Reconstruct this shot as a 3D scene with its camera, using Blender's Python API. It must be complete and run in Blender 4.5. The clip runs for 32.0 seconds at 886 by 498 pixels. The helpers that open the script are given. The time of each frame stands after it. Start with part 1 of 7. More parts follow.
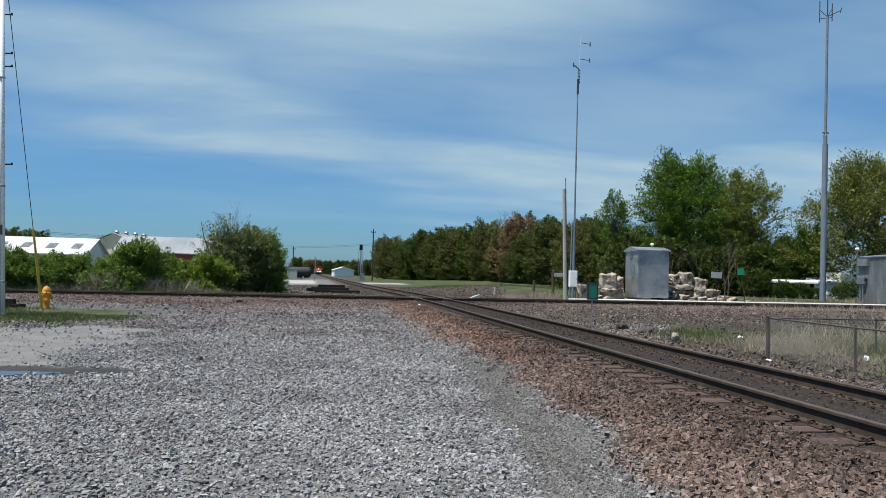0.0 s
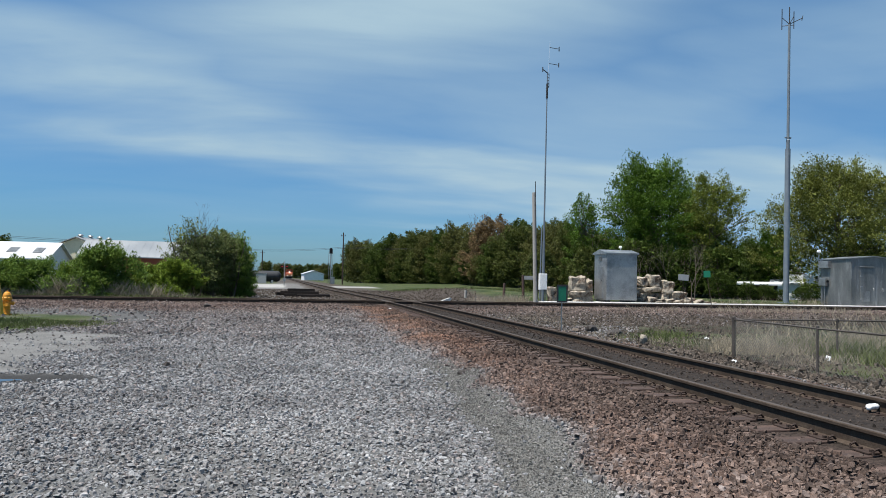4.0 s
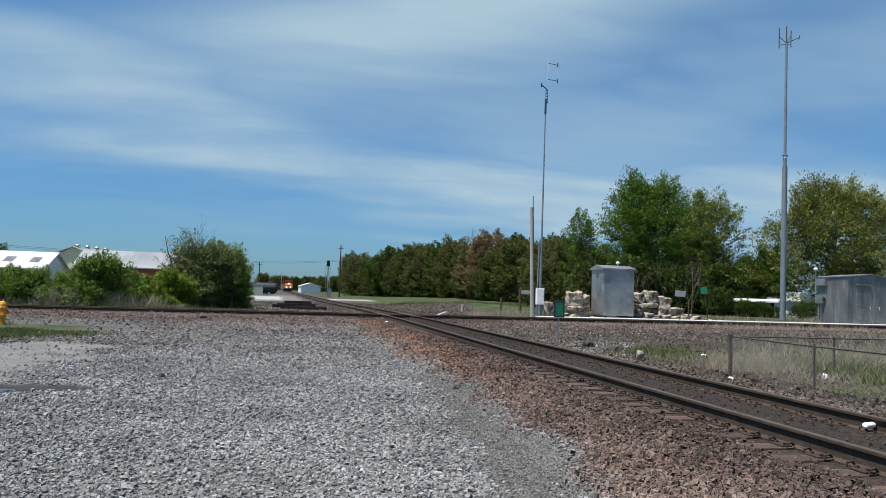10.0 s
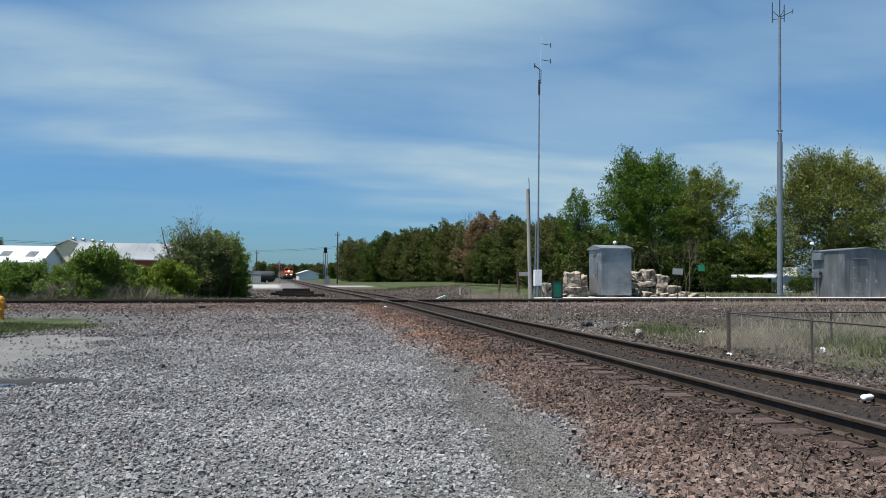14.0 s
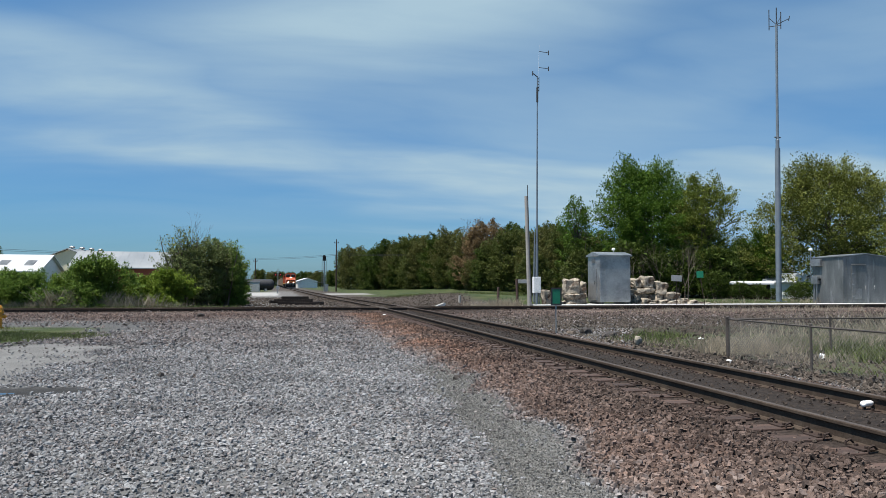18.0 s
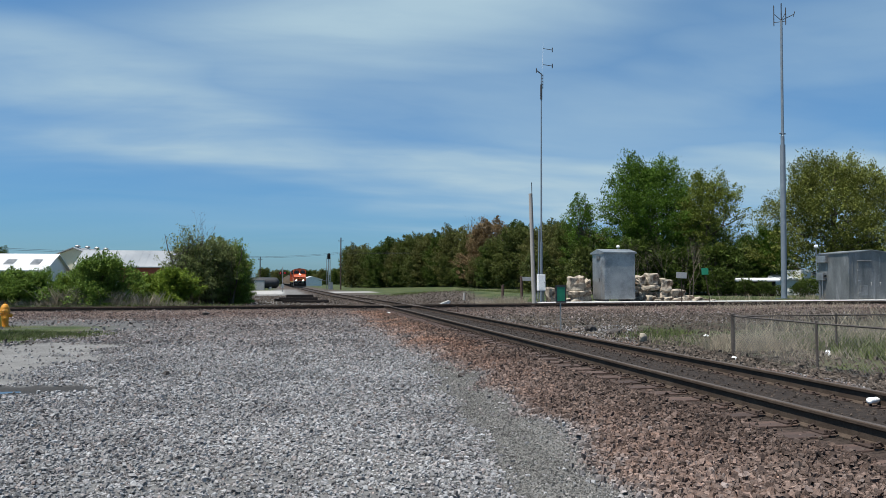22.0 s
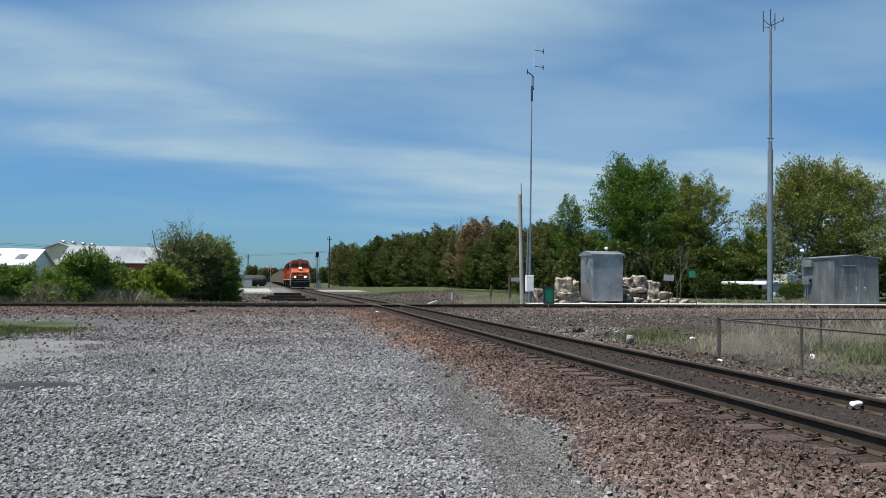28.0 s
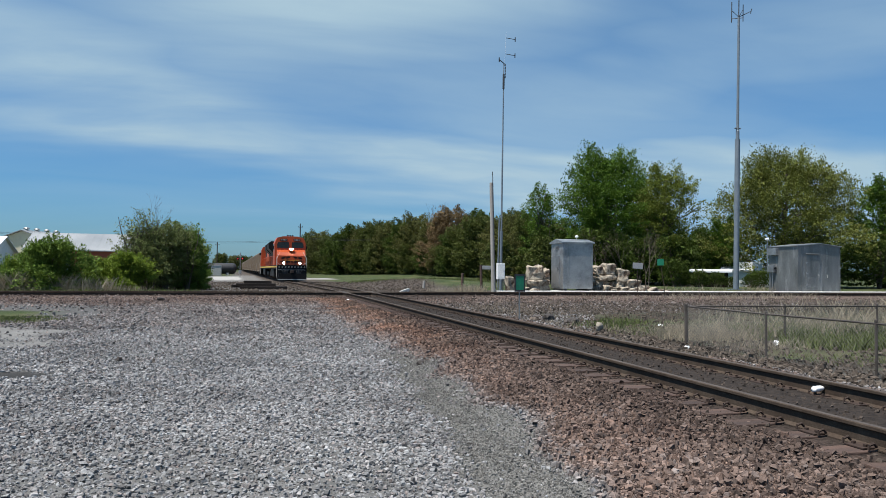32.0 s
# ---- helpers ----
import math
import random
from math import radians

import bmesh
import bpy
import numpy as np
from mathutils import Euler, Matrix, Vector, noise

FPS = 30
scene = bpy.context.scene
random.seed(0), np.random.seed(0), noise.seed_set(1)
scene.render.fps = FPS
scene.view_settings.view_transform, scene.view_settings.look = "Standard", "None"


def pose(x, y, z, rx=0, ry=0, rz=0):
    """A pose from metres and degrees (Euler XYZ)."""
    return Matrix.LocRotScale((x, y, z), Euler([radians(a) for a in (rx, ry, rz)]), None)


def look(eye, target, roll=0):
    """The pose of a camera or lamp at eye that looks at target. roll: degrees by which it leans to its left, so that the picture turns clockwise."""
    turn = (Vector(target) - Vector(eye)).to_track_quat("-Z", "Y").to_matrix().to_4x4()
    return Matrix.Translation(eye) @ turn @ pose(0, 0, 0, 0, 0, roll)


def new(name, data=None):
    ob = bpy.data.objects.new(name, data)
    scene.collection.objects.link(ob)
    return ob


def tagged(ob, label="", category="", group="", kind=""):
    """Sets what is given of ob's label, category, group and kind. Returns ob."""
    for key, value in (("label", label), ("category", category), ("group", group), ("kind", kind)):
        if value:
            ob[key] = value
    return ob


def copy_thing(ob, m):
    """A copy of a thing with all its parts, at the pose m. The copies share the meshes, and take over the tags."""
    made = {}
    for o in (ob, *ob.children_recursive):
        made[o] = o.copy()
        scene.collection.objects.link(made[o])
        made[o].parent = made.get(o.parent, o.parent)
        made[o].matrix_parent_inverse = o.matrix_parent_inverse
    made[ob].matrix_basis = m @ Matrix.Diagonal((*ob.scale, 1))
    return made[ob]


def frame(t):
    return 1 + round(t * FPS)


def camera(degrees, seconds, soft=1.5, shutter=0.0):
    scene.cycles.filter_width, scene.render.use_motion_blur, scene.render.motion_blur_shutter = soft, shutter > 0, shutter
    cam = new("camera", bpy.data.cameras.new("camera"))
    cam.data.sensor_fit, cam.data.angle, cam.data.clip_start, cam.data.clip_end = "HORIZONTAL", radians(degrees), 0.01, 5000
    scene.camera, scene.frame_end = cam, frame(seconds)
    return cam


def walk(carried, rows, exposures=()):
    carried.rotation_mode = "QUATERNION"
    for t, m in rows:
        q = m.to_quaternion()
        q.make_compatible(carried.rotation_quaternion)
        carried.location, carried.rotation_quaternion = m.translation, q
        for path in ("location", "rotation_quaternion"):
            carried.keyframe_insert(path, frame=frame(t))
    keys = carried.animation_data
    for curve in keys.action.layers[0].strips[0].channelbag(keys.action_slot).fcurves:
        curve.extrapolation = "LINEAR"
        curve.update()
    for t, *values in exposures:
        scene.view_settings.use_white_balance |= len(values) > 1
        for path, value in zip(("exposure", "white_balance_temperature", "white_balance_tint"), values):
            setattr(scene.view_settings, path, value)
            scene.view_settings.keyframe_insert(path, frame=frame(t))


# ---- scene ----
EYE = 1.62          # eye height over the gravel, metres
cam = camera(63.0, 32.0, soft=0.72)
WALK = [
    (0, pose(0, 0, EYE, 92.092, -1.369, -9.095)),
    (0.5, pose(0, 0, EYE, 91.907, -1.131, -8.531)),
    (1, pose(0, 0, EYE, 92.103, -0.895, -8.944)),
    (1.5, pose(0, 0, EYE, 92.237, -1.138, -8.919)),
    (2, pose(0, 0, EYE, 92.035, -0.974, -9.268)),
    (2.2, pose(0, 0, EYE, 92.170, -0.980, -9.880)),
    (2.5, pose(0, 0, EYE, 92.313, -0.994, -10.624)),
    (3, pose(0, 0, EYE, 92.752, -1.203, -11.197)),
    (3.5, pose(0, 0, EYE, 92.542, -1.144, -11.288)),
    (5.5, pose(0, 0, EYE, 92.331, -1.349, -11.753)),
    (6, pose(0, 0, EYE, 92.559, -1.401, -11.507)),
    (6.5, pose(0, 0, EYE, 92.521, -1.474, -11.840)),
    (7, pose(0, 0, EYE, 92.365, -1.304, -11.794)),
    (7.5, pose(0, 0, EYE, 92.664, -1.328, -11.622)),
    (8, pose(0, 0, EYE, 92.735, -1.402, -11.647)),
    (8.5, pose(0, 0, EYE, 92.818, -1.292, -11.643)),
    (9, pose(0, 0, EYE, 92.892, -1.298, -11.908)),
    (9.5, pose(0, 0, EYE, 93.373, -1.564, -11.657)),
    (10, pose(0, 0, EYE, 93.501, -1.740, -11.662)),
    (10.5, pose(0, 0, EYE, 93.338, -1.367, -11.584)),
    (11, pose(0, 0, EYE, 92.846, -0.998, -12.096)),
    (11.5, pose(0, 0, EYE, 92.397, -0.548, -11.883)),
    (12, pose(0, 0, EYE, 91.953, -0.403, -11.757)),
    (12.5, pose(0, 0, EYE, 91.814, -0.334, -12.084)),
    (13, pose(0, 0, EYE, 92.094, -0.217, -11.892)),
    (13.5, pose(0, 0, EYE, 92.131, -0.341, -11.836)),
    (14, pose(0, 0, EYE, 92.227, -0.284, -11.821)),
    (14.5, pose(0, 0, EYE, 92.335, -0.578, -11.750)),
    (16.5, pose(0, 0, EYE, 92.429, -0.299, -11.602)),
    (17, pose(0, 0, EYE, 92.771, -0.002, -11.678)),
    (17.5, pose(0, 0, EYE, 92.796, -0.105, -11.692)),
    (18, pose(0, 0, EYE, 92.817, -0.089, -11.909)),
    (18.5, pose(0, 0, EYE, 92.917, -0.195, -11.885)),
    (19, pose(0, 0, EYE, 92.926, -0.174, -11.520)),
    (19.5, pose(0, 0, EYE, 92.900, -0.020, -11.599)),
    (20, pose(0, 0, EYE, 92.859, -0.011, -11.618)),
    (20.5, pose(0, 0, EYE, 92.719, -0.068, -11.686)),
    (21, pose(0, 0, EYE, 92.641, 0.026, -11.569)),
    (21.5, pose(0, 0, EYE, 92.433, 0.019, -11.661)),
    (22, pose(0, 0, EYE, 92.640, 0.087, -11.555)),
    (22.5, pose(0, 0, EYE, 92.776, 0.031, -11.560)),
    (23, pose(0, 0, EYE, 92.730, -0.185, -11.638)),
    (23.5, pose(0, 0, EYE, 92.763, -0.558, -11.952)),
    (24, pose(0, 0, EYE, 92.760, -0.803, -11.925)),
    (24.5, pose(0, 0, EYE, 92.635, -0.760, -11.909)),
    (25, pose(0, 0, EYE, 92.716, -0.618, -12.209)),
    (25.5, pose(0, 0, EYE, 92.905, -0.760, -12.178)),
    (27.5, pose(0, 0, EYE, 92.562, -0.594, -12.308)),
    (28, pose(0, 0, EYE, 92.632, -0.580, -12.470)),
    (28.5, pose(0, 0, EYE, 92.895, -0.592, -12.429)),
    (29, pose(0, 0, EYE, 92.849, -0.455, -12.575)),
    (29.5, pose(0, 0, EYE, 92.796, -0.561, -13.164)),
    (30, pose(0, 0, EYE, 92.650, -0.647, -13.233)),
    (30.5, pose(0, 0, EYE, 92.078, -0.817, -13.790)),
    (31, pose(0, 0, EYE, 92.158, -0.868, -13.972)),
    (31.5, pose(0, 0, EYE, 92.065, -0.804, -14.415)),
    (32, pose(0, 0, EYE, 91.699, -0.575, -14.726)),
]

walk(cam, WALK)

# ---- world and sun ----
SUN_DIR = Vector((-0.42, -0.13, 1.1)).normalized()
world = bpy.data.worlds.new("sky")
scene.world = world
world.use_nodes = True


def build_sky():
    nt = world.node_tree
    n, l = nt.nodes, nt.links
    n.clear()
    out = n.new("ShaderNodeOutputWorld")
    bg = n.new("ShaderNodeBackground")
    sky = n.new("ShaderNodeTexSky")
    sky.sky_type, sky.sun_disc = "NISHITA", False
    sky.sun_elevation = math.asin(SUN_DIR.z)
    sky.sun_rotation = math.atan2(SUN_DIR.x, SUN_DIR.y)
    sky.air_density, sky.dust_density, sky.ozone_density = 1.0, 0.6, 2.0
    tc = n.new("ShaderNodeTexCoord")
    sep = n.new("ShaderNodeSeparateXYZ")
    l.new(tc.outputs["Generated"], sep.inputs[0])
    # project the direction on a high flat layer: streaks draw together at the horizon
    zz = n.new("ShaderNodeMath"); zz.operation = "MAXIMUM"; zz.inputs[1].default_value = 0.0
    l.new(sep.outputs["Z"], zz.inputs[0])
    za = n.new("ShaderNodeMath"); za.operation = "ADD"; za.inputs[1].default_value = 0.12
    l.new(zz.outputs[0], za.inputs[0])
    comb = n.new("ShaderNodeCombineXYZ")
    for k, ax in enumerate("XY"):
        d = n.new("ShaderNodeMath"); d.operation = "DIVIDE"
        l.new(sep.outputs[ax], d.inputs[0]); l.new(za.outputs[0], d.inputs[1]); l.new(d.outputs[0], comb.inputs[k])

    def streak(rot, sc, off, scale, detail, rough, dist, lo, hi):
        mp = n.new("ShaderNodeMapping")
        mp.inputs["Rotation"].default_value = (0, 0, radians(rot))
        mp.inputs["Scale"].default_value = sc
        mp.inputs["Location"].default_value = off
        l.new(comb.outputs[0], mp.inputs[0])
        no = n.new("ShaderNodeTexNoise")
        no.inputs["Scale"].default_value, no.inputs["Detail"].default_value = scale, detail
        no.inputs["Roughness"].default_value, no.inputs["Distortion"].default_value = rough, dist
        l.new(mp.outputs[0], no.inputs["Vector"])
        mr = n.new("ShaderNodeMapRange"); mr.interpolation_type = "SMOOTHSTEP"
        mr.inputs["From Min"].default_value, mr.inputs["From Max"].default_value = lo, hi
        l.new(no.outputs["Fac"], mr.inputs["Value"])
        return mr.outputs[0]

    def calc(op, a, b=None, c=None, clamp=False):
        k = n.new("ShaderNodeMath")
        k.operation, k.use_clamp = op, clamp
        for i, v in enumerate((a, b, c)):
            if v is None:
                continue
            if hasattr(v, "node"):
                l.new(v, k.inputs[i])
            else:
                k.inputs[i].default_value = v
        return k.outputs[0]

    az = calc("ARCTAN2", sep.outputs["X"], sep.outputs["Y"])
    el = calc("ARCSINE", sep.outputs["Z"])
    warp = streak(12, (0.5, 1.0, 1), (5.0, 2.0, 0), 1.1, 3, 0.5, 0.3, 0.2, 0.8)
    wob = calc("MULTIPLY_ADD", warp, 0.10, -0.05)
    el2 = calc("ADD", el, wob)
    total = None
    for slope, at, width, strength, west, east, leave in CLOUD_BANDS:
        off = calc("SUBTRACT", el2, calc("MULTIPLY_ADD", az, slope, at))
        q = calc("DIVIDE", off, width)
        g = calc("POWER", 2.718, calc("MULTIPLY", calc("MULTIPLY", q, q), -1.0))
        fade = n.new("ShaderNodeMapRange"); fade.interpolation_type = "SMOOTHSTEP"
        fade.inputs["From Min"].default_value, fade.inputs["From Max"].default_value = west, east
        l.new(az, fade.inputs["Value"])
        gone = n.new("ShaderNodeMapRange"); gone.interpolation_type = "SMOOTHSTEP"
        gone.inputs["From Min"].default_value, gone.inputs["From Max"].default_value = leave, leave + 0.5
        gone.inputs["To Min"].default_value, gone.inputs["To Max"].default_value = 1.0, 0.25
        l.new(az, gone.inputs["Value"])
        g = calc("MULTIPLY", calc("MULTIPLY", calc("MULTIPLY", g, fade.outputs[0]), gone.outputs[0]), strength)
        total = g if total is None else calc("MAXIMUM", total, g)
    wisps = streak(24, (0.42, 0.85, 1), (0.7, 4.0, 0), 1.25, 6, 0.5, 0.9, 0.18, 0.78)
    fine = streak(30, (0.45, 1.0, 1), (2.7, 1.0, 0), 3.6, 6, 0.55, 1.2, 0.15, 0.85)
    tex = calc("MULTIPLY_ADD", wisps, 0.46, calc("MULTIPLY_ADD", fine, 0.16, 0.29))
    cover = calc("MULTIPLY", total, tex)
    veil = calc("MULTIPLY", wisps, 0.13)
    cover = calc("ADD", cover, veil, clamp=True)
    # thin haze tint that varies with height over the horizon
    grad = n.new("ShaderNodeValToRGB")
    grad.color_ramp.elements[0].position, grad.color_ramp.elements[0].color = 0.0, SKY_LOW
    grad.color_ramp.elements[1].position, grad.color_ramp.elements[1].color = 0.45, SKY_HIGH
    l.new(sep.outputs["Z"], grad.inputs[0])
    tint = n.new("ShaderNodeMix"); tint.data_type = "RGBA"; tint.blend_type = "MULTIPLY"
    tint.inputs["Factor"].default_value = 1.0
    l.new(grad.outputs[0], tint.inputs["B"])
    l.new(sky.outputs[0], tint.inputs["A"])
    mix = n.new("ShaderNodeMix"); mix.data_type = "RGBA"
    l.new(cover, mix.inputs["Factor"])
    l.new(tint.outputs["Result"], mix.inputs["A"])
    mix.inputs["B"].default_value = CLOUD_COL
    l.new(mix.outputs["Result"], bg.inputs[0])
    bg.inputs[1].default_value = SKY_STRENGTH
    l.new(bg.outputs[0], out.inputs[0])


# cirrus bands: slope and height over the horizon against bearing (radians), half width, density, bearings of its fade-in and fade-out
CLOUD_BANDS = [(-0.14, 0.190, 0.062, 1.40, -1.1, 0.1, 9), (0.19, 0.325, 0.085, 1.35, -0.45, 0.15, 0.55), (0.10, 0.215, 0.05, 0.6, 0.0, 0.5, 9), (0.0, 0.60, 0.12, 0.7, -3.0, -2.0, 9), (-0.03, 0.235, 0.11, 0.50, -0.4, 0.0, 0.40)]
CLOUD_COL = (4.75, 6.65, 8.0, 1)
SKY_LOW, SKY_HIGH = (0.44, 0.785, 1.18, 1), (0.55, 1.12, 1.43, 1)
SKY_STRENGTH = 0.058
build_sky()

sun = new("sun", bpy.data.lights.new("sun", "SUN"))
sun.data.energy, sun.data.angle, sun.data.color = 5.0, radians(0.6), (1.0, 0.965, 0.91)
sun.matrix_world = look(SUN_DIR * 50, (0, 0, 0))
scene.view_settings.exposure = 0.55

# ---- small helpers ----
def part(name, bm, material, parent=None, label="", smooth=False, kind=""):
    """Link a bmesh as one mesh object, under a thing or a part of it."""
    me = bpy.data.meshes.new(name)
    bm.normal_update()
    bm.to_mesh(me)
    bm.free()
    if smooth:
        me.shade_smooth()
    if material:
        me.materials.append(material)
    ob = new(name, me)
    if parent:
        ob.parent = parent
    return tagged(ob, label, kind=kind)


def thing(name, m, label, category, group="", kind=""):
    ob = new(name)
    ob.empty_display_size = 0.2
    ob.matrix_basis = m
    return tagged(ob, label, category, group, kind)


def box(bm, c, s, rz=0.0, bevel=0.0, rx=0.0, ry=0.0, taper=1.0):
    """A box round c of size s; taper shrinks its top."""
    r = Euler((radians(rx), radians(ry), radians(rz))).to_matrix()
    vs = []
    for k in range(8):
        sx, sy, sz = (k & 1) - 0.5, (k >> 1 & 1) - 0.5, (k >> 2) - 0.5
        f = taper if sz > 0 else 1.0
        vs.append(bm.verts.new(Vector(c) + r @ Vector((sx * s[0] * f, sy * s[1] * f, sz * s[2]))))
    fs = [bm.faces.new([vs[i] for i in q]) for q in
          ((0, 2, 3, 1), (4, 5, 7, 6), (0, 1, 5, 4), (2, 6, 7, 3), (0, 4, 6, 2), (1, 3, 7, 5))]
    if bevel:
        bmesh.ops.bevel(bm, geom=list({e for f in fs for e in f.edges}), offset=bevel, segments=2, affect="EDGES", profile=0.6)
    return bm


def rod(bm, p, q, r0, r1=None, seg=8, caps=True):
    """A round bar from p to q."""
    p, q = Vector(p), Vector(q)
    r1 = r0 if r1 is None else r1
    w = (q - p).normalized()
    u = w.orthogonal().normalized()
    v = w.cross(u)
    rings = []
    for c, r in ((p, r0), (q, r1)):
        rings.append([bm.verts.new(c + (u * math.cos(a) + v * math.sin(a)) * r)
                      for a in (2 * math.pi * k / seg for k in range(seg))])
    for k in range(seg):
        bm.faces.new((rings[0][k], rings[0][(k + 1) % seg], rings[1][(k + 1) % seg], rings[1][k]))
    if caps:
        bm.faces.new(rings[0][::-1])
        bm.faces.new(rings[1])
    return bm


def lathe(bm, profile, c=(0, 0, 0), seg=16, axis="Z"):
    """Turn a profile of (radius, height) round an axis through c."""
    rings = []
    for r, h in profile:
        ring = []
        for k in range(seg):
            a = 2 * math.pi * k / seg
            x, y = r * math.cos(a), r * math.sin(a)
            v = {"Z": (x, y, h), "X": (h, x, y), "Y": (x, h, y)}[axis]
            ring.append(bm.verts.new(Vector(c) + Vector(v)))
        rings.append(ring)
    for a, b in zip(rings, rings[1:]):
        for k in range(seg):
            bm.faces.new((a[k], a[(k + 1) % seg], b[(k + 1) % seg], b[k]))
    for ring in (rings[0], rings[-1]):
        try:
            bm.faces.new(ring)
        except ValueError:
            pass
    bmesh.ops.recalc_face_normals(bm, faces=bm.faces)
    return bm


def prism(bm, outline, lo, hi, axis="Y"):
    """Extrude a flat outline of (a, b) pairs along an axis."""
    rings = []
    for h in (lo, hi):
        rings.append([bm.verts.new({"X": (h, a, b), "Y": (a, h, b), "Z": (a, b, h)}[axis]) for a, b in outline])
    k = len(outline)
    for i in range(k):
        bm.faces.new((rings[0][i], rings[0][(i + 1) % k], rings[1][(i + 1) % k], rings[1][i]))
    bm.faces.new(rings[0][::-1])
    bm.faces.new(rings[1])
    bmesh.ops.recalc_face_normals(bm, faces=bm.faces)
    return bm


def soup(name, verts, faces, material, kind="", label="", category="", parent=None, smooth=False):
    """A mesh out of arrays: verts (n, 3), faces (m, k)."""
    me = bpy.data.meshes.new(name)
    verts, faces = np.asarray(verts, np.float32), np.asarray(faces, np.int32)
    m, k = faces.shape
    me.vertices.add(len(verts))
    me.vertices.foreach_set("co", verts.ravel())
    me.loops.add(m * k)
    me.loops.foreach_set("vertex_index", faces.ravel())
    me.polygons.add(m)
    me.polygons.foreach_set("loop_start", np.arange(0, m * k, k, dtype=np.int32))
    me.update(calc_edges=True)
    me.validate()
    if smooth:
        me.shade_smooth()
    else:
        me.shade_flat()
    me.materials.append(material)
    ob = new(name, me)
    if parent:
        ob.parent = parent
    return tagged(ob, label, category, kind=kind)


# ---- materials ----
def surface(name, c1, c2, scale=3.0, rough=(0.6, 0.85), metal=0.0, bump=0.15, fine=40.0, island=0.0, ob_random=0.0, spots=None,
            stretch=(1, 1, 1), spec=0.5, emit=0.0, translucent=0.0, depth=0.01):
    """A worn surface: two colours over large stains and fine grain, with relief. spots: (colour, scale, low, high)."""
    m = bpy.data.materials.new(name)
    m.use_nodes = True
    nt = m.node_tree
    n, l = nt.nodes, nt.links
    bs = n["Principled BSDF"]
    tc = n.new("ShaderNodeTexCoord")
    mp = n.new("ShaderNodeMapping")
    mp.inputs["Scale"].default_value = stretch
    l.new(tc.outputs["Object"], mp.inputs[0])

    def noise_at(sc, detail=4, r=0.55):
        t = n.new("ShaderNodeTexNoise")
        t.inputs["Scale"].default_value, t.inputs["Detail"].default_value, t.inputs["Roughness"].default_value = sc, detail, r
        l.new(mp.outputs[0], t.inputs["Vector"])
        return t.outputs["Fac"]

    def ranged(v, a, b, c=0.0, d=1.0):
        t = n.new("ShaderNodeMapRange")
        for key, val in (("From Min", a), ("From Max", b), ("To Min", c), ("To Max", d)):
            t.inputs[key].default_value = val
        l.new(v, t.inputs["Value"])
        return t.outputs[0]

    def mixed(f, a, b, how="MIX"):
        t = n.new("ShaderNodeMix")
        t.data_type, t.blend_type = "RGBA", how
        for key, val in (("Factor", f), ("A", a), ("B", b)):
            if hasattr(val, "node"):
                l.new(val, t.inputs[key])
            else:
                t.inputs[key].default_value = val
        return t.outputs["Result"]

    big, small = noise_at(scale), noise_at(fine, 3)
    col = mixed(ranged(big, 0.3, 0.7), (*c1, 1), (*c2, 1))
    if spots:
        col = mixed(ranged(noise_at(spots[1], 6, 0.65), spots[2], spots[3]), col, (*spots[0], 1))
    grain = ranged(small, 0.25, 0.75, 0.72, 1.25)
    g3 = n.new("ShaderNodeCombineColor")
    for k in range(3):
        l.new(grain, g3.inputs[k])
    col = mixed(1.0, col, g3.outputs[0], "MULTIPLY")
    if island or ob_random:
        if island:
            rnd = n.new("ShaderNodeNewGeometry").outputs["Random Per Island"]
        else:
            rnd = n.new("ShaderNodeObjectInfo").outputs["Random"]
        amt = island or ob_random
        v = ranged(rnd, 0, 1, 1 - amt, 1 + amt)
        v3 = n.new("ShaderNodeCombineColor")
        for k in range(3):
            l.new(v, v3.inputs[k])
        col = mixed(1.0, col, v3.outputs[0], "MULTIPLY")
    l.new(col, bs.inputs["Base Color"])
    l.new(ranged(big, 0.3, 0.7, *rough), bs.inputs["Roughness"])
    bs.inputs["Metallic"].default_value = metal
    bs.inputs["Specular IOR Level"].default_value = spec
    if bump:
        b = n.new("ShaderNodeBump")
        b.inputs["Strength"].default_value, b.inputs["Distance"].default_value = bump, depth
        l.new(small, b.inputs["Height"])
        l.new(b.outputs[0], bs.inputs["Normal"])
    if emit:
        l.new(col, bs.inputs["Emission Color"])
        bs.inputs["Emission Strength"].default_value = emit
    if translucent:
        tr = n.new("ShaderNodeBsdfTranslucent")
        l.new(col, tr.inputs[0])
        mx = n.new("ShaderNodeMixShader")
        mx.inputs[0].default_value = translucent
        l.new(bs.outputs[0], mx.inputs[1])
        l.new(tr.outputs[0], mx.inputs[2])
        l.new(mx.outputs[0], n["Material Output"].inputs[0])
    return m


def glow(name, colour, strength):
    m = bpy.data.materials.new(name)
    m.use_nodes = True
    bs = m.node_tree.nodes["Principled BSDF"]
    bs.inputs["Base Color"].default_value = (*colour, 1)
    bs.inputs["Emission Color"].default_value = (*colour, 1)
    bs.inputs["Emission Strength"].default_value = strength
    return m


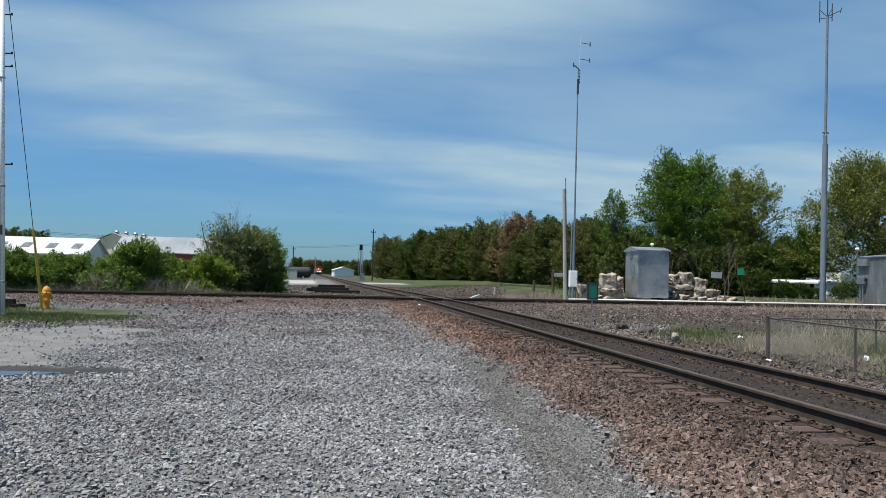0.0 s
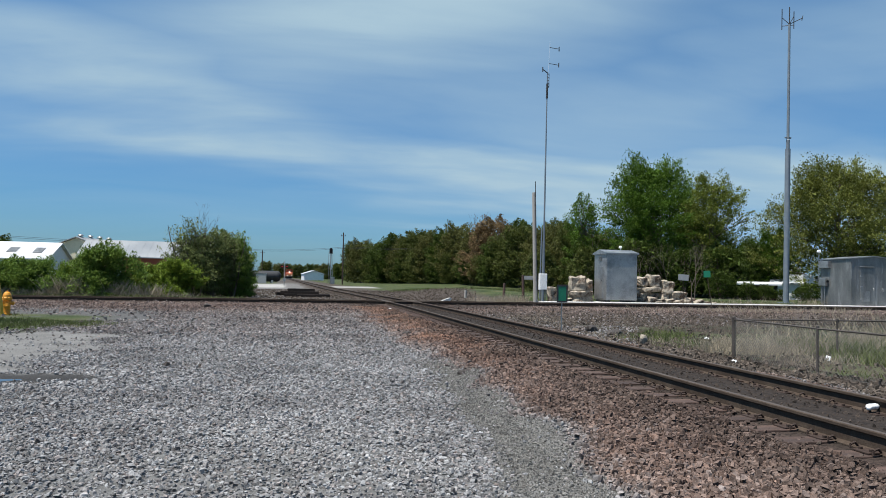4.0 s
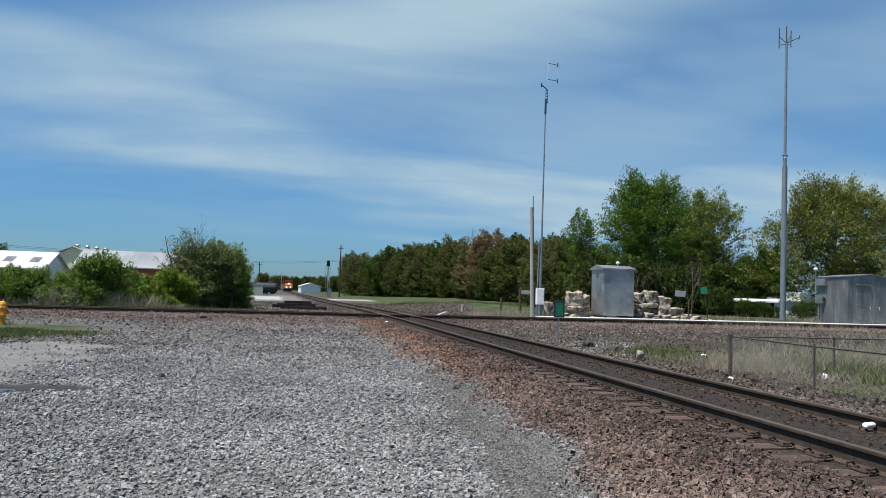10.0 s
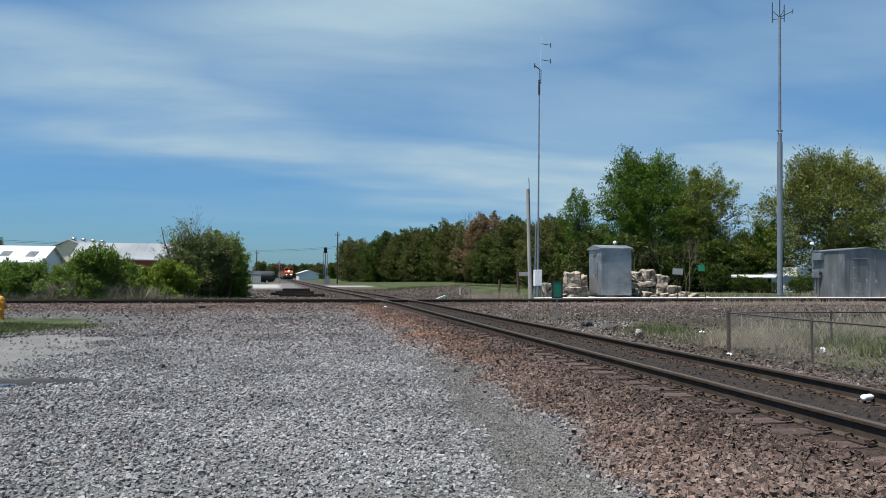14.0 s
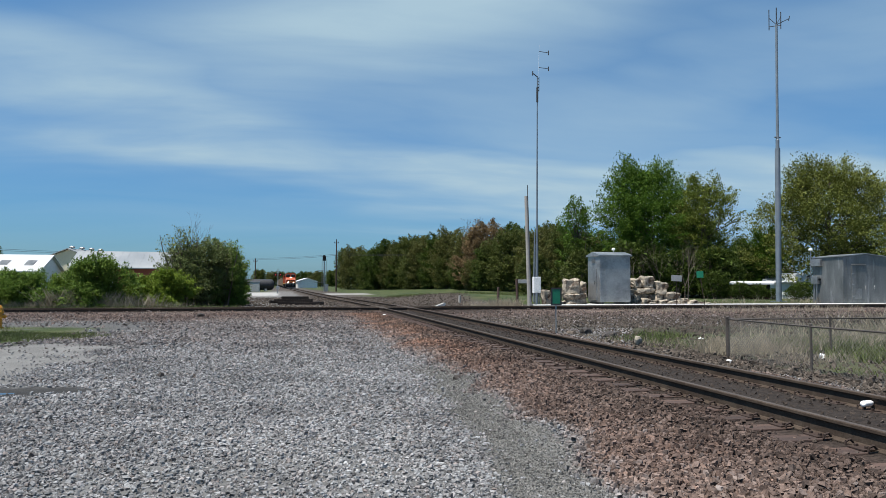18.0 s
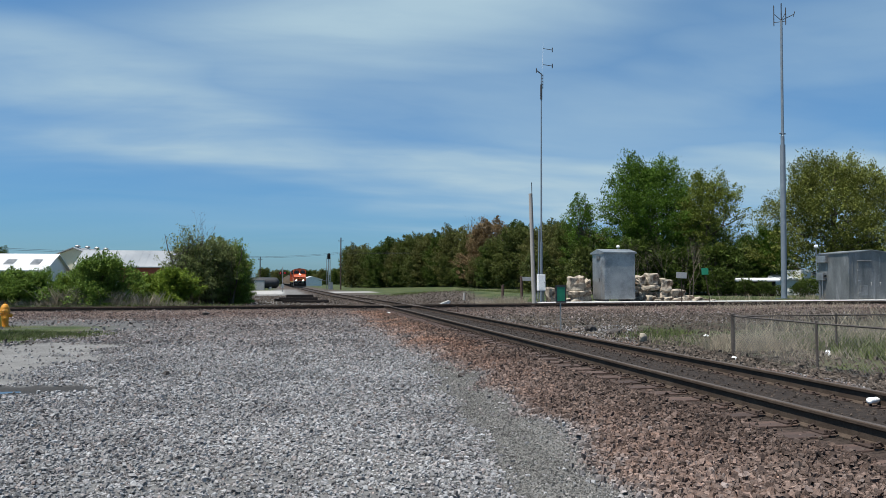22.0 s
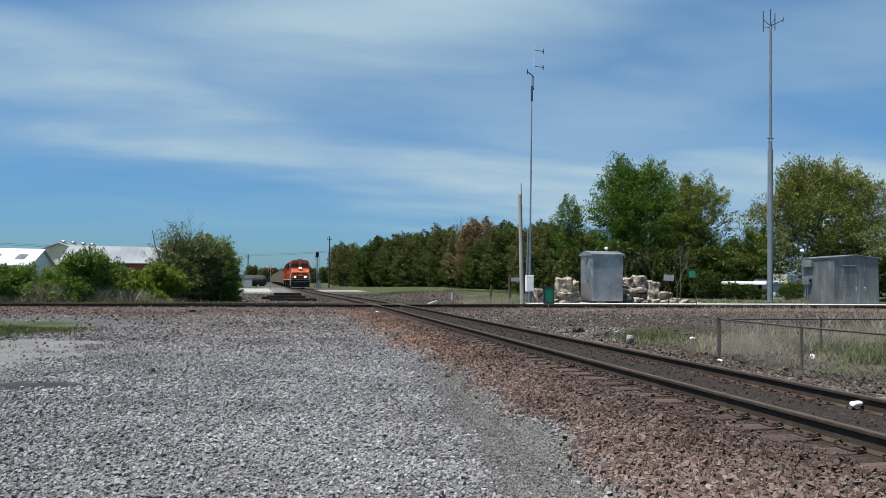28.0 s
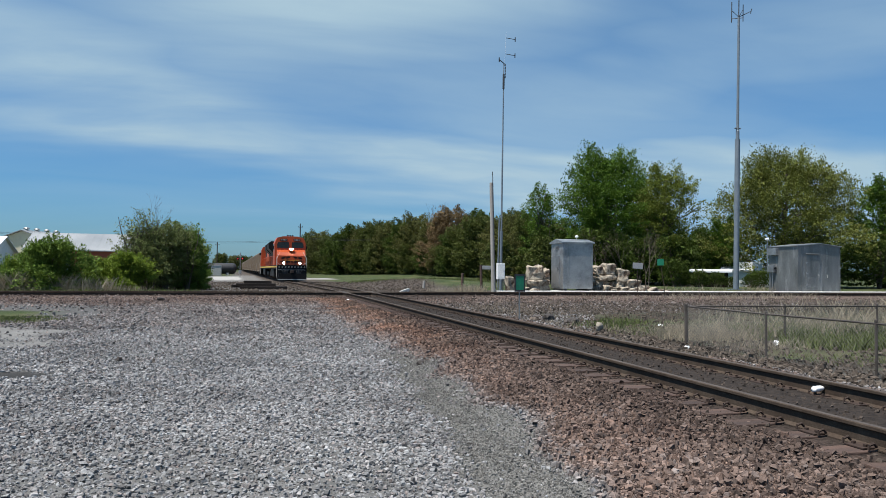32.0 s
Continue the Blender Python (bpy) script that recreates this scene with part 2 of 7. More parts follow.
RAIL_TOP = surface("rail_running_surface", (0.059, 0.0455, 0.0364), (0.0831, 0.0676, 0.0574), 2, (0.6, 0.75), 0.0, 0.05, spec=0.3)
RAIL_SIDE = surface("rusted_rail_steel", (0.047, 0.034, 0.026), (0.068, 0.051, 0.039), 3, (0.8, 0.95), 0.0, 0.3, 60, spec=0.08, spots=((0.078, 0.060, 0.046), 6, 0.5, 0.75))
TIE = surface("creosoted_timber", (0.036, 0.0224, 0.0176), (0.08, 0.048, 0.036), 2.5, (0.8, 0.95), 0, 0.5, 30, ob_random=0.3, stretch=(0.3, 3, 3))
IRON = surface("rusty_iron", (0.03, 0.018, 0.0132), (0.054, 0.033, 0.024), 12, (0.7, 0.9), 0.2, 0.2)


def stone_material():
    """Crushed stone: grey limestone that turns to pinkish and to rust-stained ballast by the attributes of each stone."""
    m = bpy.data.materials.new("crushed_stone")
    m.use_nodes = True
    n, l = m.node_tree.nodes, m.node_tree.links
    bs = n["Principled BSDF"]
    tc = n.new("ShaderNodeTexCoord")

    def noise_at(sc, detail):
        t = n.new("ShaderNodeTexNoise")
        t.inputs["Scale"].default_value, t.inputs["Detail"].default_value = sc, detail
        l.new(tc.outputs["Object"], t.inputs["Vector"])
        return t.outputs["Fac"]

    def mixed(f, a, b, how="MIX"):
        t = n.new("ShaderNodeMix")
        t.data_type, t.blend_type = "RGBA", how
        for key, val in (("Factor", f), ("A", a), ("B", b)):
            if hasattr(val, "node"):
                l.new(val, t.inputs[key])
            else:
                t.inputs[key].default_value = val
        return t.outputs["Result"]

    def grade(v, a, b, lo, hi):
        t = n.new("ShaderNodeMapRange")
        for key, val in (("From Min", a), ("From Max", b), ("To Min", lo), ("To Max", hi)):
            t.inputs[key].default_value = val
        l.new(v, t.inputs["Value"])
        return t.outputs[0]

    def attr(name):
        t = n.new("ShaderNodeAttribute")
        t.attribute_name = name
        return t.outputs["Fac"]

    broad = n.new("ShaderNodeMath")
    broad.operation = "ADD"
    l.new(grade(noise_at(0.9, 4), 0.3, 0.7, -0.1, 0.6), broad.inputs[0])
    l.new(grade(noise_at(0.22, 3), 0.35, 0.65, -0.1, 0.6), broad.inputs[1])
    patchy, grain = broad.outputs[0], noise_at(70, 3)
    grey = mixed(patchy, (0.166, 0.167, 0.168, 1), (0.275, 0.276, 0.275, 1))
    brown = mixed(patchy, (0.111, 0.0731, 0.0578, 1), (0.17, 0.123, 0.102, 1))
    rust = mixed(patchy, (0.21, 0.11, 0.0707, 1), (0.282, 0.166, 0.115, 1))
    col = mixed(attr("warm"), grey, brown)
    col = mixed(attr("rust"), col, rust)
    col = mixed(attr("oil"), col, mixed(patchy, (0.045, 0.0315, 0.0255, 1), (0.0713, 0.0525, 0.042, 1)))
    val = n.new("ShaderNodeMath")
    val.operation = "MULTIPLY"
    l.new(grade(grain, 0.25, 0.75, 0.72, 1.25), val.inputs[0])
    l.new(grade(n.new("ShaderNodeNewGeometry").outputs["Random Per Island"], 0, 1, 0.48, 1.55), val.inputs[1])
    v3 = n.new("ShaderNodeCombineColor")
    for k in range(3):
        l.new(val.outputs[0], v3.inputs[k])
    col = mixed(1.0, col, v3.outputs[0], "MULTIPLY")
    l.new(col, bs.inputs["Base Color"])
    bs.inputs["Roughness"].default_value, bs.inputs["Specular IOR Level"].default_value = 0.9, 0.2
    b = n.new("ShaderNodeBump")
    b.inputs["Strength"].default_value, b.inputs["Distance"].default_value = 0.5, 0.01
    l.new(grain, b.inputs["Height"])
    l.new(b.outputs[0], bs.inputs["Normal"])
    return m


STONE = stone_material()
STONE_DARK = surface("oily_dark_ballast", (0.036, 0.027, 0.021), (0.06, 0.0468, 0.0378), 1.2, (0.75, 0.95), 0, 0.5, 70, island=0.55, spec=0.25)
STONE_TAN = surface("dusty_mixed_gravel", (0.0702, 0.0529, 0.0405), (0.108, 0.0892, 0.0729), 0.8, (0.8, 0.95), 0, 0.5, 70, island=0.5, spec=0.25)
GRIT = surface("sandy_limestone_grit", (0.136, 0.129, 0.117), (0.19, 0.182, 0.167), 0.8, (0.8, 0.95), 0, 0.4, 70, island=0.5, spec=0.2)
DARK_STONE = surface("dark_stone", (0.03, 0.025, 0.022), (0.075, 0.06, 0.05), 5, (0.7, 0.9), 0, 0.4)
ROCK = surface("quarried_limestone", (0.306, 0.255, 0.191), (0.425, 0.374, 0.297), 1.3, (0.8, 0.95), 0, 0.7, 12, spots=((0.0935, 0.0595, 0.0382), 1.7, 0.46, 0.62), depth=0.05)
GALV = surface("galvanised_sheet", (0.323, 0.327, 0.323), (0.425, 0.429, 0.425), 1.4, (0.3, 0.48), 0.7, 0.06, 25, spots=((0.17, 0.174, 0.178), 0.8, 0.45, 0.7))
GALV_DARK = surface("weathered_aluminium", (0.14, 0.145, 0.14), (0.25, 0.255, 0.25), 1.3, (0.35, 0.55), 0.55, 0.06, 25, stretch=(1.6, 1.6, 0.35), spots=((0.40, 0.40, 0.39), 1.6, 0.56, 0.75))
STEEL_PAINT = surface("grey_painted_steel", (0.145, 0.175, 0.205), (0.195, 0.225, 0.25), 2, (0.4, 0.6), 0.2, 0.05)
DARK_METAL = surface("dark_metal", (0.03, 0.03, 0.032), (0.06, 0.06, 0.062), 4, (0.5, 0.7), 0.3, 0.1)
WHITE_PAINT = surface("white_paint", (0.72, 0.72, 0.70), (0.82, 0.82, 0.80), 1.5, (0.5, 0.7), 0, 0.08)
FADED = surface("faded_board_paint", (0.36, 0.36, 0.34), (0.46, 0.45, 0.43), 3, (0.6, 0.8), 0, 0.1)
WHITE_ROOF = surface("white_metal_roof", (0.532, 0.541, 0.551), (0.627, 0.627, 0.627), 0.3, (0.4, 0.6), 0.0, 0.05)
CREAM = surface("cream_siding", (0.62, 0.56, 0.38), (0.70, 0.64, 0.46), 0.4, (0.6, 0.8), 0, 0.05)
ROOF_GREY = surface("grey_metal_roof", (0.207, 0.221, 0.23), (0.279, 0.288, 0.293), 0.25, (0.45, 0.65), 0.1, 0.05)
BARN_RED = surface("red_oxide_siding", (0.28, 0.06, 0.03), (0.36, 0.09, 0.045), 0.4, (0.6, 0.8), 0, 0.05)
CONCRETE = surface("pale_concrete", (0.428, 0.413, 0.383), (0.505, 0.49, 0.459), 0.8, (0.8, 0.95), 0, 0.2, spots=((0.291, 0.275, 0.245), 2, 0.55, 0.7))
YELLOW = surface("hydrant_yellow_paint", (0.58, 0.235, 0.016), (0.68, 0.30, 0.024), 6, (0.35, 0.55), 0, 0.1, spots=((0.30, 0.12, 0.03), 14, 0.62, 0.72))
GUARD = surface("yellow_plastic", (0.55, 0.36, 0.05), (0.62, 0.42, 0.08), 3, (0.4, 0.6), 0, 0.05)
GREEN_SIGN = surface("green_reflective_sheet", (0.01, 0.16, 0.085), (0.015, 0.19, 0.10), 3, (0.35, 0.5), 0, 0.02)
WOOD_POLE = surface("weathered_pole_timber", (0.27, 0.25, 0.225), (0.38, 0.355, 0.32), 1.5, (0.8, 0.95), 0, 0.5, 20, stretch=(4, 4, 0.4))
PALE_POLE = surface("pale_conduit_plastic", (0.74, 0.76, 0.78), (0.84, 0.85, 0.86), 1.2, (0.4, 0.6), 0.0, 0.05)
MESH = surface("dull_galvanised_wire", (0.0918, 0.0864, 0.0786), (0.135, 0.127, 0.113), 3, (0.5, 0.7), 0.3, 0)
FENCE = surface("rusty_fence_pipe", (0.07, 0.0574, 0.0476), (0.119, 0.101, 0.0875), 3, (0.5, 0.7), 0.4, 0.1)
BARK = surface("grey_brown_bark", (0.075, 0.0562, 0.0413), (0.135, 0.109, 0.0825), 3, (0.85, 0.95), 0, 0.6, 25, stretch=(2, 2, 0.5))
LEAF = {
    "shrub": surface("dark_shrub_leaves", (0.0936, 0.154, 0.0264), (0.156, 0.228, 0.0456), 0.5, (0.5, 0.7), 0, 0, island=0.38, spec=0.12, translucent=0.3),
    "grey": surface("grey_green_thicket_leaves", (0.108, 0.134, 0.048), (0.174, 0.202, 0.0744), 0.5, (0.5, 0.7), 0, 0, island=0.38, spec=0.12, translucent=0.3),
    "deep": surface("deep_green_leaves", (0.058, 0.112, 0.014), (0.098, 0.165, 0.024), 0.35, (0.5, 0.7), 0, 0, island=0.38, spec=0.12, translucent=0.3),
    "mid": surface("spring_green_leaves", (0.078, 0.112, 0.022), (0.122, 0.155, 0.036), 0.35, (0.5, 0.7), 0, 0, island=0.38, spec=0.12, translucent=0.3),
    "yellow": surface("yellow_green_budding_leaves", (0.112, 0.145, 0.024), (0.175, 0.20, 0.043), 0.35, (0.5, 0.7), 0, 0, island=0.38, spec=0.12, translucent=0.3),
    "olive": surface("olive_budding_leaves", (0.105, 0.125, 0.025), (0.16, 0.172, 0.040), 0.35, (0.5, 0.7), 0, 0, island=0.38, spec=0.12, translucent=0.18),
    "wood_deep": surface("woodland_dark_leaves", (0.044, 0.068, 0.012), (0.072, 0.102, 0.02), 0.35, (0.5, 0.7), 0, 0, island=0.38, spec=0.12, translucent=0.3),
    "wood_mid": surface("woodland_green_leaves", (0.062, 0.080, 0.019), (0.102, 0.118, 0.031), 0.35, (0.5, 0.7), 0, 0, island=0.38, spec=0.12, translucent=0.3),
    "wood_olive": surface("woodland_olive_leaves", (0.080, 0.086, 0.024), (0.124, 0.126, 0.040), 0.35, (0.5, 0.7), 0, 0, island=0.38, spec=0.12, translucent=0.3),
    "rust": surface("rust_brown_budding_leaves", (0.155, 0.105, 0.052), (0.225, 0.16, 0.085), 0.35, (0.5, 0.7), 0, 0, island=0.38, spec=0.12, translucent=0.3),
    "bright": surface("bright_shrub_leaves", (0.132, 0.19, 0.023), (0.201, 0.27, 0.0414), 0.6, (0.5, 0.7), 0, 0, island=0.38, spec=0.12, translucent=0.35),
}
DRY = surface("dry_grass_straw", (0.248, 0.204, 0.143), (0.4, 0.343, 0.252), 1.0, (0.8, 0.9), 0, 0, island=0.4, translucent=0.2)
GRASS = surface("spring_grass", (0.0638, 0.0863, 0.018), (0.112, 0.135, 0.0375), 0.8, (0.6, 0.8), 0, 0, island=0.4, translucent=0.25)
ORANGE = surface("locomotive_orange_paint", (0.35, 0.052, 0.009), (0.42, 0.066, 0.011), 0.6, (0.35, 0.5), 0, 0.04, spots=((0.35, 0.07, 0.02), 1.5, 0.62, 0.8))
BLACK = surface("black_paint", (0.008, 0.008, 0.009), (0.02, 0.019, 0.018), 0.8, (0.5, 0.7), 0, 0.06, spec=0.15)
GOLD = surface("yellow_stripe_paint", (0.65, 0.40, 0.03), (0.72, 0.45, 0.05), 2, (0.4, 0.55), 0, 0.03)
GLASS = surface("dark_window_glass", (0.01, 0.012, 0.014), (0.016, 0.018, 0.02), 2, (0.05, 0.1), 0, 0)
HOPPER = surface("dusty_aluminium_hopper", (0.184, 0.132, 0.088), (0.248, 0.188, 0.132), 0.5, (0.55, 0.75), 0.05, 0.1, spots=((0.144, 0.124, 0.1), 0.7, 0.5, 0.8))
COAL = surface("coal", (0.008, 0.008, 0.009), (0.02, 0.02, 0.021), 4, (0.5, 0.8), 0, 0.8, 8)
LAMP_ON = glow("burning_headlamp", (1.0, 0.86, 0.62), 22.0)
RED_ON = glow("lit_red_lamp", (1.0, 0.05, 0.03), 0.3)
GLOBE = surface("white_lamp_globe", (0.8, 0.8, 0.78), (0.86, 0.86, 0.84), 4, (0.3, 0.4), 0, 0)
LITTER = surface("white_plastic", (0.78, 0.78, 0.77), (0.86, 0.86, 0.85), 8, (0.4, 0.6), 0, 0.2)

# ---- the ground ----
RAIL_Z = 0.40       # height of the running surface
CROSS_Y = 39.4      # centre line of the crossing track
GAUGE = 1.505       # between rail centres
TRACK_X = 5.635     # centre line of the main track, near part
BEND = 0.0253       # how far the main track leans away beyond the crossing


def track_x(y):
    """Centre line of the main track: straight, then a slight bend beyond the crossing."""
    y = np.asarray(y, float)
    u = np.clip((y - 30.0) / 55.0, 0, 1)
    end = 3.54
    smooth = TRACK_X * (2 * u ** 3 - 3 * u ** 2 + 1) + end * (3 * u ** 2 - 2 * u ** 3) - BEND * 55.0 * (u ** 3 - u ** 2)
    return smooth - BEND * np.maximum(y - 85.0, 0)


GRID = np.random.RandomState(5).rand(256, 256)


def fuzz(x, y, s, octaves=3):
    """Soft value noise, about 0 to 1."""
    total, amp, norm = 0.0, 1.0, 0.0
    for k in range(octaves):
        a, b = np.asarray(x) / s + 17.3 * k, np.asarray(y) / s + 5.1 * k
        i, j = np.floor(a).astype(int), np.floor(b).astype(int)
        u, v = a - i, b - j
        u, v = u * u * (3 - 2 * u), v * v * (3 - 2 * v)
        g = lambda p, q: GRID[p % 256, q % 256]
        total = total + amp * ((g(i, j) * (1 - u) + g(i + 1, j) * u) * (1 - v) + (g(i, j + 1) * (1 - u) + g(i + 1, j + 1) * u) * v)
        norm += amp
        amp *= 0.5
        s *= 0.5
    return total / norm


def ease(v, a, b):
    u = np.clip((np.asarray(v, float) - a) / (b - a), 0, 1)
    return u * u * (3 - 2 * u)


PUDDLE = (-4.78, 11.9, 0.78, 0.30)


def ground_z(x, y):
    """Height of the ground, numpy in and out."""
    x, y = np.asarray(x, float), np.asarray(y, float)
    z = 0.16 * ease(y, 14, 36) + 0.02 * (fuzz(x, y, 2.2) - 0.5) * 2
    z = z + 0.12 * ease(x, 9, 18) * ease(y, 40, 46)
    z = z - 0.03 * np.exp(-(((x - PUDDLE[0]) / PUDDLE[2]) ** 2 + ((y - PUDDLE[1]) / PUDDLE[3]) ** 2))
    d = np.abs(x - track_x(y))
    bed = 0.222 - 0.016 * ease(d, 0.72, 0.85) + 0.02 * (1 - ease(d, 0.5, 0.72)) - 0.115 * np.maximum(d - 1.35, 0)
    z = np.maximum(z, np.where(d < 4, bed + 0.015 * (fuzz(x, y, 0.5) - 0.5), -9))
    c = np.abs(y - CROSS_Y)
    bed = 0.215 - 0.10 * np.maximum(c - 1.5, 0)
    z = np.maximum(z, np.where(c < 4, bed + 0.015 * (fuzz(x, y, 0.5) - 0.5), -9))
    # the spoil bank and the field beyond the crossing
    z = z + 0.55 * np.exp(-(((x - 15.5) / 7.0) ** 2 + ((y - 66) / 9.0) ** 2)) * ease(x - track_x(y), 2.4, 6)
    z = z + 0.9 * ease(x, 14, 40) * ease(y, 75, 130) * (1 - ease(y, 190, 260))
    return z


def spread(lo, hi, step, far, grow=1.22):
    """Grid lines: even between lo and hi, wider and wider beyond."""
    mid = list(np.arange(lo, hi + 1e-6, step))
    up, down, s = [], [], step
    a, b = mid[-1], mid[0]
    while a < far:
        s *= grow
        a, b = a + s, b - s
        up.append(a)
        down.append(b)
    return np.array(down[::-1] + mid + up)


def ground_masks(x, y):
    """How much of each cover lies at a place: brown ballast, pale dust, grass, asphalt, wet, white gravel."""
    f1, f2, f3 = fuzz(x, y, 1.2), fuzz(x, y, 5.0), fuzz(x, y, 0.45)
    wob = (f1 - 0.5) * 1.6 + (f3 - 0.5) * 0.7
    dx = x - track_x(y)
    edge = np.interp(y, (4, 5, 7, 9.5, 12.7, 18.6, 26, 40), (2.55, 2.58, 2.75, 2.95, 3.1, 3.3, 3.0, 2.4)) - 5.635
    spreadw = 0.25 + 0.10 * np.clip(y - 7, 0, 20)
    brown = ease(dx + 0.6 * wob, edge - spreadw, edge + 0.4 * spreadw + 0.2) * (1 - ease(dx + wob, 1.8, 2.6))
    brown = np.maximum(brown, (0.40 * ease(y + wob * 3.0, 12, 26) + 0.45 * ease(y + wob * 2.0, 27, 34)) * (1 - ease(y + wob, 42.5, 44)))
    brown = np.maximum(brown, ease(-np.hypot((x - 9) / 9, (y - 62) / 12) + 0.3 * f1, -0.95, -0.7) * (1 - ease(x, 14, 17)) * ease(y, 42, 44) * ease(dx, 1, 2))
    pale = ease(-x + wob * 1.4, 3.3, 5.0) * (1 - ease(y + wob * 1.2, 20.0, 21.6)) * ease(y + wob, 7.9, 9.3)
    tan = ease(dx + wob, 2.0, 3.0) * (1 - ease(y, 200, 260)) * (1 - 0.35 * brown)
    tan = np.maximum(tan, 0.85 * ease(y + wob, 42, 44))
    fine = ease(-np.abs(dx - edge + 0.45 + 0.5 * (f1 - 0.5)), -0.6, -0.2) * (1 - ease(y, 12, 17))
    pale = np.maximum(pale, 0.8 * fine)
    pale = np.maximum(pale, 0.5 * ease(f2, 0.52, 0.66) * (1 - brown) * (1 - ease(y, 30, 36)))
    pale = np.maximum(pale, 0.75 * ease(y + wob, 44, 48) * (1 - ease(y, 150, 170)) * ease(-dx + wob, 1.6, 2.6) * (1 - ease(-dx + wob, 7, 9)))
    asphalt = ease(-x + wob, 4.6, 5.6) * ease(y + 0.4 * wob, 24.0, 25.2) * (1 - ease(y + wob, 30, 32))
    lawn = ease(-x + wob, 5.5, 7.5) * ease(y + 0.8 * wob, 20.2, 21.4) * (1 - ease(y + 0.6 * wob + 0.25 * (x + 9), 27.4, 28.4)) * ease(f1 + 0.25 * f3, 0.25, 0.5)
    right = ease(x + wob, 8.6, 9.8) * ease(y + wob, 3, 5) * (1 - ease(y + 2 * wob, 22, 27))
    grass = np.maximum(lawn, right * 0.8 * ease(f1 * 0.5 + f2 * 0.3 + f3 * 0.3 + 0.03 * (x - 12), 0.45, 0.68))
    grass = np.maximum(grass, ease(y + wob, 46.5, 49) * ease(x + wob, 14, 16))
    grass = np.maximum(grass, ease(y + wob, 42.6, 44) * ease(-x + wob, 5.5, 8))
    grass = np.maximum(grass, ease(y + 4 * wob, 63, 71) * ease(dx + 1.5 * wob - 4.5, 0, 3))
    grass = np.maximum(grass, ease(y, 135, 145) * ease(np.abs(dx), 5, 7))
    grass = np.maximum(grass, ease(np.abs(x), 70, 90))
    dirt = right * (1 - grass)
    road = ease(y + 3 * wob, 94, 98) * (1 - ease(y + 2 * wob, 124, 134)) * ease(-dx + wob, 4.2, 5.2) * (1 - ease(-x, 16, 20))
    road = np.maximum(road, ease(y + 3 * wob, 104, 107) * (1 - ease(y + 2 * wob, 114, 118)) * ease(dx + wob, 2.2, 3.0) * (1 - ease(x + wob, 11.0, 13.0)))
    shoulder = ease(y + 1.2 * wob, 30.5, 35.5) * (1 - ease(y + 0.4 * wob, 42.2, 43.2)) * ease(f1 + 0.5 * f3, 0.35, 0.8)
    wet = ease(-(((x - PUDDLE[0] - 0.35) / 1.65) ** 2 + ((y - PUDDLE[1] - 0.12) / 0.62) ** 2) + 1.0 * (f3 - 0.5) + 0.5 * (f1 - 0.5), -1.1, -0.8)
    between = np.maximum(1 - ease(np.abs(dx) + 0.1 * f3, 0.85, 1.35), 0.8 * ease(-np.hypot((dx - 1.0) / 6.5, (y - 38.2) / 4.2) + 0.5 * (f1 - 0.5), -1.0, -0.5))
    return dict(brown=brown, pale=pale * (1 - wet), grass=grass * (1 - road), asphalt=asphalt, wet=wet, fine=fine, road=road, dirt=dirt, dark=between, tan=tan * (1 - wet), shoulder=shoulder)


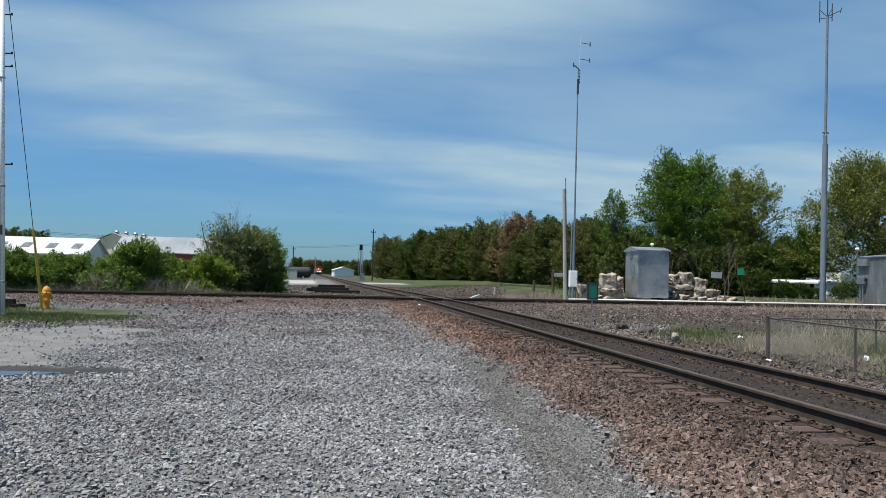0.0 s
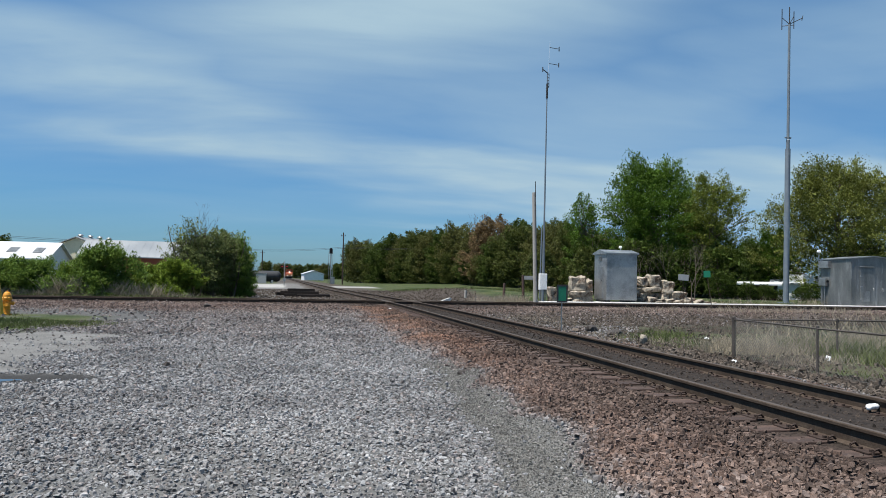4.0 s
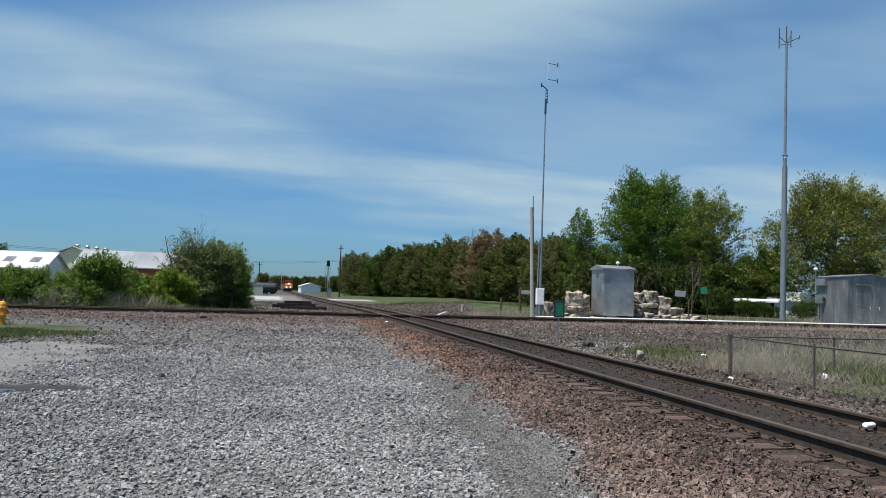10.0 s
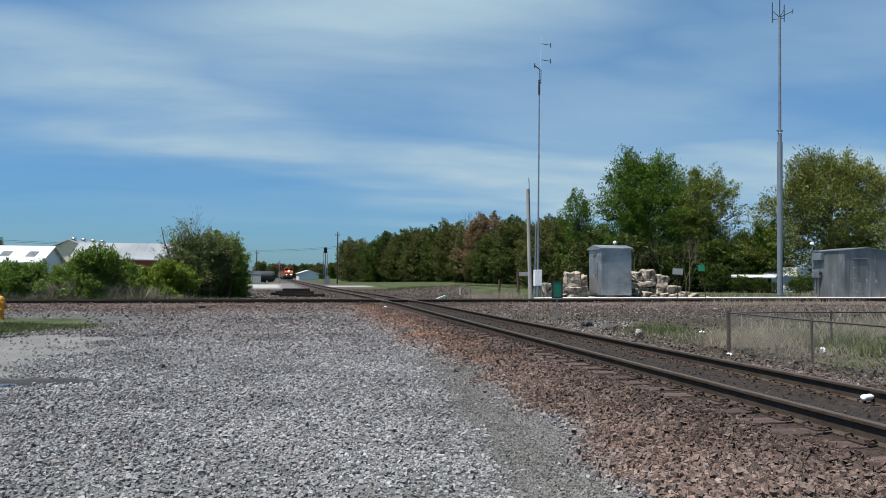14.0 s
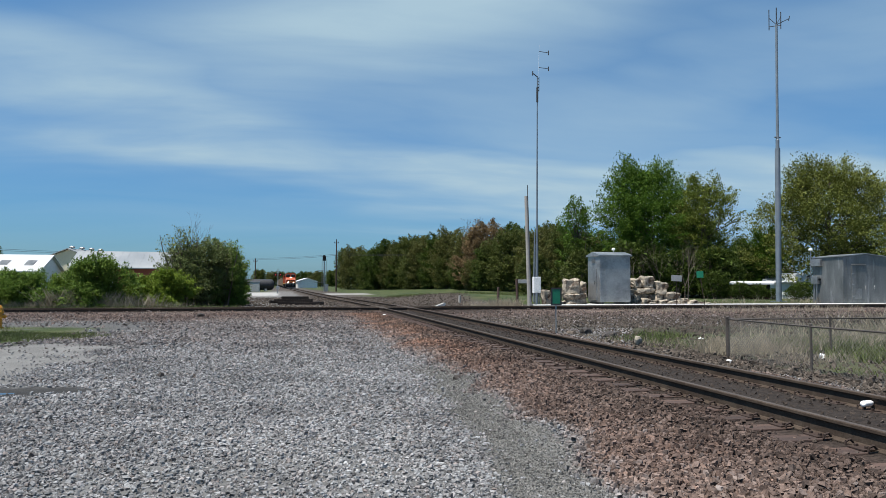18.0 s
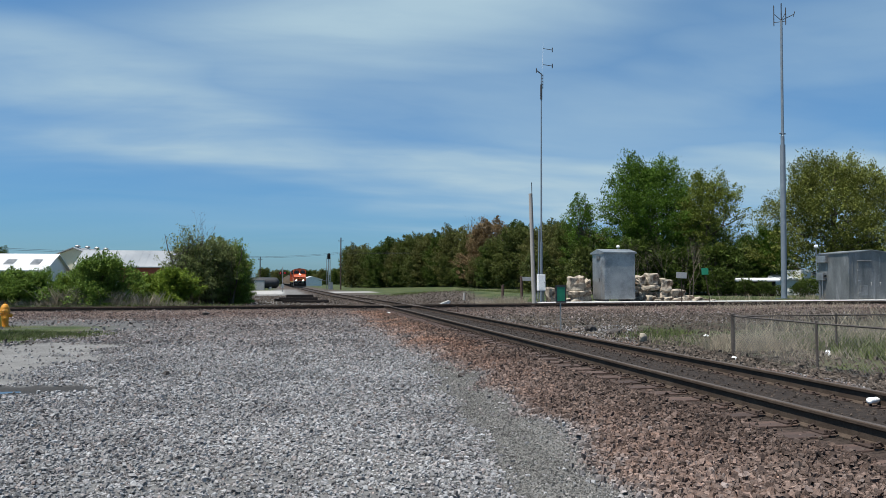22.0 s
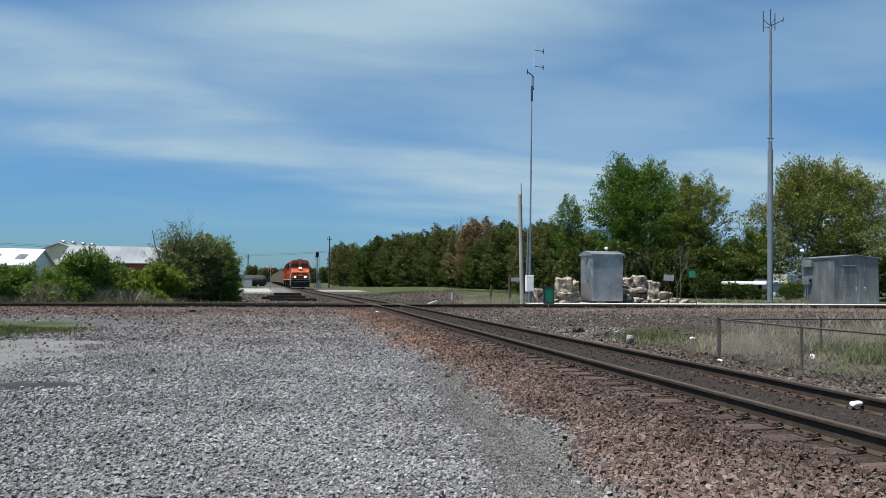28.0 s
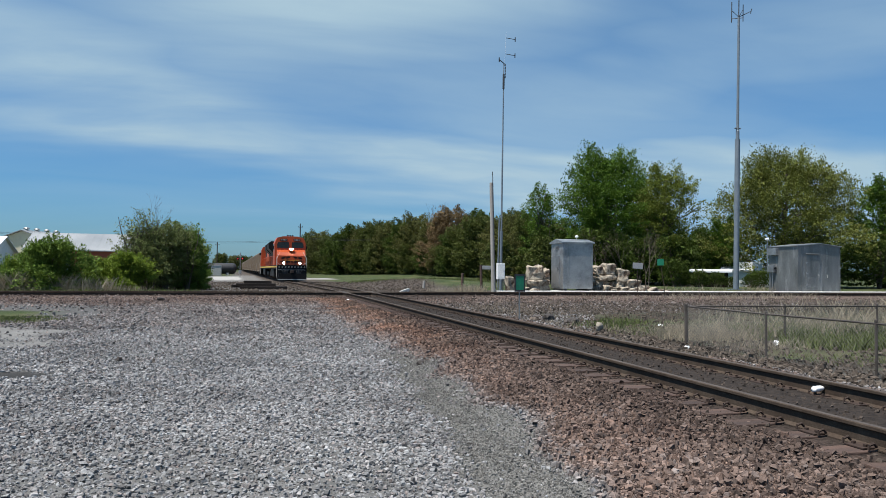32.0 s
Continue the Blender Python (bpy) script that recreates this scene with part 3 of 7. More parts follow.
def ground_material():
    m = bpy.data.materials.new("ground_cover")
    m.use_nodes = True
    nt = m.node_tree
    n, l = nt.nodes, nt.links
    bs = n["Principled BSDF"]
    tc = n.new("ShaderNodeTexCoord")

    def tex(kind, scale, detail=5, out="Fac"):
        t = n.new(kind)
        t.inputs["Scale"].default_value = scale
        if "Detail" in t.inputs:
            t.inputs["Detail"].default_value = detail
        l.new(tc.outputs["Object"], t.inputs["Vector"])
        return t.outputs[out]

    def ramp(v, stops):
        r = n.new("ShaderNodeValToRGB")
        while len(r.color_ramp.elements) < len(stops):
            r.color_ramp.elements.new(0.5)
        for e, (p, c) in zip(r.color_ramp.elements, stops):
            e.position, e.color = p, (*c, 1)
        l.new(v, r.inputs[0])
        return r.outputs[0]

    def mix(f, a, b):
        t = n.new("ShaderNodeMix")
        t.data_type = "RGBA"
        l.new(f, t.inputs["Factor"]), l.new(a, t.inputs["A"]), l.new(b, t.inputs["B"])
        return t.outputs["Result"]

    def attr(name):
        t = n.new("ShaderNodeAttribute")
        t.attribute_name = name
        return t.outputs["Fac"]

    cell = tex("ShaderNodeTexVoronoi", 22, out="Color")
    bw = n.new("ShaderNodeSeparateColor")
    l.new(cell, bw.inputs[0])
    grain, soft = tex("ShaderNodeTexNoise", 35), tex("ShaderNodeTexNoise", 1.4)
    mixgrain = n.new("ShaderNodeMath"); mixgrain.operation = "ADD"
    half = n.new("ShaderNodeMath"); half.operation = "MULTIPLY_ADD"; half.inputs[1].default_value = 0.55; half.inputs[2].default_value = 0.0
    l.new(bw.outputs[0], half.inputs[0])
    h2 = n.new("ShaderNodeMath"); h2.operation = "MULTIPLY"; h2.inputs[1].default_value = 0.45
    l.new(grain, h2.inputs[0])
    l.new(half.outputs[0], mixgrain.inputs[0]), l.new(h2.outputs[0], mixgrain.inputs[1])
    g = mixgrain.outputs[0]
    blend = n.new("ShaderNodeMath"); blend.operation = "MULTIPLY_ADD"; blend.inputs[1].default_value = 0.35
    l.new(grain, blend.inputs[0])
    wide = n.new("ShaderNodeMath"); wide.operation = "MULTIPLY"; wide.inputs[1].default_value = 0.65
    l.new(soft, wide.inputs[0])
    l.new(wide.outputs[0], blend.inputs[2])
    mottle = blend.outputs[0]
    # grey and brown are kept dark as painted shade in gaps between stones
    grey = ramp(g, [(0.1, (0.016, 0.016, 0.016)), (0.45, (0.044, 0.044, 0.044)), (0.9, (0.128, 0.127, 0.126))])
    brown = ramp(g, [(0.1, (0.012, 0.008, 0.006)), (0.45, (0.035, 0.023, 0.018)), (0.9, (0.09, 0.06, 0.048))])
    pale = ramp(mottle, [(0.30, (0.105, 0.102, 0.096)), (0.48, (0.150, 0.146, 0.138)), (0.70, (0.205, 0.200, 0.190))])
    rough = tex("ShaderNodeTexNoise", 0.45, 9)
    grass = ramp(rough, [(0.32, (0.0194, 0.0292, 0.00842)), (0.45, (0.0389, 0.0551, 0.0156)), (0.55, (0.0518, 0.0648, 0.0207)), (0.68, (0.0909, 0.0875, 0.0389))])
    asphalt = ramp(grain, [(0.3, (0.0701, 0.0681, 0.066)), (0.7, (0.099, 0.0968, 0.093))])
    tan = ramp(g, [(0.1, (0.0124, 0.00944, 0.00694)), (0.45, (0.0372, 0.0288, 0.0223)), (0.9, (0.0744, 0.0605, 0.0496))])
    dirt = ramp(grain, [(0.3, (0.0168, 0.0125, 0.00864)), (0.5, (0.0336, 0.0259, 0.0187)), (0.7, (0.06, 0.0494, 0.0365))])
    shoulder = ramp(g, [(0.1, (0.0225, 0.0158, 0.0128)), (0.45, (0.0675, 0.0465, 0.036)), (0.9, (0.143, 0.105, 0.0863))])
    road = ramp(grain, [(0.3, (0.288, 0.282, 0.264)), (0.7, (0.36, 0.348, 0.33))])
    dark = ramp(g, [(0.1, (0.0063, 0.0045, 0.00315)), (0.5, (0.0153, 0.0108, 0.0081)), (0.9, (0.0337, 0.0252, 0.0198))])
    wet = ramp(mottle, [(0.3, (0.022, 0.021, 0.020)), (0.7, (0.045, 0.043, 0.041))])
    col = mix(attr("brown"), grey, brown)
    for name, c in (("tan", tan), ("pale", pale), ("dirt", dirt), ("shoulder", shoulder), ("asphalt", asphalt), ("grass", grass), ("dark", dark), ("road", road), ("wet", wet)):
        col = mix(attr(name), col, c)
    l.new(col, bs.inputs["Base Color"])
    bs.inputs["Roughness"].default_value = 0.92
    bs.inputs["Specular IOR Level"].default_value = 0.25
    b = n.new("ShaderNodeBump")
    b.inputs["Strength"].default_value, b.inputs["Distance"].default_value = 0.6, 0.03
    l.new(g, b.inputs["Height"])
    l.new(b.outputs[0], bs.inputs["Normal"])
    return m


def build_ground():
    xs, ys = spread(-18, 24, 0.22, 3000), spread(0, 46, 0.22, 3000)
    gx, gy = np.meshgrid(xs, ys)
    x, y = gx.ravel(), gy.ravel()
    nx = len(xs)
    i = (np.arange(len(ys) - 1)[:, None] * nx + np.arange(nx - 1)[None, :]).ravel()
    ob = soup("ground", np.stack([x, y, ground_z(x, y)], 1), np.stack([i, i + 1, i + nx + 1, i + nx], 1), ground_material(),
              "structure", "level ground of grey gravel, rusty ballast, dust and grass, dark stone gaps coloured in as shade", "ground", smooth=True)
    for name, v in ground_masks(x, y).items():
        a = ob.data.attributes.new(name, "FLOAT", "POINT")
        a.data.foreach_set("value", v.astype(np.float32))
    return ob


build_ground()


def stones(name, n, place, size, material, label, seed, shards=False, flat=0.72):
    """A heap of angular crushed stones: knocked-about blocks, or simpler shards farther off."""
    r = np.random.RandomState(seed)
    p = place(r, n)
    k = len(p)
    base = np.array([[a, b, c] for c in (-1, 1) for b in (-1, 1) for a in (-1, 1)], float)
    q = np.array([(4, 5, 7, 6), (0, 1, 5, 4), (2, 6, 7, 3), (0, 4, 6, 2), (1, 3, 7, 5)])
    v = base[None] * r.uniform(0.35, 1.0, (k, 8, 3)) + r.normal(size=(k, 8, 3)) * 0.10
    v[:, 4:, :2] *= r.uniform(0.45, 0.95, (k, 1, 2))     # narrower on top
    if shards:
        v[..., 2] *= 1.15
    v *= r.uniform(0.65, 1.35, (k, 1, 3)) * np.array([1.2, 1.0, flat])
    v *= (size[0] + (size[1] - size[0]) * r.rand(k, 1, 1) ** 2.0) / 2
    a, b = r.uniform(0, 6.28, k), r.normal(size=k) * 0.36
    ca, sa, cb, sb = np.cos(a)[:, None], np.sin(a)[:, None], np.cos(b)[:, None], np.sin(b)[:, None]
    X, Y, Z = v[..., 0], v[..., 1], v[..., 2]
    Y, Z = Y * cb - Z * sb, Y * sb + Z * cb
    X, Y = X * ca - Y * sa, X * sa + Y * ca
    v = np.stack([X, Y, Z], -1)
    lift = ground_z(p[:, 0], p[:, 1]) + np.ptp(v[..., 2], axis=1) * r.uniform(-0.15, 0.9, k)
    v += np.concatenate([p, lift[:, None]], 1)[:, None, :]
    m = len(base)
    f = (np.arange(k)[:, None, None] * m + q[None]).reshape(-1, q.shape[1])
    ob = soup(name, v.reshape(-1, 3), f, material, "stuff", label, "gravel")
    if material is STONE:
        warm = np.clip(ground_masks(p[:, 0], p[:, 1])["brown"] + 0.10 * r.normal(size=k), 0, 1)
        rust = np.clip(0.9 * rust_share(p[:, 0], p[:, 1]) + 0.12 * r.normal(size=k), 0, 1)
        oil = np.clip(oil_share(p[:, 0], p[:, 1]) + 0.15 * r.normal(size=k), 0, 1)
        for key, val in (("warm", warm), ("rust", rust), ("oil", oil)):
            a = ob.data.attributes.new(key, "FLOAT", "POINT")
            a.data.foreach_set("value", np.repeat(val, m).astype(np.float32))
    return ob


def fan(y0, y1, left, right, keep):
    """Random places between two distances, within a wedge, thinned out by keep(x, y)."""
    def place(r, n):
        found = []
        for _ in range(14):
            y = y0 + (y1 - y0) * r.rand(n)
            x = left * y + (right - left) * y * r.rand(n)
            ok = r.rand(n) < keep(x, y) * (y / y1)
            found.append(np.stack([x, y], 1)[ok])
            if sum(len(f) for f in found) >= n:
                break
        return np.concatenate(found)[:n]
    return place


def patch(x0, x1, y0, y1, keep):
    """Random places in a rectangle, thinned out by keep(x, y)."""
    def place(r, n):
        x, y = x0 + (x1 - x0) * r.rand(3 * n), y0 + (y1 - y0) * r.rand(3 * n)
        ok = r.rand(3 * n) < keep(x, y)
        return np.stack([x, y], 1)[ok][:n]
    return place


def grey_share(x, y):
    m = ground_masks(x, y)
    return (1 - m["brown"]) * (1 - m["tan"]) * (1 - 0.98 * m["pale"]) * (1 - 0.9 * m["fine"]) * (1 - m["wet"]) * (1 - m["asphalt"]) * (1 - m["grass"]) * (1 - 0.7 * m["dirt"]) * (1 - m["dark"])


def brown_share(x, y):
    m = ground_masks(x, y)
    d = x - track_x(y)
    tie_ends = ease(d, -1.5, -1.25) * (1 - ease(d, -0.8, -0.7)) * ease(fuzz(x, y, 0.8), 0.22, 0.45)
    return m["brown"] * (1 - 0.98 * m["pale"]) * (1 - m["wet"]) * (1 - dark_share(x, y)) * (1 - 0.95 * tie_ends) * (1 - 0.8 * m["dirt"]) * (1 - m["grass"])


def rust_share(x, y):
    d = x - track_x(y)
    return ease(d + 1.5 * (fuzz(x, y, 1.2) - 0.5), -3.6, -1.9) * (1 - ease(d, -1.5, -1.2)) * ease(y, 10, 20) * (1 - ease(y, 36, 38)) * (0.25 + 0.75 * ease(fuzz(x, y, 1.1), 0.3, 0.6))


def oil_share(x, y):
    """Where grease and brake dust have blackened the ballast: round the crossing and along the rails."""
    d = x - track_x(y)
    f = fuzz(x, y, 1.4)
    knot = ease(-np.hypot((d - 1.0) / 6.5, (y - 38.2) / 4.2) + 0.5 * (f - 0.5), -1.0, -0.45)
    band = 0.75 * (1 - ease(np.abs(d) + 1.3 * (f - 0.5), 1.2, 2.7))
    blots = 0.5 * ease(fuzz(x + 40, y, 1.0), 0.60, 0.74) * (1 - ease(np.abs(d), 2.2, 3.2))
    return np.clip(np.maximum(np.maximum(0.85 * knot, band), blots), 0, 1)


def clod_share(x, y):
    return ease(fuzz(x, y, 2.6), 0.56, 0.72) * (1 - ground_masks(x, y)["wet"])


def dark_share(x, y):
    return 1 - ease(np.abs(x - track_x(y)), 0.85, 1.35)


def tan_share(x, y):
    m = ground_masks(x, y)
    return m["tan"] * (1 - m["brown"]) * (1 - 0.75 * m["dirt"]) * (1 - m["grass"]) * (1 - m["dark"])


def gravel_beds():
    stones("gravel", 60000, fan(4.2, 10.5, -0.52, 0.6, grey_share), (0.018, 0.05), STONE, "loose angular grey crushed limestone gravel underfoot", 1, flat=0.56)
    stones("gravel", 54000, fan(10.5, 19, -0.52, 0.3, grey_share), (0.024, 0.056), STONE, "loose angular grey crushed limestone gravel before the tracks", 2, True, flat=0.56)
    stones("gravel", 22000, fan(19, 38, -0.5, 0.2, grey_share), (0.036, 0.088), STONE, "grey gravel thinning out towards the crossing track", 3, True, flat=0.56)
    stones("ballast", 46000, fan(3.4, 11, 0.1, 1.5, brown_share), (0.022, 0.058), STONE, "rusty pink crushed stone ballast beside the main track", 4, True)
    stones("ballast", 42000, fan(11, 24, -0.5, 0.5, brown_share), (0.028, 0.072), STONE, "rusty pink crushed stone ballast beside the main track", 5, True)
    stones("ballast", 24000, fan(24, 44, -0.5, 0.95, brown_share), (0.04, 0.10), STONE, "rusty ballast of the crossing track", 6, True)
    stones("gravel", 16000, patch(-9, 4, -5, 4.3, grey_share), (0.02, 0.055), STONE, "loose grey gravel round the standpoint", 13, True, flat=0.56)
    stones("gravel", 9000, patch(-12, -2, 4.3, 11, grey_share), (0.02, 0.055), STONE, "loose grey gravel beside the puddle", 14, True, flat=0.56)
    stones("ballast", 8000, patch(2.5, 5, -5, 4, brown_share), (0.024, 0.058), STONE, "rusty pink ballast along the main track", 15, True)
    stones("ballast", 20000, fan(10, 37, -0.05, 0.4, rust_share), (0.03, 0.075), STONE, "bright rust-stained ballast on the shoulder near the crossing", 11, True)
    stones("gravel", 300, fan(13, 34, -0.5, 0.1, clod_share), (0.035, 0.11), DARK_STONE, "dark clods of earth strewn over the gravel", 12, True, flat=0.56)
    stones("ballast", 9000, fan(4.2, 38, 0.1, 1.4, dark_share), (0.016, 0.048), STONE_DARK, "oily dark ballast between the rails", 7, True)
    stones("gravel", 24000, fan(6, 36, 0.2, 1.2, tan_share), (0.035, 0.095), STONE_TAN, "dusty mixed gravel beyond the main track", 8, True)
    stones("gravel", 14000, fan(42, 80, -0.12, 0.25, lambda x, y: ground_masks(x, y)["tan"] * (1 - ground_masks(x, y)["grass"])), (0.05, 0.12), STONE_TAN, "coarse dusty gravel beyond the crossing track", 10, True)
    stones("gravel", 34000, fan(4.2, 14, 0.0, 0.75, lambda x, y: ground_masks(x, y)["fine"]), (0.008, 0.024), GRIT, "fine sandy grit between gravel and ballast", 9, True)


# ---- tracks ----
RAIL_PROFILE = [(-0.07, 0.0), (0.07, 0.0), (0.07, 0.012), (0.012, 0.03), (0.009, 0.135), (0.036, 0.148), (0.036, 0.172), (0.028, 0.18),
                (-0.028, 0.18), (-0.036, 0.172), (-0.036, 0.148), (-0.009, 0.135), (-0.012, 0.03), (-0.07, 0.012)]


def rail(path, parent, name="rail"):
    """A rail of the usual section along points (x, y); its foot lies at RAIL_Z - 0.18."""
    bm = bmesh.new()
    rings = []
    for k, (x, y) in enumerate(path):
        a, b = Vector(path[max(k - 1, 0)]), Vector(path[min(k + 1, len(path) - 1)])
        d = (b - a).normalized()
        s = Vector((d.y, -d.x))
        rings.append([bm.verts.new((x + s.x * u, y + s.y * u, RAIL_Z - 0.18 + v)) for u, v in RAIL_PROFILE])
    for a, b in zip(rings, rings[1:]):
        for k in range(len(a)):
            f = bm.faces.new((a[k], a[(k + 1) % len(a)], b[(k + 1) % len(a)], b[k]))
            f.material_index = 1 if k == 7 else 0
    bm.faces.new(rings[0][::-1])
    bm.faces.new(rings[-1])
    bmesh.ops.recalc_face_normals(bm, faces=bm.faces)
    ob = part(name, bm, RAIL_SIDE, parent)
    ob.data.materials.append(RAIL_TOP)
    return ob


def main_line(off, y0, y1, step):
    ys = np.arange(y0, y1 + 1e-6, step)
    return [(float(track_x(y)) + off, float(y)) for y in ys]


def build_tracks():
    main = thing("main_track", pose(0, 0, 0), "rusty main line railway track on stone ballast", "railway track", kind="structure")
    cross = thing("crossing_track", pose(0, 0, 0), "second railway track crossing the main line at right angles", "railway track", kind="structure")
    for s in (-1, 1):
        rail(main_line(s * GAUGE / 2, -6, 90, 4.0) + main_line(s * GAUGE / 2, 100, 900, 20.0), main)
        rail([(x, CROSS_Y + s * GAUGE / 2 + 0.0) for x in (-120, -60, -20, 0, 20, 40, 140)], cross)
    # check rails through the crossing
    cx = float(track_x(CROSS_Y))
    for s in (-1, 1):
        for o in (-0.11, 0.11):
            rail(main_line(s * GAUGE / 2 - o, CROSS_Y - 2.2, CROSS_Y + 2.2, 1.1), main, "check_rail")
            rail([(cx + d, CROSS_Y + s * GAUGE / 2 - o) for d in (-2.4, 0, 2.4)], cross, "check_rail")
    return main, cross


MAIN, CROSS = build_tracks()

# ---- trees and shrubs ----
def leaf_shapes(r, p, axis, size, tri):
    """A small pointed leaf at each place, along its twig and mostly facing the sky."""
    k = len(p)
    u = axis + r.normal(size=(k, 3)) * 0.6
    u /= np.linalg.norm(u, axis=1, keepdims=True)
    w = np.cross(u, np.array([-0.1, -0.1, 0.9]) + r.normal(size=(k, 3)) * 0.45)
    w /= np.linalg.norm(w, axis=1, keepdims=True) + 1e-6
    s = (size * r.uniform(0.55, 1.35, k))[:, None]
    if tri:
        v = np.stack([p - u * s * 0.45 - w * s * 0.32, p - u * s * 0.3 + w * s * 0.36, p + u * s * 0.66], 1)
    else:
        v = np.stack([p - u * s * 0.5, p + w * s * 0.32 + u * s * 0.05, p + u * s * 0.6, p - w * s * 0.32 + u * s * 0.05], 1)
    m = v.shape[1]
    return v.reshape(-1, 3), np.arange(k * m).reshape(-1, m)


def tree(name, label, height, width, leaf, seed, low=0.12, clumps=90, per=60, size=0.3, trunk=None, stems=1, ragged=0.25, category="tree", group="", clump_r=0.075, tri=True, shape=0.7):
    """A broadleaf: tapered stem and limbs, and a crown of leafy sprays that reach outwards and up, dark gaps between."""
    r = np.random.RandomState(seed)
    ob = thing(name, pose(0, 0, 0), label, category, group)
    trunk = trunk or height * 0.018
    waves = [(r.randint(1, 5), r.uniform(0, 6.28), r.uniform(2, 9), r.uniform(0.05, 0.13) * (0.6 + ragged)) for _ in range(7)]

    def reach(a, u):
        w = 1.0 + sum(g * np.cos(m * a + q + s * u) for m, q, s, g in waves)
        return width / 2 * w * np.sin(np.pi * (0.24 + 0.69 * u)) ** shape

    n = int(clumps * 2.0)
    a = r.uniform(0, 6.28, n)
    u = np.clip(r.beta(1.25, 1.15, n), 0.0, 1.0)
    f = 0.95 - 0.60 * r.rand(n) ** 1.7
    rad = reach(a, u) * f
    top = height * (0.93 + 0.07 * np.cos(2 * a + waves[0][1]))
    cs = np.stack([rad * np.cos(a), rad * np.sin(a), height * low + (top - height * low) * (0.04 + 0.90 * u ** 0.92)], 1)
    out = np.stack([np.cos(a), np.sin(a), 0.15 + 1.5 * u ** 1.5], 1) + r.normal(size=(n, 3)) * 0.32
    out /= np.linalg.norm(out, axis=1, keepdims=True)
    bm = bmesh.new()
    for s in range(stems):
        lean = r.normal(size=2) * (0.02 + 0.05 * (stems > 1)) * height
        base = r.normal(size=2) * 0.12 * (stems > 1) * width * 0.4
        prev, wide = Vector((base[0], base[1], -0.15)), trunk * 1.25
        for k in range(1, 6):
            g = k / 5
            p = Vector((base[0] + lean[0] * g + r.normal() * 0.012 * height, base[1] + lean[1] * g + r.normal() * 0.012 * height, height * 0.85 * g))
            rod(bm, prev, p, wide, trunk * (1.05 - 0.95 * g) + 0.01, seg=7, caps=False)
            prev, wide = p, trunk * (1.05 - 0.95 * g) + 0.01
    for b in cs[:: max(1, n // 38)]:
        h = max(height * 0.1, b[2] * r.uniform(0.45, 0.75))
        p, q = Vector((0, 0, h)), Vector(b)
        mid = p.lerp(q, 0.5) + Vector(r.normal(size=3) * 0.03 * height)
        t = trunk * 0.34 * (1 - 0.6 * h / height)
        rod(bm, p, mid, t, t * 0.6, seg=5, caps=False)
        rod(bm, mid, q, t * 0.6, t * 0.15, seg=5, caps=False)
    part("trunk", bm, BARK, ob, smooth=True)
    # leafy pads along each twig, flat and lit on top, with gaps between; the outer ones end in a spike
    per = int(per / 1.75)
    long = r.uniform(0.5, 1.35, n) * clump_r * (width + height) / 2 * 1.2
    c, o, s = np.repeat(cs, per, 0), np.repeat(out, per, 0), np.repeat(long, per)
    t = -0.6 + 1.3 * r.beta(1.3, 1.5, n * per)
    side = r.normal(size=(n * per, 3)) * np.array([1, 1, 0.5])
    p = c + o * (s * t)[:, None] + side * (s * 0.30 * np.clip(0.95 - 0.95 * t, 0.10, 1.1))[:, None]
    v, fc = leaf_shapes(r, p, o, size, tri)
    # large inner leaves that close the heart of the crown
    k = max(300, n * per // 16)
    ia, iu = r.uniform(0, 6.28, k), r.uniform(0.02, 0.86, k)
    ir = reach(ia, iu) * 0.72 * np.sqrt(r.rand(k))
    ip = np.stack([ir * np.cos(ia), ir * np.sin(ia), height * low + height * (0.96 - low) * iu], 1)
    v2, f2 = leaf_shapes(r, ip, r.normal(size=(k, 3)), size * 2.1, tri)
    v, fc = np.concatenate([v, v2]), np.concatenate([fc, f2 + len(v)])
    v[:, 2] = np.maximum(v[:, 2], 0.05)
    soup("crown", v, fc, LEAF[leaf], parent=ob)
    return ob


def set_down(x, y, turn=0, s=1.0, sz=None, sink=0.05):
    """A pose on the ground, with a size factor."""
    return pose(x, y, float(ground_z(x, y)) - sink, 0, 0, turn) @ Matrix.Diagonal((s, s, sz or s, 1))


def plant(kind, x, y, turn=0, s=1.0, sz=None, first=False):
    m = set_down(x, y, turn, s, sz)
    if first:
        kind.matrix_basis = m
        return kind
    src = kind.scale.copy()
    kind.scale = (1, 1, 1)
    ob = copy_thing(kind, m)
    kind.scale = src
    return ob


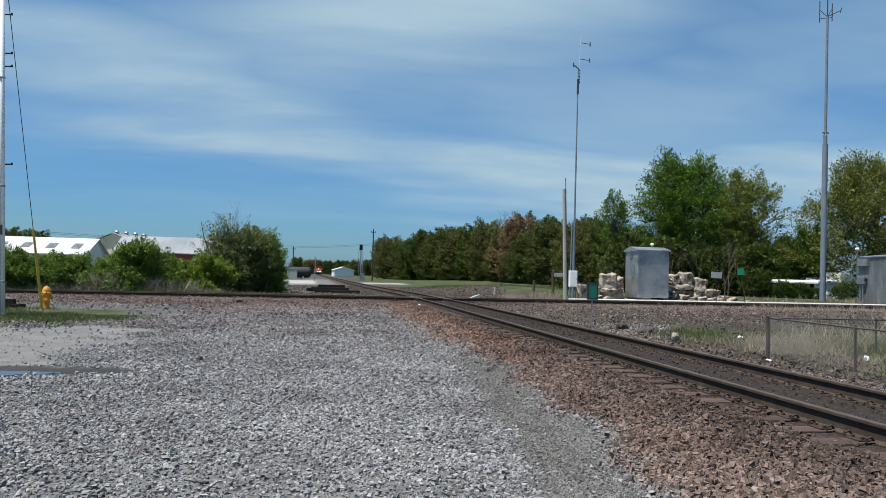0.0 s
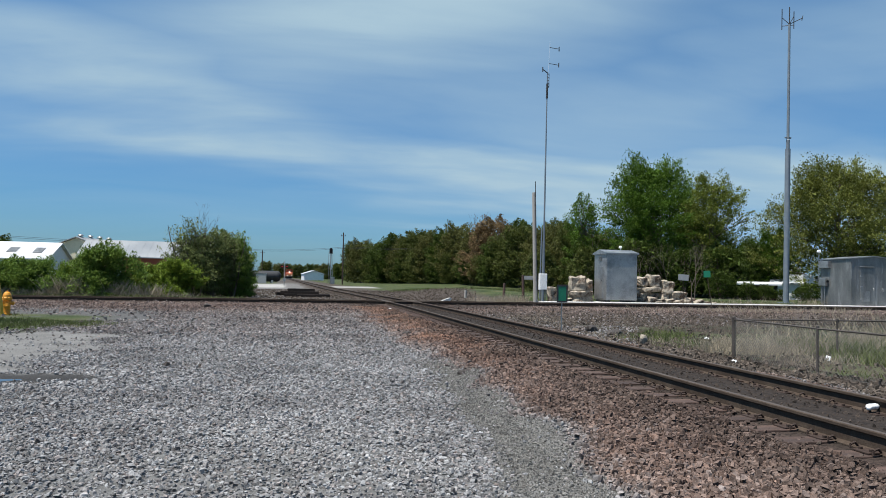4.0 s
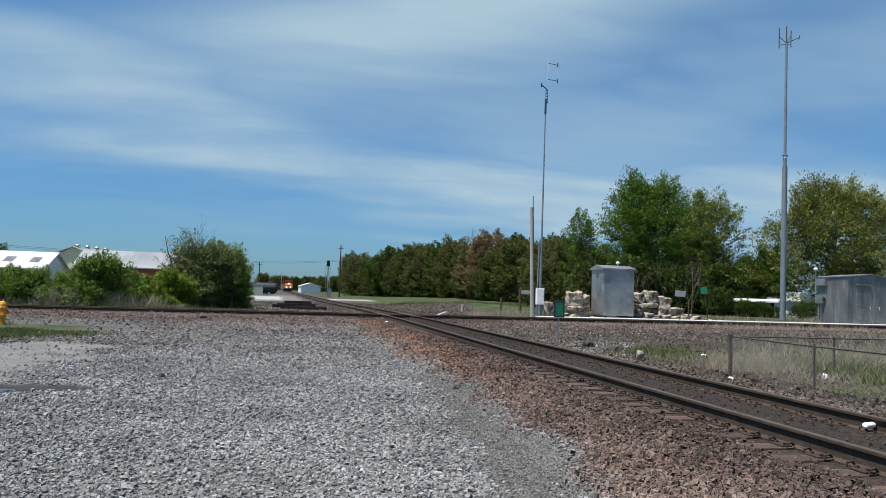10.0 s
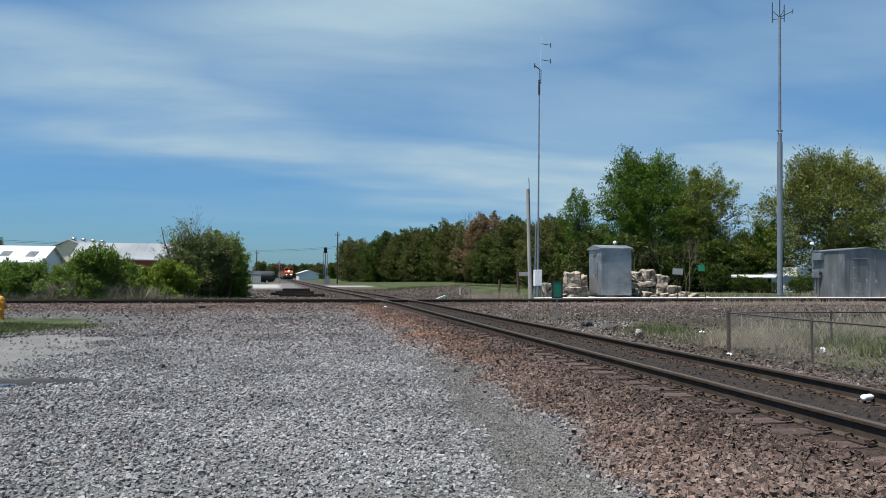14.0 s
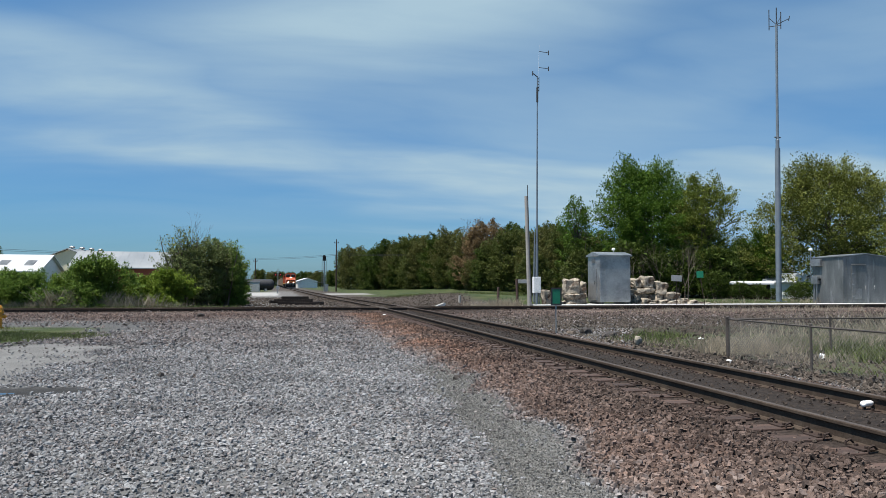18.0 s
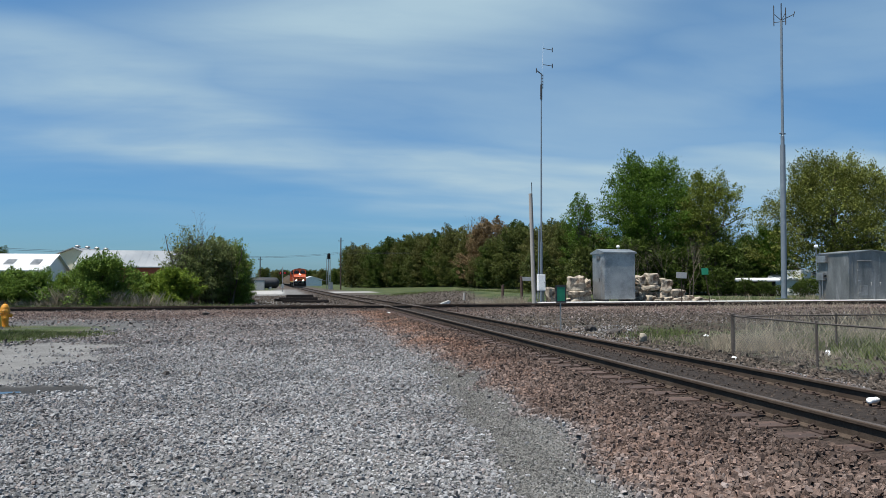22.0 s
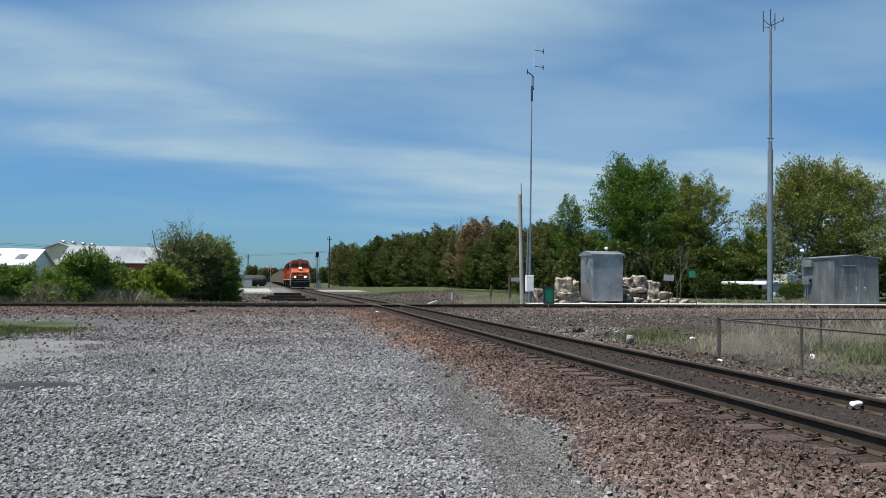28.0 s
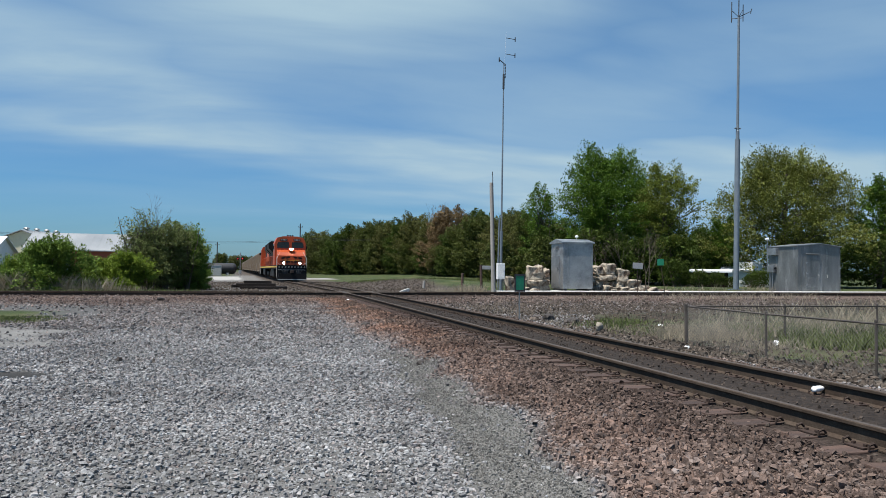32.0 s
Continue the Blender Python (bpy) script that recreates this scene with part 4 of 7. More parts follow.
def build_trees():
    r = random.Random(8)
    # by the equipment sheds
    t = tree("maple", "tall full maple in fresh deep green leaf", 16.6, 11.8, "deep", 11, 0.04, 420, 165, 0.18, group="trees behind the sheds")
    plant(t, 38.6, 74.3, 0, first=True)
    t = tree("maple", "yellow-green maple with thin upper twigs", 14.2, 7.4, "yellow", 12, 0.06, 230, 150, 0.155, group="trees behind the sheds", ragged=0.5)
    plant(t, 42.5, 68.7, 40, 0.96, 1.0, first=True)
    t = tree("poplar", "slim airy poplar in light green leaf", 13.0, 4.6, "deep", 13, 0.22, 75, 110, 0.17, group="trees behind the sheds", ragged=0.5, clump_r=0.085, shape=0.4)
    plant(t, 33.5, 81.1, 0, first=True)
    t = tree("maple", "broad round maple in olive spring leaf", 15.0, 15.6, "olive", 14, 0.08, 480, 175, 0.165, group="trees behind the sheds", ragged=0.35)
    plant(t, 53.0, 62.9, 0, 0.95, 1.0, first=True)
    t = tree("oak", "dark green oak at the edge of the group", 12.4, 6.5, "deep", 15, 0.04, 160, 144, 0.22, group="trees behind the sheds")
    plant(t, 53.4, 78.0, 0, 0.62, first=True)
    dark = tree("oak", "dark green oak in full leaf", 13.0, 8.0, "deep", 16, 0.03, 220, 150, 0.18, group="trees behind the sheds")
    plant(dark, 63.0, 60.5, 60, 0.95, first=True)
    plant(dark, 71.0, 55.0, 160, 1.05)
    plant(dark, 48.3, 66.5, 200, 0.62)
    light = tree("maple", "light green maple with an airy top", 12.5, 8.0, "mid", 17, 0.03, 220, 150, 0.18, group="trees behind the sheds")
    plant(light, 64.5, 54.0, 0, first=True)
    plant(light, 76.0, 47.0, 70, 1.05)
    # understorey behind the sheds
    under = tree("shrub", "dense dark green shrub under the trees", 6.4, 7.0, "wood_deep", 21, 0.04, 90, 119, 0.19, stems=4, category="shrub", tri=True, group="understorey shrubs")
    under2 = tree("shrub", "olive green shrub under the trees", 6.0, 6.0, "wood_mid", 22, 0.04, 80, 119, 0.18, stems=4, category="shrub", tri=True, group="understorey shrubs")
    spots = [(27.0, 78, 0.85), (30.5, 72.5, 0.9), (35.5, 71, 1.1), (38.5, 67.5, 0.9), (42, 66, 0.95), (45, 78, 0.8), (49.4, 59.2, 0.5), (53, 57, 0.8), (57.5, 56, 0.85), (61, 51, 0.85),
             (66, 48, 0.9), (33, 77, 1.1), (42.5, 79, 1.0), (58, 66, 1.1), (50.5, 80, 0.8), (48.9, 71.5, 0.95), (51.2, 73.5, 1.0), (39.8, 62.5, 0.5), (45.2, 70.5, 0.7), (47.5, 72.5, 0.75), (42.6, 59.8, 0.27), (41.4, 60.8, 0.3), (43.9, 59.4, 0.2), (45.2, 58.2, 0.25), (47.0, 59.6, 0.3), (44.6, 66.5, 0.6)]
    used = {}
    for k, (x, y, s) in enumerate(spots):
        src = under2 if k in (0, 1, 5, 9) else under
        plant(src, x, y, r.uniform(0, 360), s, first=src not in used)
        used[src] = 1
    # the wood along the main line
    kinds = [tree("woodland_tree", "woodland tree in fresh green leaf", 12.0, 8.5, "wood_mid", 31, 0.0, 150, 119, 0.27, tri=True, clump_r=0.095, shape=0.45, group="woodland trees along the line"),
             tree("woodland_tree", "woodland tree in dark green leaf", 12.0, 8.0, "wood_deep", 32, 0.0, 150, 119, 0.27, tri=True, clump_r=0.095, shape=0.45, group="woodland trees along the line"),
             tree("woodland_tree", "olive woodland tree coming into leaf", 12.0, 8.5, "wood_olive", 33, 0.0, 140, 119, 0.26, tri=True, clump_r=0.095, shape=0.45, group="woodland trees along the line", ragged=0.45),
             tree("woodland_tree", "rust-brown woodland tree still in bud", 12.6, 10.2, "rust", 34, 0.0, 190, 127, 0.23, tri=True, group="woodland trees along the line", ragged=0.4)]
    rows = [(3, 31.5, 115.8, 1.0), (2, 16.4, 189.5, 1.02), (0, 15.4, 197, 1.0), (1, 30.0, 109.0, 0.60), (2, 28.6, 112.5, 0.50), (0, 18.6, 179, 0.90), (1, 21.8, 166.6, 0.98), (0, 25.1, 156, 1.0), (2, 27.6, 145.4, 1.02), (2, 29.7, 132.7, 1.0),
            (0, 32.4, 103, 0.82), (2, 34.1, 96, 0.82), (0, 35.6, 90.5, 0.76), (2, 30.0, 84, 0.58), (1, 19.5, 172.5, 0.93), (2, 23.5, 161, 0.95), (0, 26.5, 150.5, 0.98),
            (1, 28.7, 139, 0.97), (2, 30.4, 124, 0.93), (0, 31.6, 108, 0.75), (1, 20.5, 186.5, 0.93), (0, 30.5, 175, 1.05), (1, 34, 160, 1.05), (2, 38, 145, 1.05), (1, 40, 128, 1.0),
            (0, 42, 112, 0.95), (2, 43, 98, 0.9), (1, 22.5, 200, 1.0), (0, 26, 215, 1.05), (2, 29, 235, 1.05), (1, 33, 260, 1.1), (0, 33.5, 99.5, 0.6), (1, 27.0, 141.0, 0.55),
            (1, 28.2, 120.5, 0.45), (0, 28.2, 131, 0.55), (0, 31.6, 106, 0.5), (2, 33, 93, 0.5), (1, 22.5, 158, 0.55), (1, 19.3, 167, 0.5), (0, 25, 148, 0.55), (0, 18.0, 176, 0.5), (1, 45, 88, 0.95), (0, 48, 80, 0.95)]
    for k, x, y, s in rows:
        plant(kinds[k], x, y, r.uniform(0, 360), s * r.uniform(0.90, 1.05), first=kinds[k] not in used)
        used[kinds[k]] = 1
    # far off, both sides of the line
    for k, (x, y, s) in enumerate([(-16, 400, 0.9), (-26, 380, 0.9), (-36, 370, 0.95), (-48, 350, 1.0), (-60, 340, 1.05), (-11, 520, 1.0), (0, 540, 1.0), (9, 520, 1.0), (18, 500, 1.0), (27, 480, 1.0), (24, 430, 0.9), (-20, 470, 0.95), (14, 560, 1.05),
                                   (5, 600, 1.0), (-3, 610, 1.0), (30, 560, 1.1), (38, 520, 1.1), (-16, 600, 1.1), (-42, 420, 1.0), (-54, 400, 1.0), (11, 430, 0.62), (16, 400, 0.6), (-22, 230, 0.6), (-27, 215, 0.62), (-33, 205, 0.6), (-18, 260, 0.6), (-40, 200, 0.7), (-7, 560, 1.05), (22, 560, 1.05), (-30, 430, 1.0)]):
        plant(kinds[k % 3], x, y, r.uniform(0, 360), s, s * 0.95)
    # left of the line, beyond the crossing track
    big = tree("thicket", "tall grey-green thicket with bare twigs on top", 4.7, 3.6, "grey", 41, 0.0, 130, 153, 0.10, stems=6, clump_r=0.14, shape=0.55, ragged=0.9, category="shrub", group="shrubs beyond the crossing track")
    plant(big, -5.6, 50.0, 0, 1.02, 1.03, first=True)
    plant(big, -6.9, 50.4, 140, 0.80, 0.92)
    plant(big, -8.0, 49.6, 250, 0.50)
    airy = tree("tree", "twiggy grey small tree just coming into leaf", 5.5, 2.9, "grey", 46, 0.25, 34, 60, 0.09, trunk=0.07, stems=3, clump_r=0.12, ragged=0.9, group="shrubs beyond the crossing track")
    plant(airy, -7.0, 49.6, 0, 1.0, first=True)
    plant(airy, -4.2, 50.2, 130, 0.84)
    d2 = tree("thicket", "dark green thicket with a vine-grown top", 4.7, 3.0, "shrub", 42, 0.0, 130, 153, 0.12, stems=5, clump_r=0.14, shape=0.55, ragged=0.9, category="shrub", group="shrubs beyond the crossing track")
    plant(d2, -4.3, 51.0, 0, 0.84, 0.98, first=True)
    plant(d2, -3.6, 50.6, 60, 0.62, 0.74)
    plant(d2, -4.6, 56.0, 90, 0.75)
    plant(d2, -5.6, 66.0, 190, 0.72)
    plant(d2, -7.6, 61.0, 190, 0.85)
    b1 = tree("shrub", "bushy fresh green shrub beyond the track", 3.1, 4.2, "shrub", 43, 0.0, 120, 190, 0.12, stems=6, clump_r=0.16, shape=0.5, ragged=1.0, category="shrub", group="shrubs beyond the crossing track")
    plant(b1, -11.4, 46.0, 0, 0.95, 1.05, first=True)
    plant(b1, -15.4, 46.2, 120, 0.78)
    plant(b1, -18.2, 45.6, 200, 0.85)
    plant(b1, -20.8, 46.2, 300, 0.8)
    b2 = tree("shrub", "yellow-green shrub beyond the track", 2.5, 2.8, "bright", 44, 0.0, 90, 160, 0.11, stems=6, clump_r=0.16, shape=0.5, ragged=1.0, category="shrub", group="shrubs beyond the crossing track")
    plant(b2, -7.4, 47.0, 0, first=True)
    plant(b2, -9.1, 47.9, 50, 0.8, 0.85)
    plant(b2, -13.2, 47.0, 100, 0.85)
    plant(b2, -16.7, 47.2, 190, 0.9)
    # distant trees behind the barns
    plant(kinds[1], -43.5, 118, 0, 0.62)
    plant(kinds[0], -48.5, 120, 50, 0.66)
    plant(kinds[1], -34.0, 150, 50, 0.60)


build_trees()


def bare_tree(x, y, height, seed, label, name="sapling"):
    """A slim leafless stem with forking twigs."""
    r = random.Random(seed)
    bm = bmesh.new()

    def grow(p, d, length, rad, depth):
        q = p + d * length
        rod(bm, p, q, rad, rad * 0.62, seg=5, caps=False)
        if depth:
            for k in range(2 if depth > 1 else 3):
                e = (d + Vector((r.uniform(-0.55, 0.55), r.uniform(-0.55, 0.55), r.uniform(-0.05, 0.3)))).normalized()
                grow(q, e, length * r.uniform(0.6, 0.8), rad * 0.6, depth - 1)

    grow(Vector((0, 0, -0.1)), Vector((0.04, 0, 1)).normalized(), height * 0.30, height * 0.0085, 6)
    ob = part(name, bm, BARK, smooth=True)
    ob.matrix_basis = set_down(x, y)
    return tagged(ob, label, "tree")


bare_tree(26.7, 45.6, 4.6, 3, "slim bare pale sapling by the concrete strip")
bare_tree(25.0, 50.0, 4.6, 5, "bare many-forked sapling before the trees")
for x, y, h, k in ((25.6, 47.4, 4.2, 31), (26.1, 47.9, 4.8, 32), (27.9, 47.2, 5.0, 33), (28.6, 48.4, 4.0, 34), (24.6, 47.6, 3.6, 35)):
    bare_tree(x, y, h, k, "pale leafless sapling beside the quarry blocks")
bare_tree(-6.1, 49.2, 5.9, 9, "bare twiggy sapling rising from the thicket")
bare_tree(-6.7, 49.8, 4.8, 14, "bare twiggy sapling at the thicket's edge")
bare_tree(-6.5, 49.0, 5.6, 23, "bare twiggy sapling among the thicket's leaves")
bare_tree(-4.0, 51.2, 3.9, 27, "bare dead stem at the thicket's end")
bare_tree(30.5, 126, 13.2, 6, "bare tree standing above the wood")
bare_tree(31.0, 114.5, 13.4, 17, "dead bare top above the rust-brown tree")


def tufts(name, label, material, spots, seed, wide=0.018):
    """Grass as many thin bent blades: spots of (x, y, radius x, radius y, blades, height)."""
    r = np.random.RandomState(seed)
    V, F, off = [], [], 0
    for x, y, rx, ry, n, h in spots:
        a, q = r.uniform(0, 6.28, n), np.sqrt(r.rand(n))
        px, py = x + rx * q * np.cos(a), y + ry * q * np.sin(a)
        pz = ground_z(px, py) - 0.02
        hh = h * r.uniform(0.35, 1.1, n)
        t = r.uniform(0, 6.28, n)
        w = hh * wide + 0.004
        bend = r.normal(size=(n, 2)) * (0.36 * hh)[:, None]
        sx, sy = np.cos(t) * w, np.sin(t) * w
        v = np.stack([np.stack([px - sx, py - sy, pz], 1), np.stack([px + sx, py + sy, pz], 1),
                      np.stack([px + sx * 0.7 + bend[:, 0] * 0.55, py + sy * 0.7 + bend[:, 1] * 0.55, pz + hh * 0.6], 1),
                      np.stack([px + bend[:, 0], py + bend[:, 1], pz + hh], 1)], 1)
        V.append(v.reshape(-1, 3))
        F.append(np.arange(n * 4).reshape(-1, 4) + off)
        off += n * 4
    return soup(name, np.concatenate(V), np.concatenate(F), material, "stuff", label, "grass")


def build_grass():
    dry = [(-11.5, 44.5, 4.5, 0.5, 420, 0.45), (-8.8, 44.6, 1.5, 0.5, 170, 0.95), (-10.3, 44.9, 0.8, 0.4, 110, 1.15), (-13.1, 44.8, 0.9, 0.4, 150, 1.25), (-15.0, 44.5, 2.2, 0.5, 230, 0.6),
           (-18.5, 44.4, 2.8, 0.5, 240, 0.4), (-7.0, 44.7, 1.2, 0.6, 160, 0.5), (-12.2, 45.2, 1.6, 0.4, 160, 0.9)]
    dry += [(10.2 + 0.7 * k, 15.6 + 0.1 * k, 0.7, 0.9, 420, 0.36) for k in range(12)]
    dry += [(12.5 + 1.2 * k, 18.0 + 0.5 * (k % 3), 0.9, 1.4, 20 + 8 * k, 0.75 + 0.05 * k) for k in range(10)]
    dry += [(15 + 1.5 * k, 16.5, 1.0, 1.6, 150, 0.6) for k in range(7)]
    dry += [(10.6 + 0.7 * k, 13.6, 0.6, 0.6, 60, 0.25) for k in range(5)]
    dry += [(13.8, 45.5, 1.1, 1.3, 420, 0.6), (12.6, 47, 1.4, 1.5, 300, 0.4), (24.5, 43.9, 1.2, 0.2, 60, 0.4), (31, 46, 3, 0.8, 90, 0.6), (36, 45.6, 1.5, 0.6, 80, 0.6),
            (9.0, 19.0, 1.0, 1.6, 160, 0.2), (10.4, 17.4, 1.3, 1.4, 420, 0.16), (12.2, 17.6, 1.3, 1.2, 420, 0.28), (8.9, 26, 1.0, 3.0, 160, 0.18), (20, 35.5, 4.0, 1.0, 200, 0.35), (27, 35.5, 5.0, 1.0, 320, 0.5)]
    dry += [(-10.4 + 0.8 * k, 23.8 - 0.15 * k, 1.0, 2.0 - 0.15 * k, 260, 0.09) for k in range(7)]
    tufts("dry_grass", "dry straw-coloured grass and weed stalks", DRY, [(a, b, c, d, 2 * n, h) for a, b, c, d, n, h in dry], 4, 0.006)
    green = [(-10.4 + 0.6 * k, 24.2 - 0.3 * (k % 3) - 0.12 * k, 1.0, 2.3 - 0.2 * k, 1500, 0.12) for k in range(8)]
    green += [(-10.5, 27.0, 1.4, 0.8, 300, 0.14), (-14, 24.5, 3.0, 2.8, 2600, 0.13)]
    green += [(12.4 + 0.8 * k, 13.6 - 0.25 * (k % 2), 0.8, 1.0, 1000, 0.26) for k in range(10)]
    green += [(9.6 + 0.5 * k, 19.0 + 0.5 * k, 0.8, 1.0, 260, 0.16) for k in range(5)]
    green += [(10.6 + 1.1 * k, 11.3 - 0.3 * (k % 3), 0.8, 1.0, 260, 0.12) for k in range(8)]
    green += [(9.8, 17.2, 0.9, 1.2, 320, 0.12), (11.3, 18.0, 1.2, 1.2, 420, 0.14), (10.6, 16.4, 0.8, 0.8, 260, 0.12), (13.0, 17.4, 1.2, 1.0, 420, 0.2)]
    green += [(-20 + 2.0 * k, 44.2, 1.3, 0.7, 360, 0.3) for k in range(9)]
    green += [(18 + 3.0 * k, 50.0, 2.0, 2.0, 260, 0.2) for k in range(10)]
    green += [(14 + 3 * k, 80.0 + 2 * k, 3.5, 6.0, 900, 0.3) for k in range(8)]
    green += [(10.5 + 1.6 * k, 68.0 + 3.2 * (k % 4), 1.8, 3.0, 420, 0.26) for k in range(12)]
    green += [(12.6 + 0.9 * k, 15.6 + 0.4 * (k % 3), 0.9, 1.1, 700, 0.34) for k in range(9)]
    tufts("grass", "short fresh green grass", GRASS, green, 5, 0.06)


build_grass()


# ---- railway equipment beyond the crossing ----
def equipment_shed(x, y, w, d, h, turn=0):
    """A sheet-metal signal house with a shallow gabled roof, a door on its end."""
    z = float(ground_z(x, y))
    ob = thing("equipment_shed", pose(x, y, 0.49, 0, 0, turn), "grey sheet-metal signal house with a shallow gabled roof", "shed")
    bm = bmesh.new()
    box(bm, (0, 0, h / 2), (w, d, h), bevel=0.02)
    part("body", bm, GALV, ob)
    bm = bmesh.new()
    e = 0.10
    prism(bm, [(-d / 2 - e, h - 0.02), (d / 2 + e, h - 0.02), (d / 2 + e, h + 0.07), (0, h + 0.30), (-d / 2 - e, h + 0.07)], -w / 2 - e, w / 2 + e, "X")
    part("roof", bm, GALV, ob)
    for s in (-1, 1):
        bm = bmesh.new()
        box(bm, (s * (w / 2 - 0.06), -d / 2 - 0.012, h / 2), (0.10, 0.024, h - 0.1), bevel=0.006)
        part("corner_trim", bm, GALV, ob)
    bm = bmesh.new()
    box(bm, (-w / 2 + 0.42, -d / 2 - 0.008, h / 2), (0.03, 0.016, h - 0.15), bevel=0.004)
    part("seam", bm, GALV, ob)
    # the door on the end wall
    bm = bmesh.new()
    box(bm, (-w / 2 - 0.02, 0.0, 1.15), (0.045, 0.95, 2.1), bevel=0.01)
    door = part("door", bm, GALV, ob)
    bm = bmesh.new()
    rod(bm, (-w / 2 - 0.09, -0.34, 1.15), (-w / 2 - 0.09, -0.34, 1.4), 0.015)
    rod(bm, (-w / 2 - 0.04, -0.34, 1.28), (-w / 2 - 0.09, -0.34, 1.28), 0.02)
    part("handle", bm, DARK_METAL, door, "dark steel handle")
    bm = bmesh.new()
    for k in range(6):
        box(bm, (-w / 2 - 0.035, 0.0, h - 0.42 + 0.05 * k), (0.03, 0.5, 0.025), ry=30)
    part("vent", bm, GALV_DARK, ob, "louvred gable vent")
    bm = bmesh.new()
    rod(bm, (0.35, 0, h + 0.2), (0.35, 0, h + 0.42), 0.02)
    lathe(bm, [(0.02, 0), (0.11, 0.03), (0.12, 0.1), (0.07, 0.17), (0.0, 0.19)], (0.35, 0, h + 0.4), 12)
    part("roof_lamp", bm, GLOBE, ob, "white globe lamp on the ridge", smooth=True)
    for a in (-0.8, 0.8):
        bm = bmesh.new()
        box(bm, (a * w / 2, 0, -0.065), (0.22, d - 0.1, 0.13))
        part("skid", bm, DARK_METAL, ob)
    bm = bmesh.new()
    box(bm, (0, 0, -0.27), (w + 0.3, d + 0.3, 0.28), bevel=0.02)
    part("plinth", bm, CONCRETE, ob)
    return ob


def control_house(x, y, w, d, h):
    z = float(ground_z(x, y))
    ob = thing("control_house", pose(x, y, z - 0.04), "larger weathered aluminium control house with a low gabled front", "shed")
    bm = bmesh.new()
    prism(bm, [(-w / 2, 0.05), (w / 2, 0.05), (w / 2, h), (0, h + 0.2), (-w / 2, h)], -d / 2, d / 2, "Y")
    part("body", bm, GALV_DARK, ob)
    bm = bmesh.new()
    e = 0.09
    for a, b, za, zb in ((-w / 2 - e, 0.0, h - 0.0, h + 0.21), (0.0, w / 2 + e, h + 0.21, h - 0.0)):
        prism(bm, [(a, za + 0.005), (b, zb + 0.005), (b, zb + 0.06), (a, za + 0.06)], -d / 2 - e, d / 2 + e, "Y")
    part("roof", bm, GALV, ob)
    for a in (-w / 2 + 0.05, -w / 2 + 0.35, w / 2 - 0.05):
        bm = bmesh.new()
        box(bm, (a, -d / 2 - 0.01, h / 2 + 0.05), (0.06, 0.02, h - 0.2), bevel=0.005)
        part("seam", bm, GALV_DARK, ob)
    bm = bmesh.new()
    box(bm, (-0.55, -d / 2 - 0.02, 1.45), (1.2, 0.04, 2.5), bevel=0.01)
    door = part("door", bm, GALV_DARK, ob)
    for hz in (0.6, 1.45, 2.2):
        bm = bmesh.new()
        rod(bm, (-1.16, -d / 2 - 0.05, hz - 0.07), (-1.16, -d / 2 - 0.05, hz + 0.07), 0.022)
        box(bm, (-1.07, -d / 2 - 0.045, hz), (0.18, 0.015, 0.05))
        part("hinge", bm, GALV, door)
    for hx in (-0.1, 0.65):
        bm = bmesh.new()
        rod(bm, (hx, -d / 2 - 0.03, 1.32), (hx, -d / 2 - 0.1, 1.32), 0.03)
        rod(bm, (hx, -d / 2 - 0.1, 1.32), (hx, -d / 2 - 0.1, 1.12), 0.016)
        part("handle", bm, FADED, door, "pale lever handle")
    bm = bmesh.new()
    box(bm, (-0.6, -d / 2 - 0.05, 2.85), (1.15, 0.1, 0.04), rx=12)
    part("drip_hood", bm, GALV, ob)
    for k in range(7):
        bm = bmesh.new()
        box(bm, (-0.95 + 0.09 * k, -d / 2 - 0.05, 0.78), (0.05, 0.02, 0.72), bevel=0.004)
        part("vent_slat", bm, GALV, door)
    bm = bmesh.new()
    box(bm, (-w / 2 - 0.12, d / 2 - 0.45, 1.75), (0.3, 0.7, 0.55), bevel=0.02)
    meter = part("meter_box", bm, GALV, ob)
    bm = bmesh.new()
    lathe(bm, [(0.0, 0), (0.09, 0.0), (0.09, 0.08), (0.0, 0.1)], (-w / 2 - 0.12, d / 2 - 0.9, 1.8), 12, "Y")
    part("meter", bm, GLASS, meter, "round glass electricity meter")
    bm = bmesh.new()
    rod(bm, (-w / 2 - 0.12, d / 2 - 0.3, 1.5), (-w / 2 - 0.12, d / 2 - 0.3, -0.1), 0.05)
    rod(bm, (-w / 2 - 0.12, d / 2 - 0.55, 1.5), (-w / 2 - 0.12, d / 2 - 0.55, -0.1), 0.04)
    rod(bm, (-w / 2 - 0.22, d / 2 - 0.1, 1.6), (-w / 2 - 0.22, d / 2 - 0.1, h + 0.55), 0.03)
    part("conduit", bm, GALV, ob)
    bm = bmesh.new()
    box(bm, (-w / 2 - 0.05, d / 2 - 0.6, h - 0.35), (0.4, 0.9, 0.5), bevel=0.02)
    part("air_vent", bm, GALV, ob)
    bm = bmesh.new()
    lathe(bm, [(0.02, 0), (0.13, 0.03), (0.15, 0.12), (0.09, 0.2), (0.0, 0.22)], (-w / 2 - 0.22, d / 2 - 0.1, h + 0.52), 12)
    part("globe_lamp", bm, GLOBE, ob, "white globe lamp on a conduit", smooth=True)
    for s in (-1, 1):
        bm = bmesh.new()
        box(bm, (s * w * 0.42, 0, 0.06), (0.5, d - 0.1, 0.2))
        part("skid", bm, DARK_METAL, ob)
    return ob


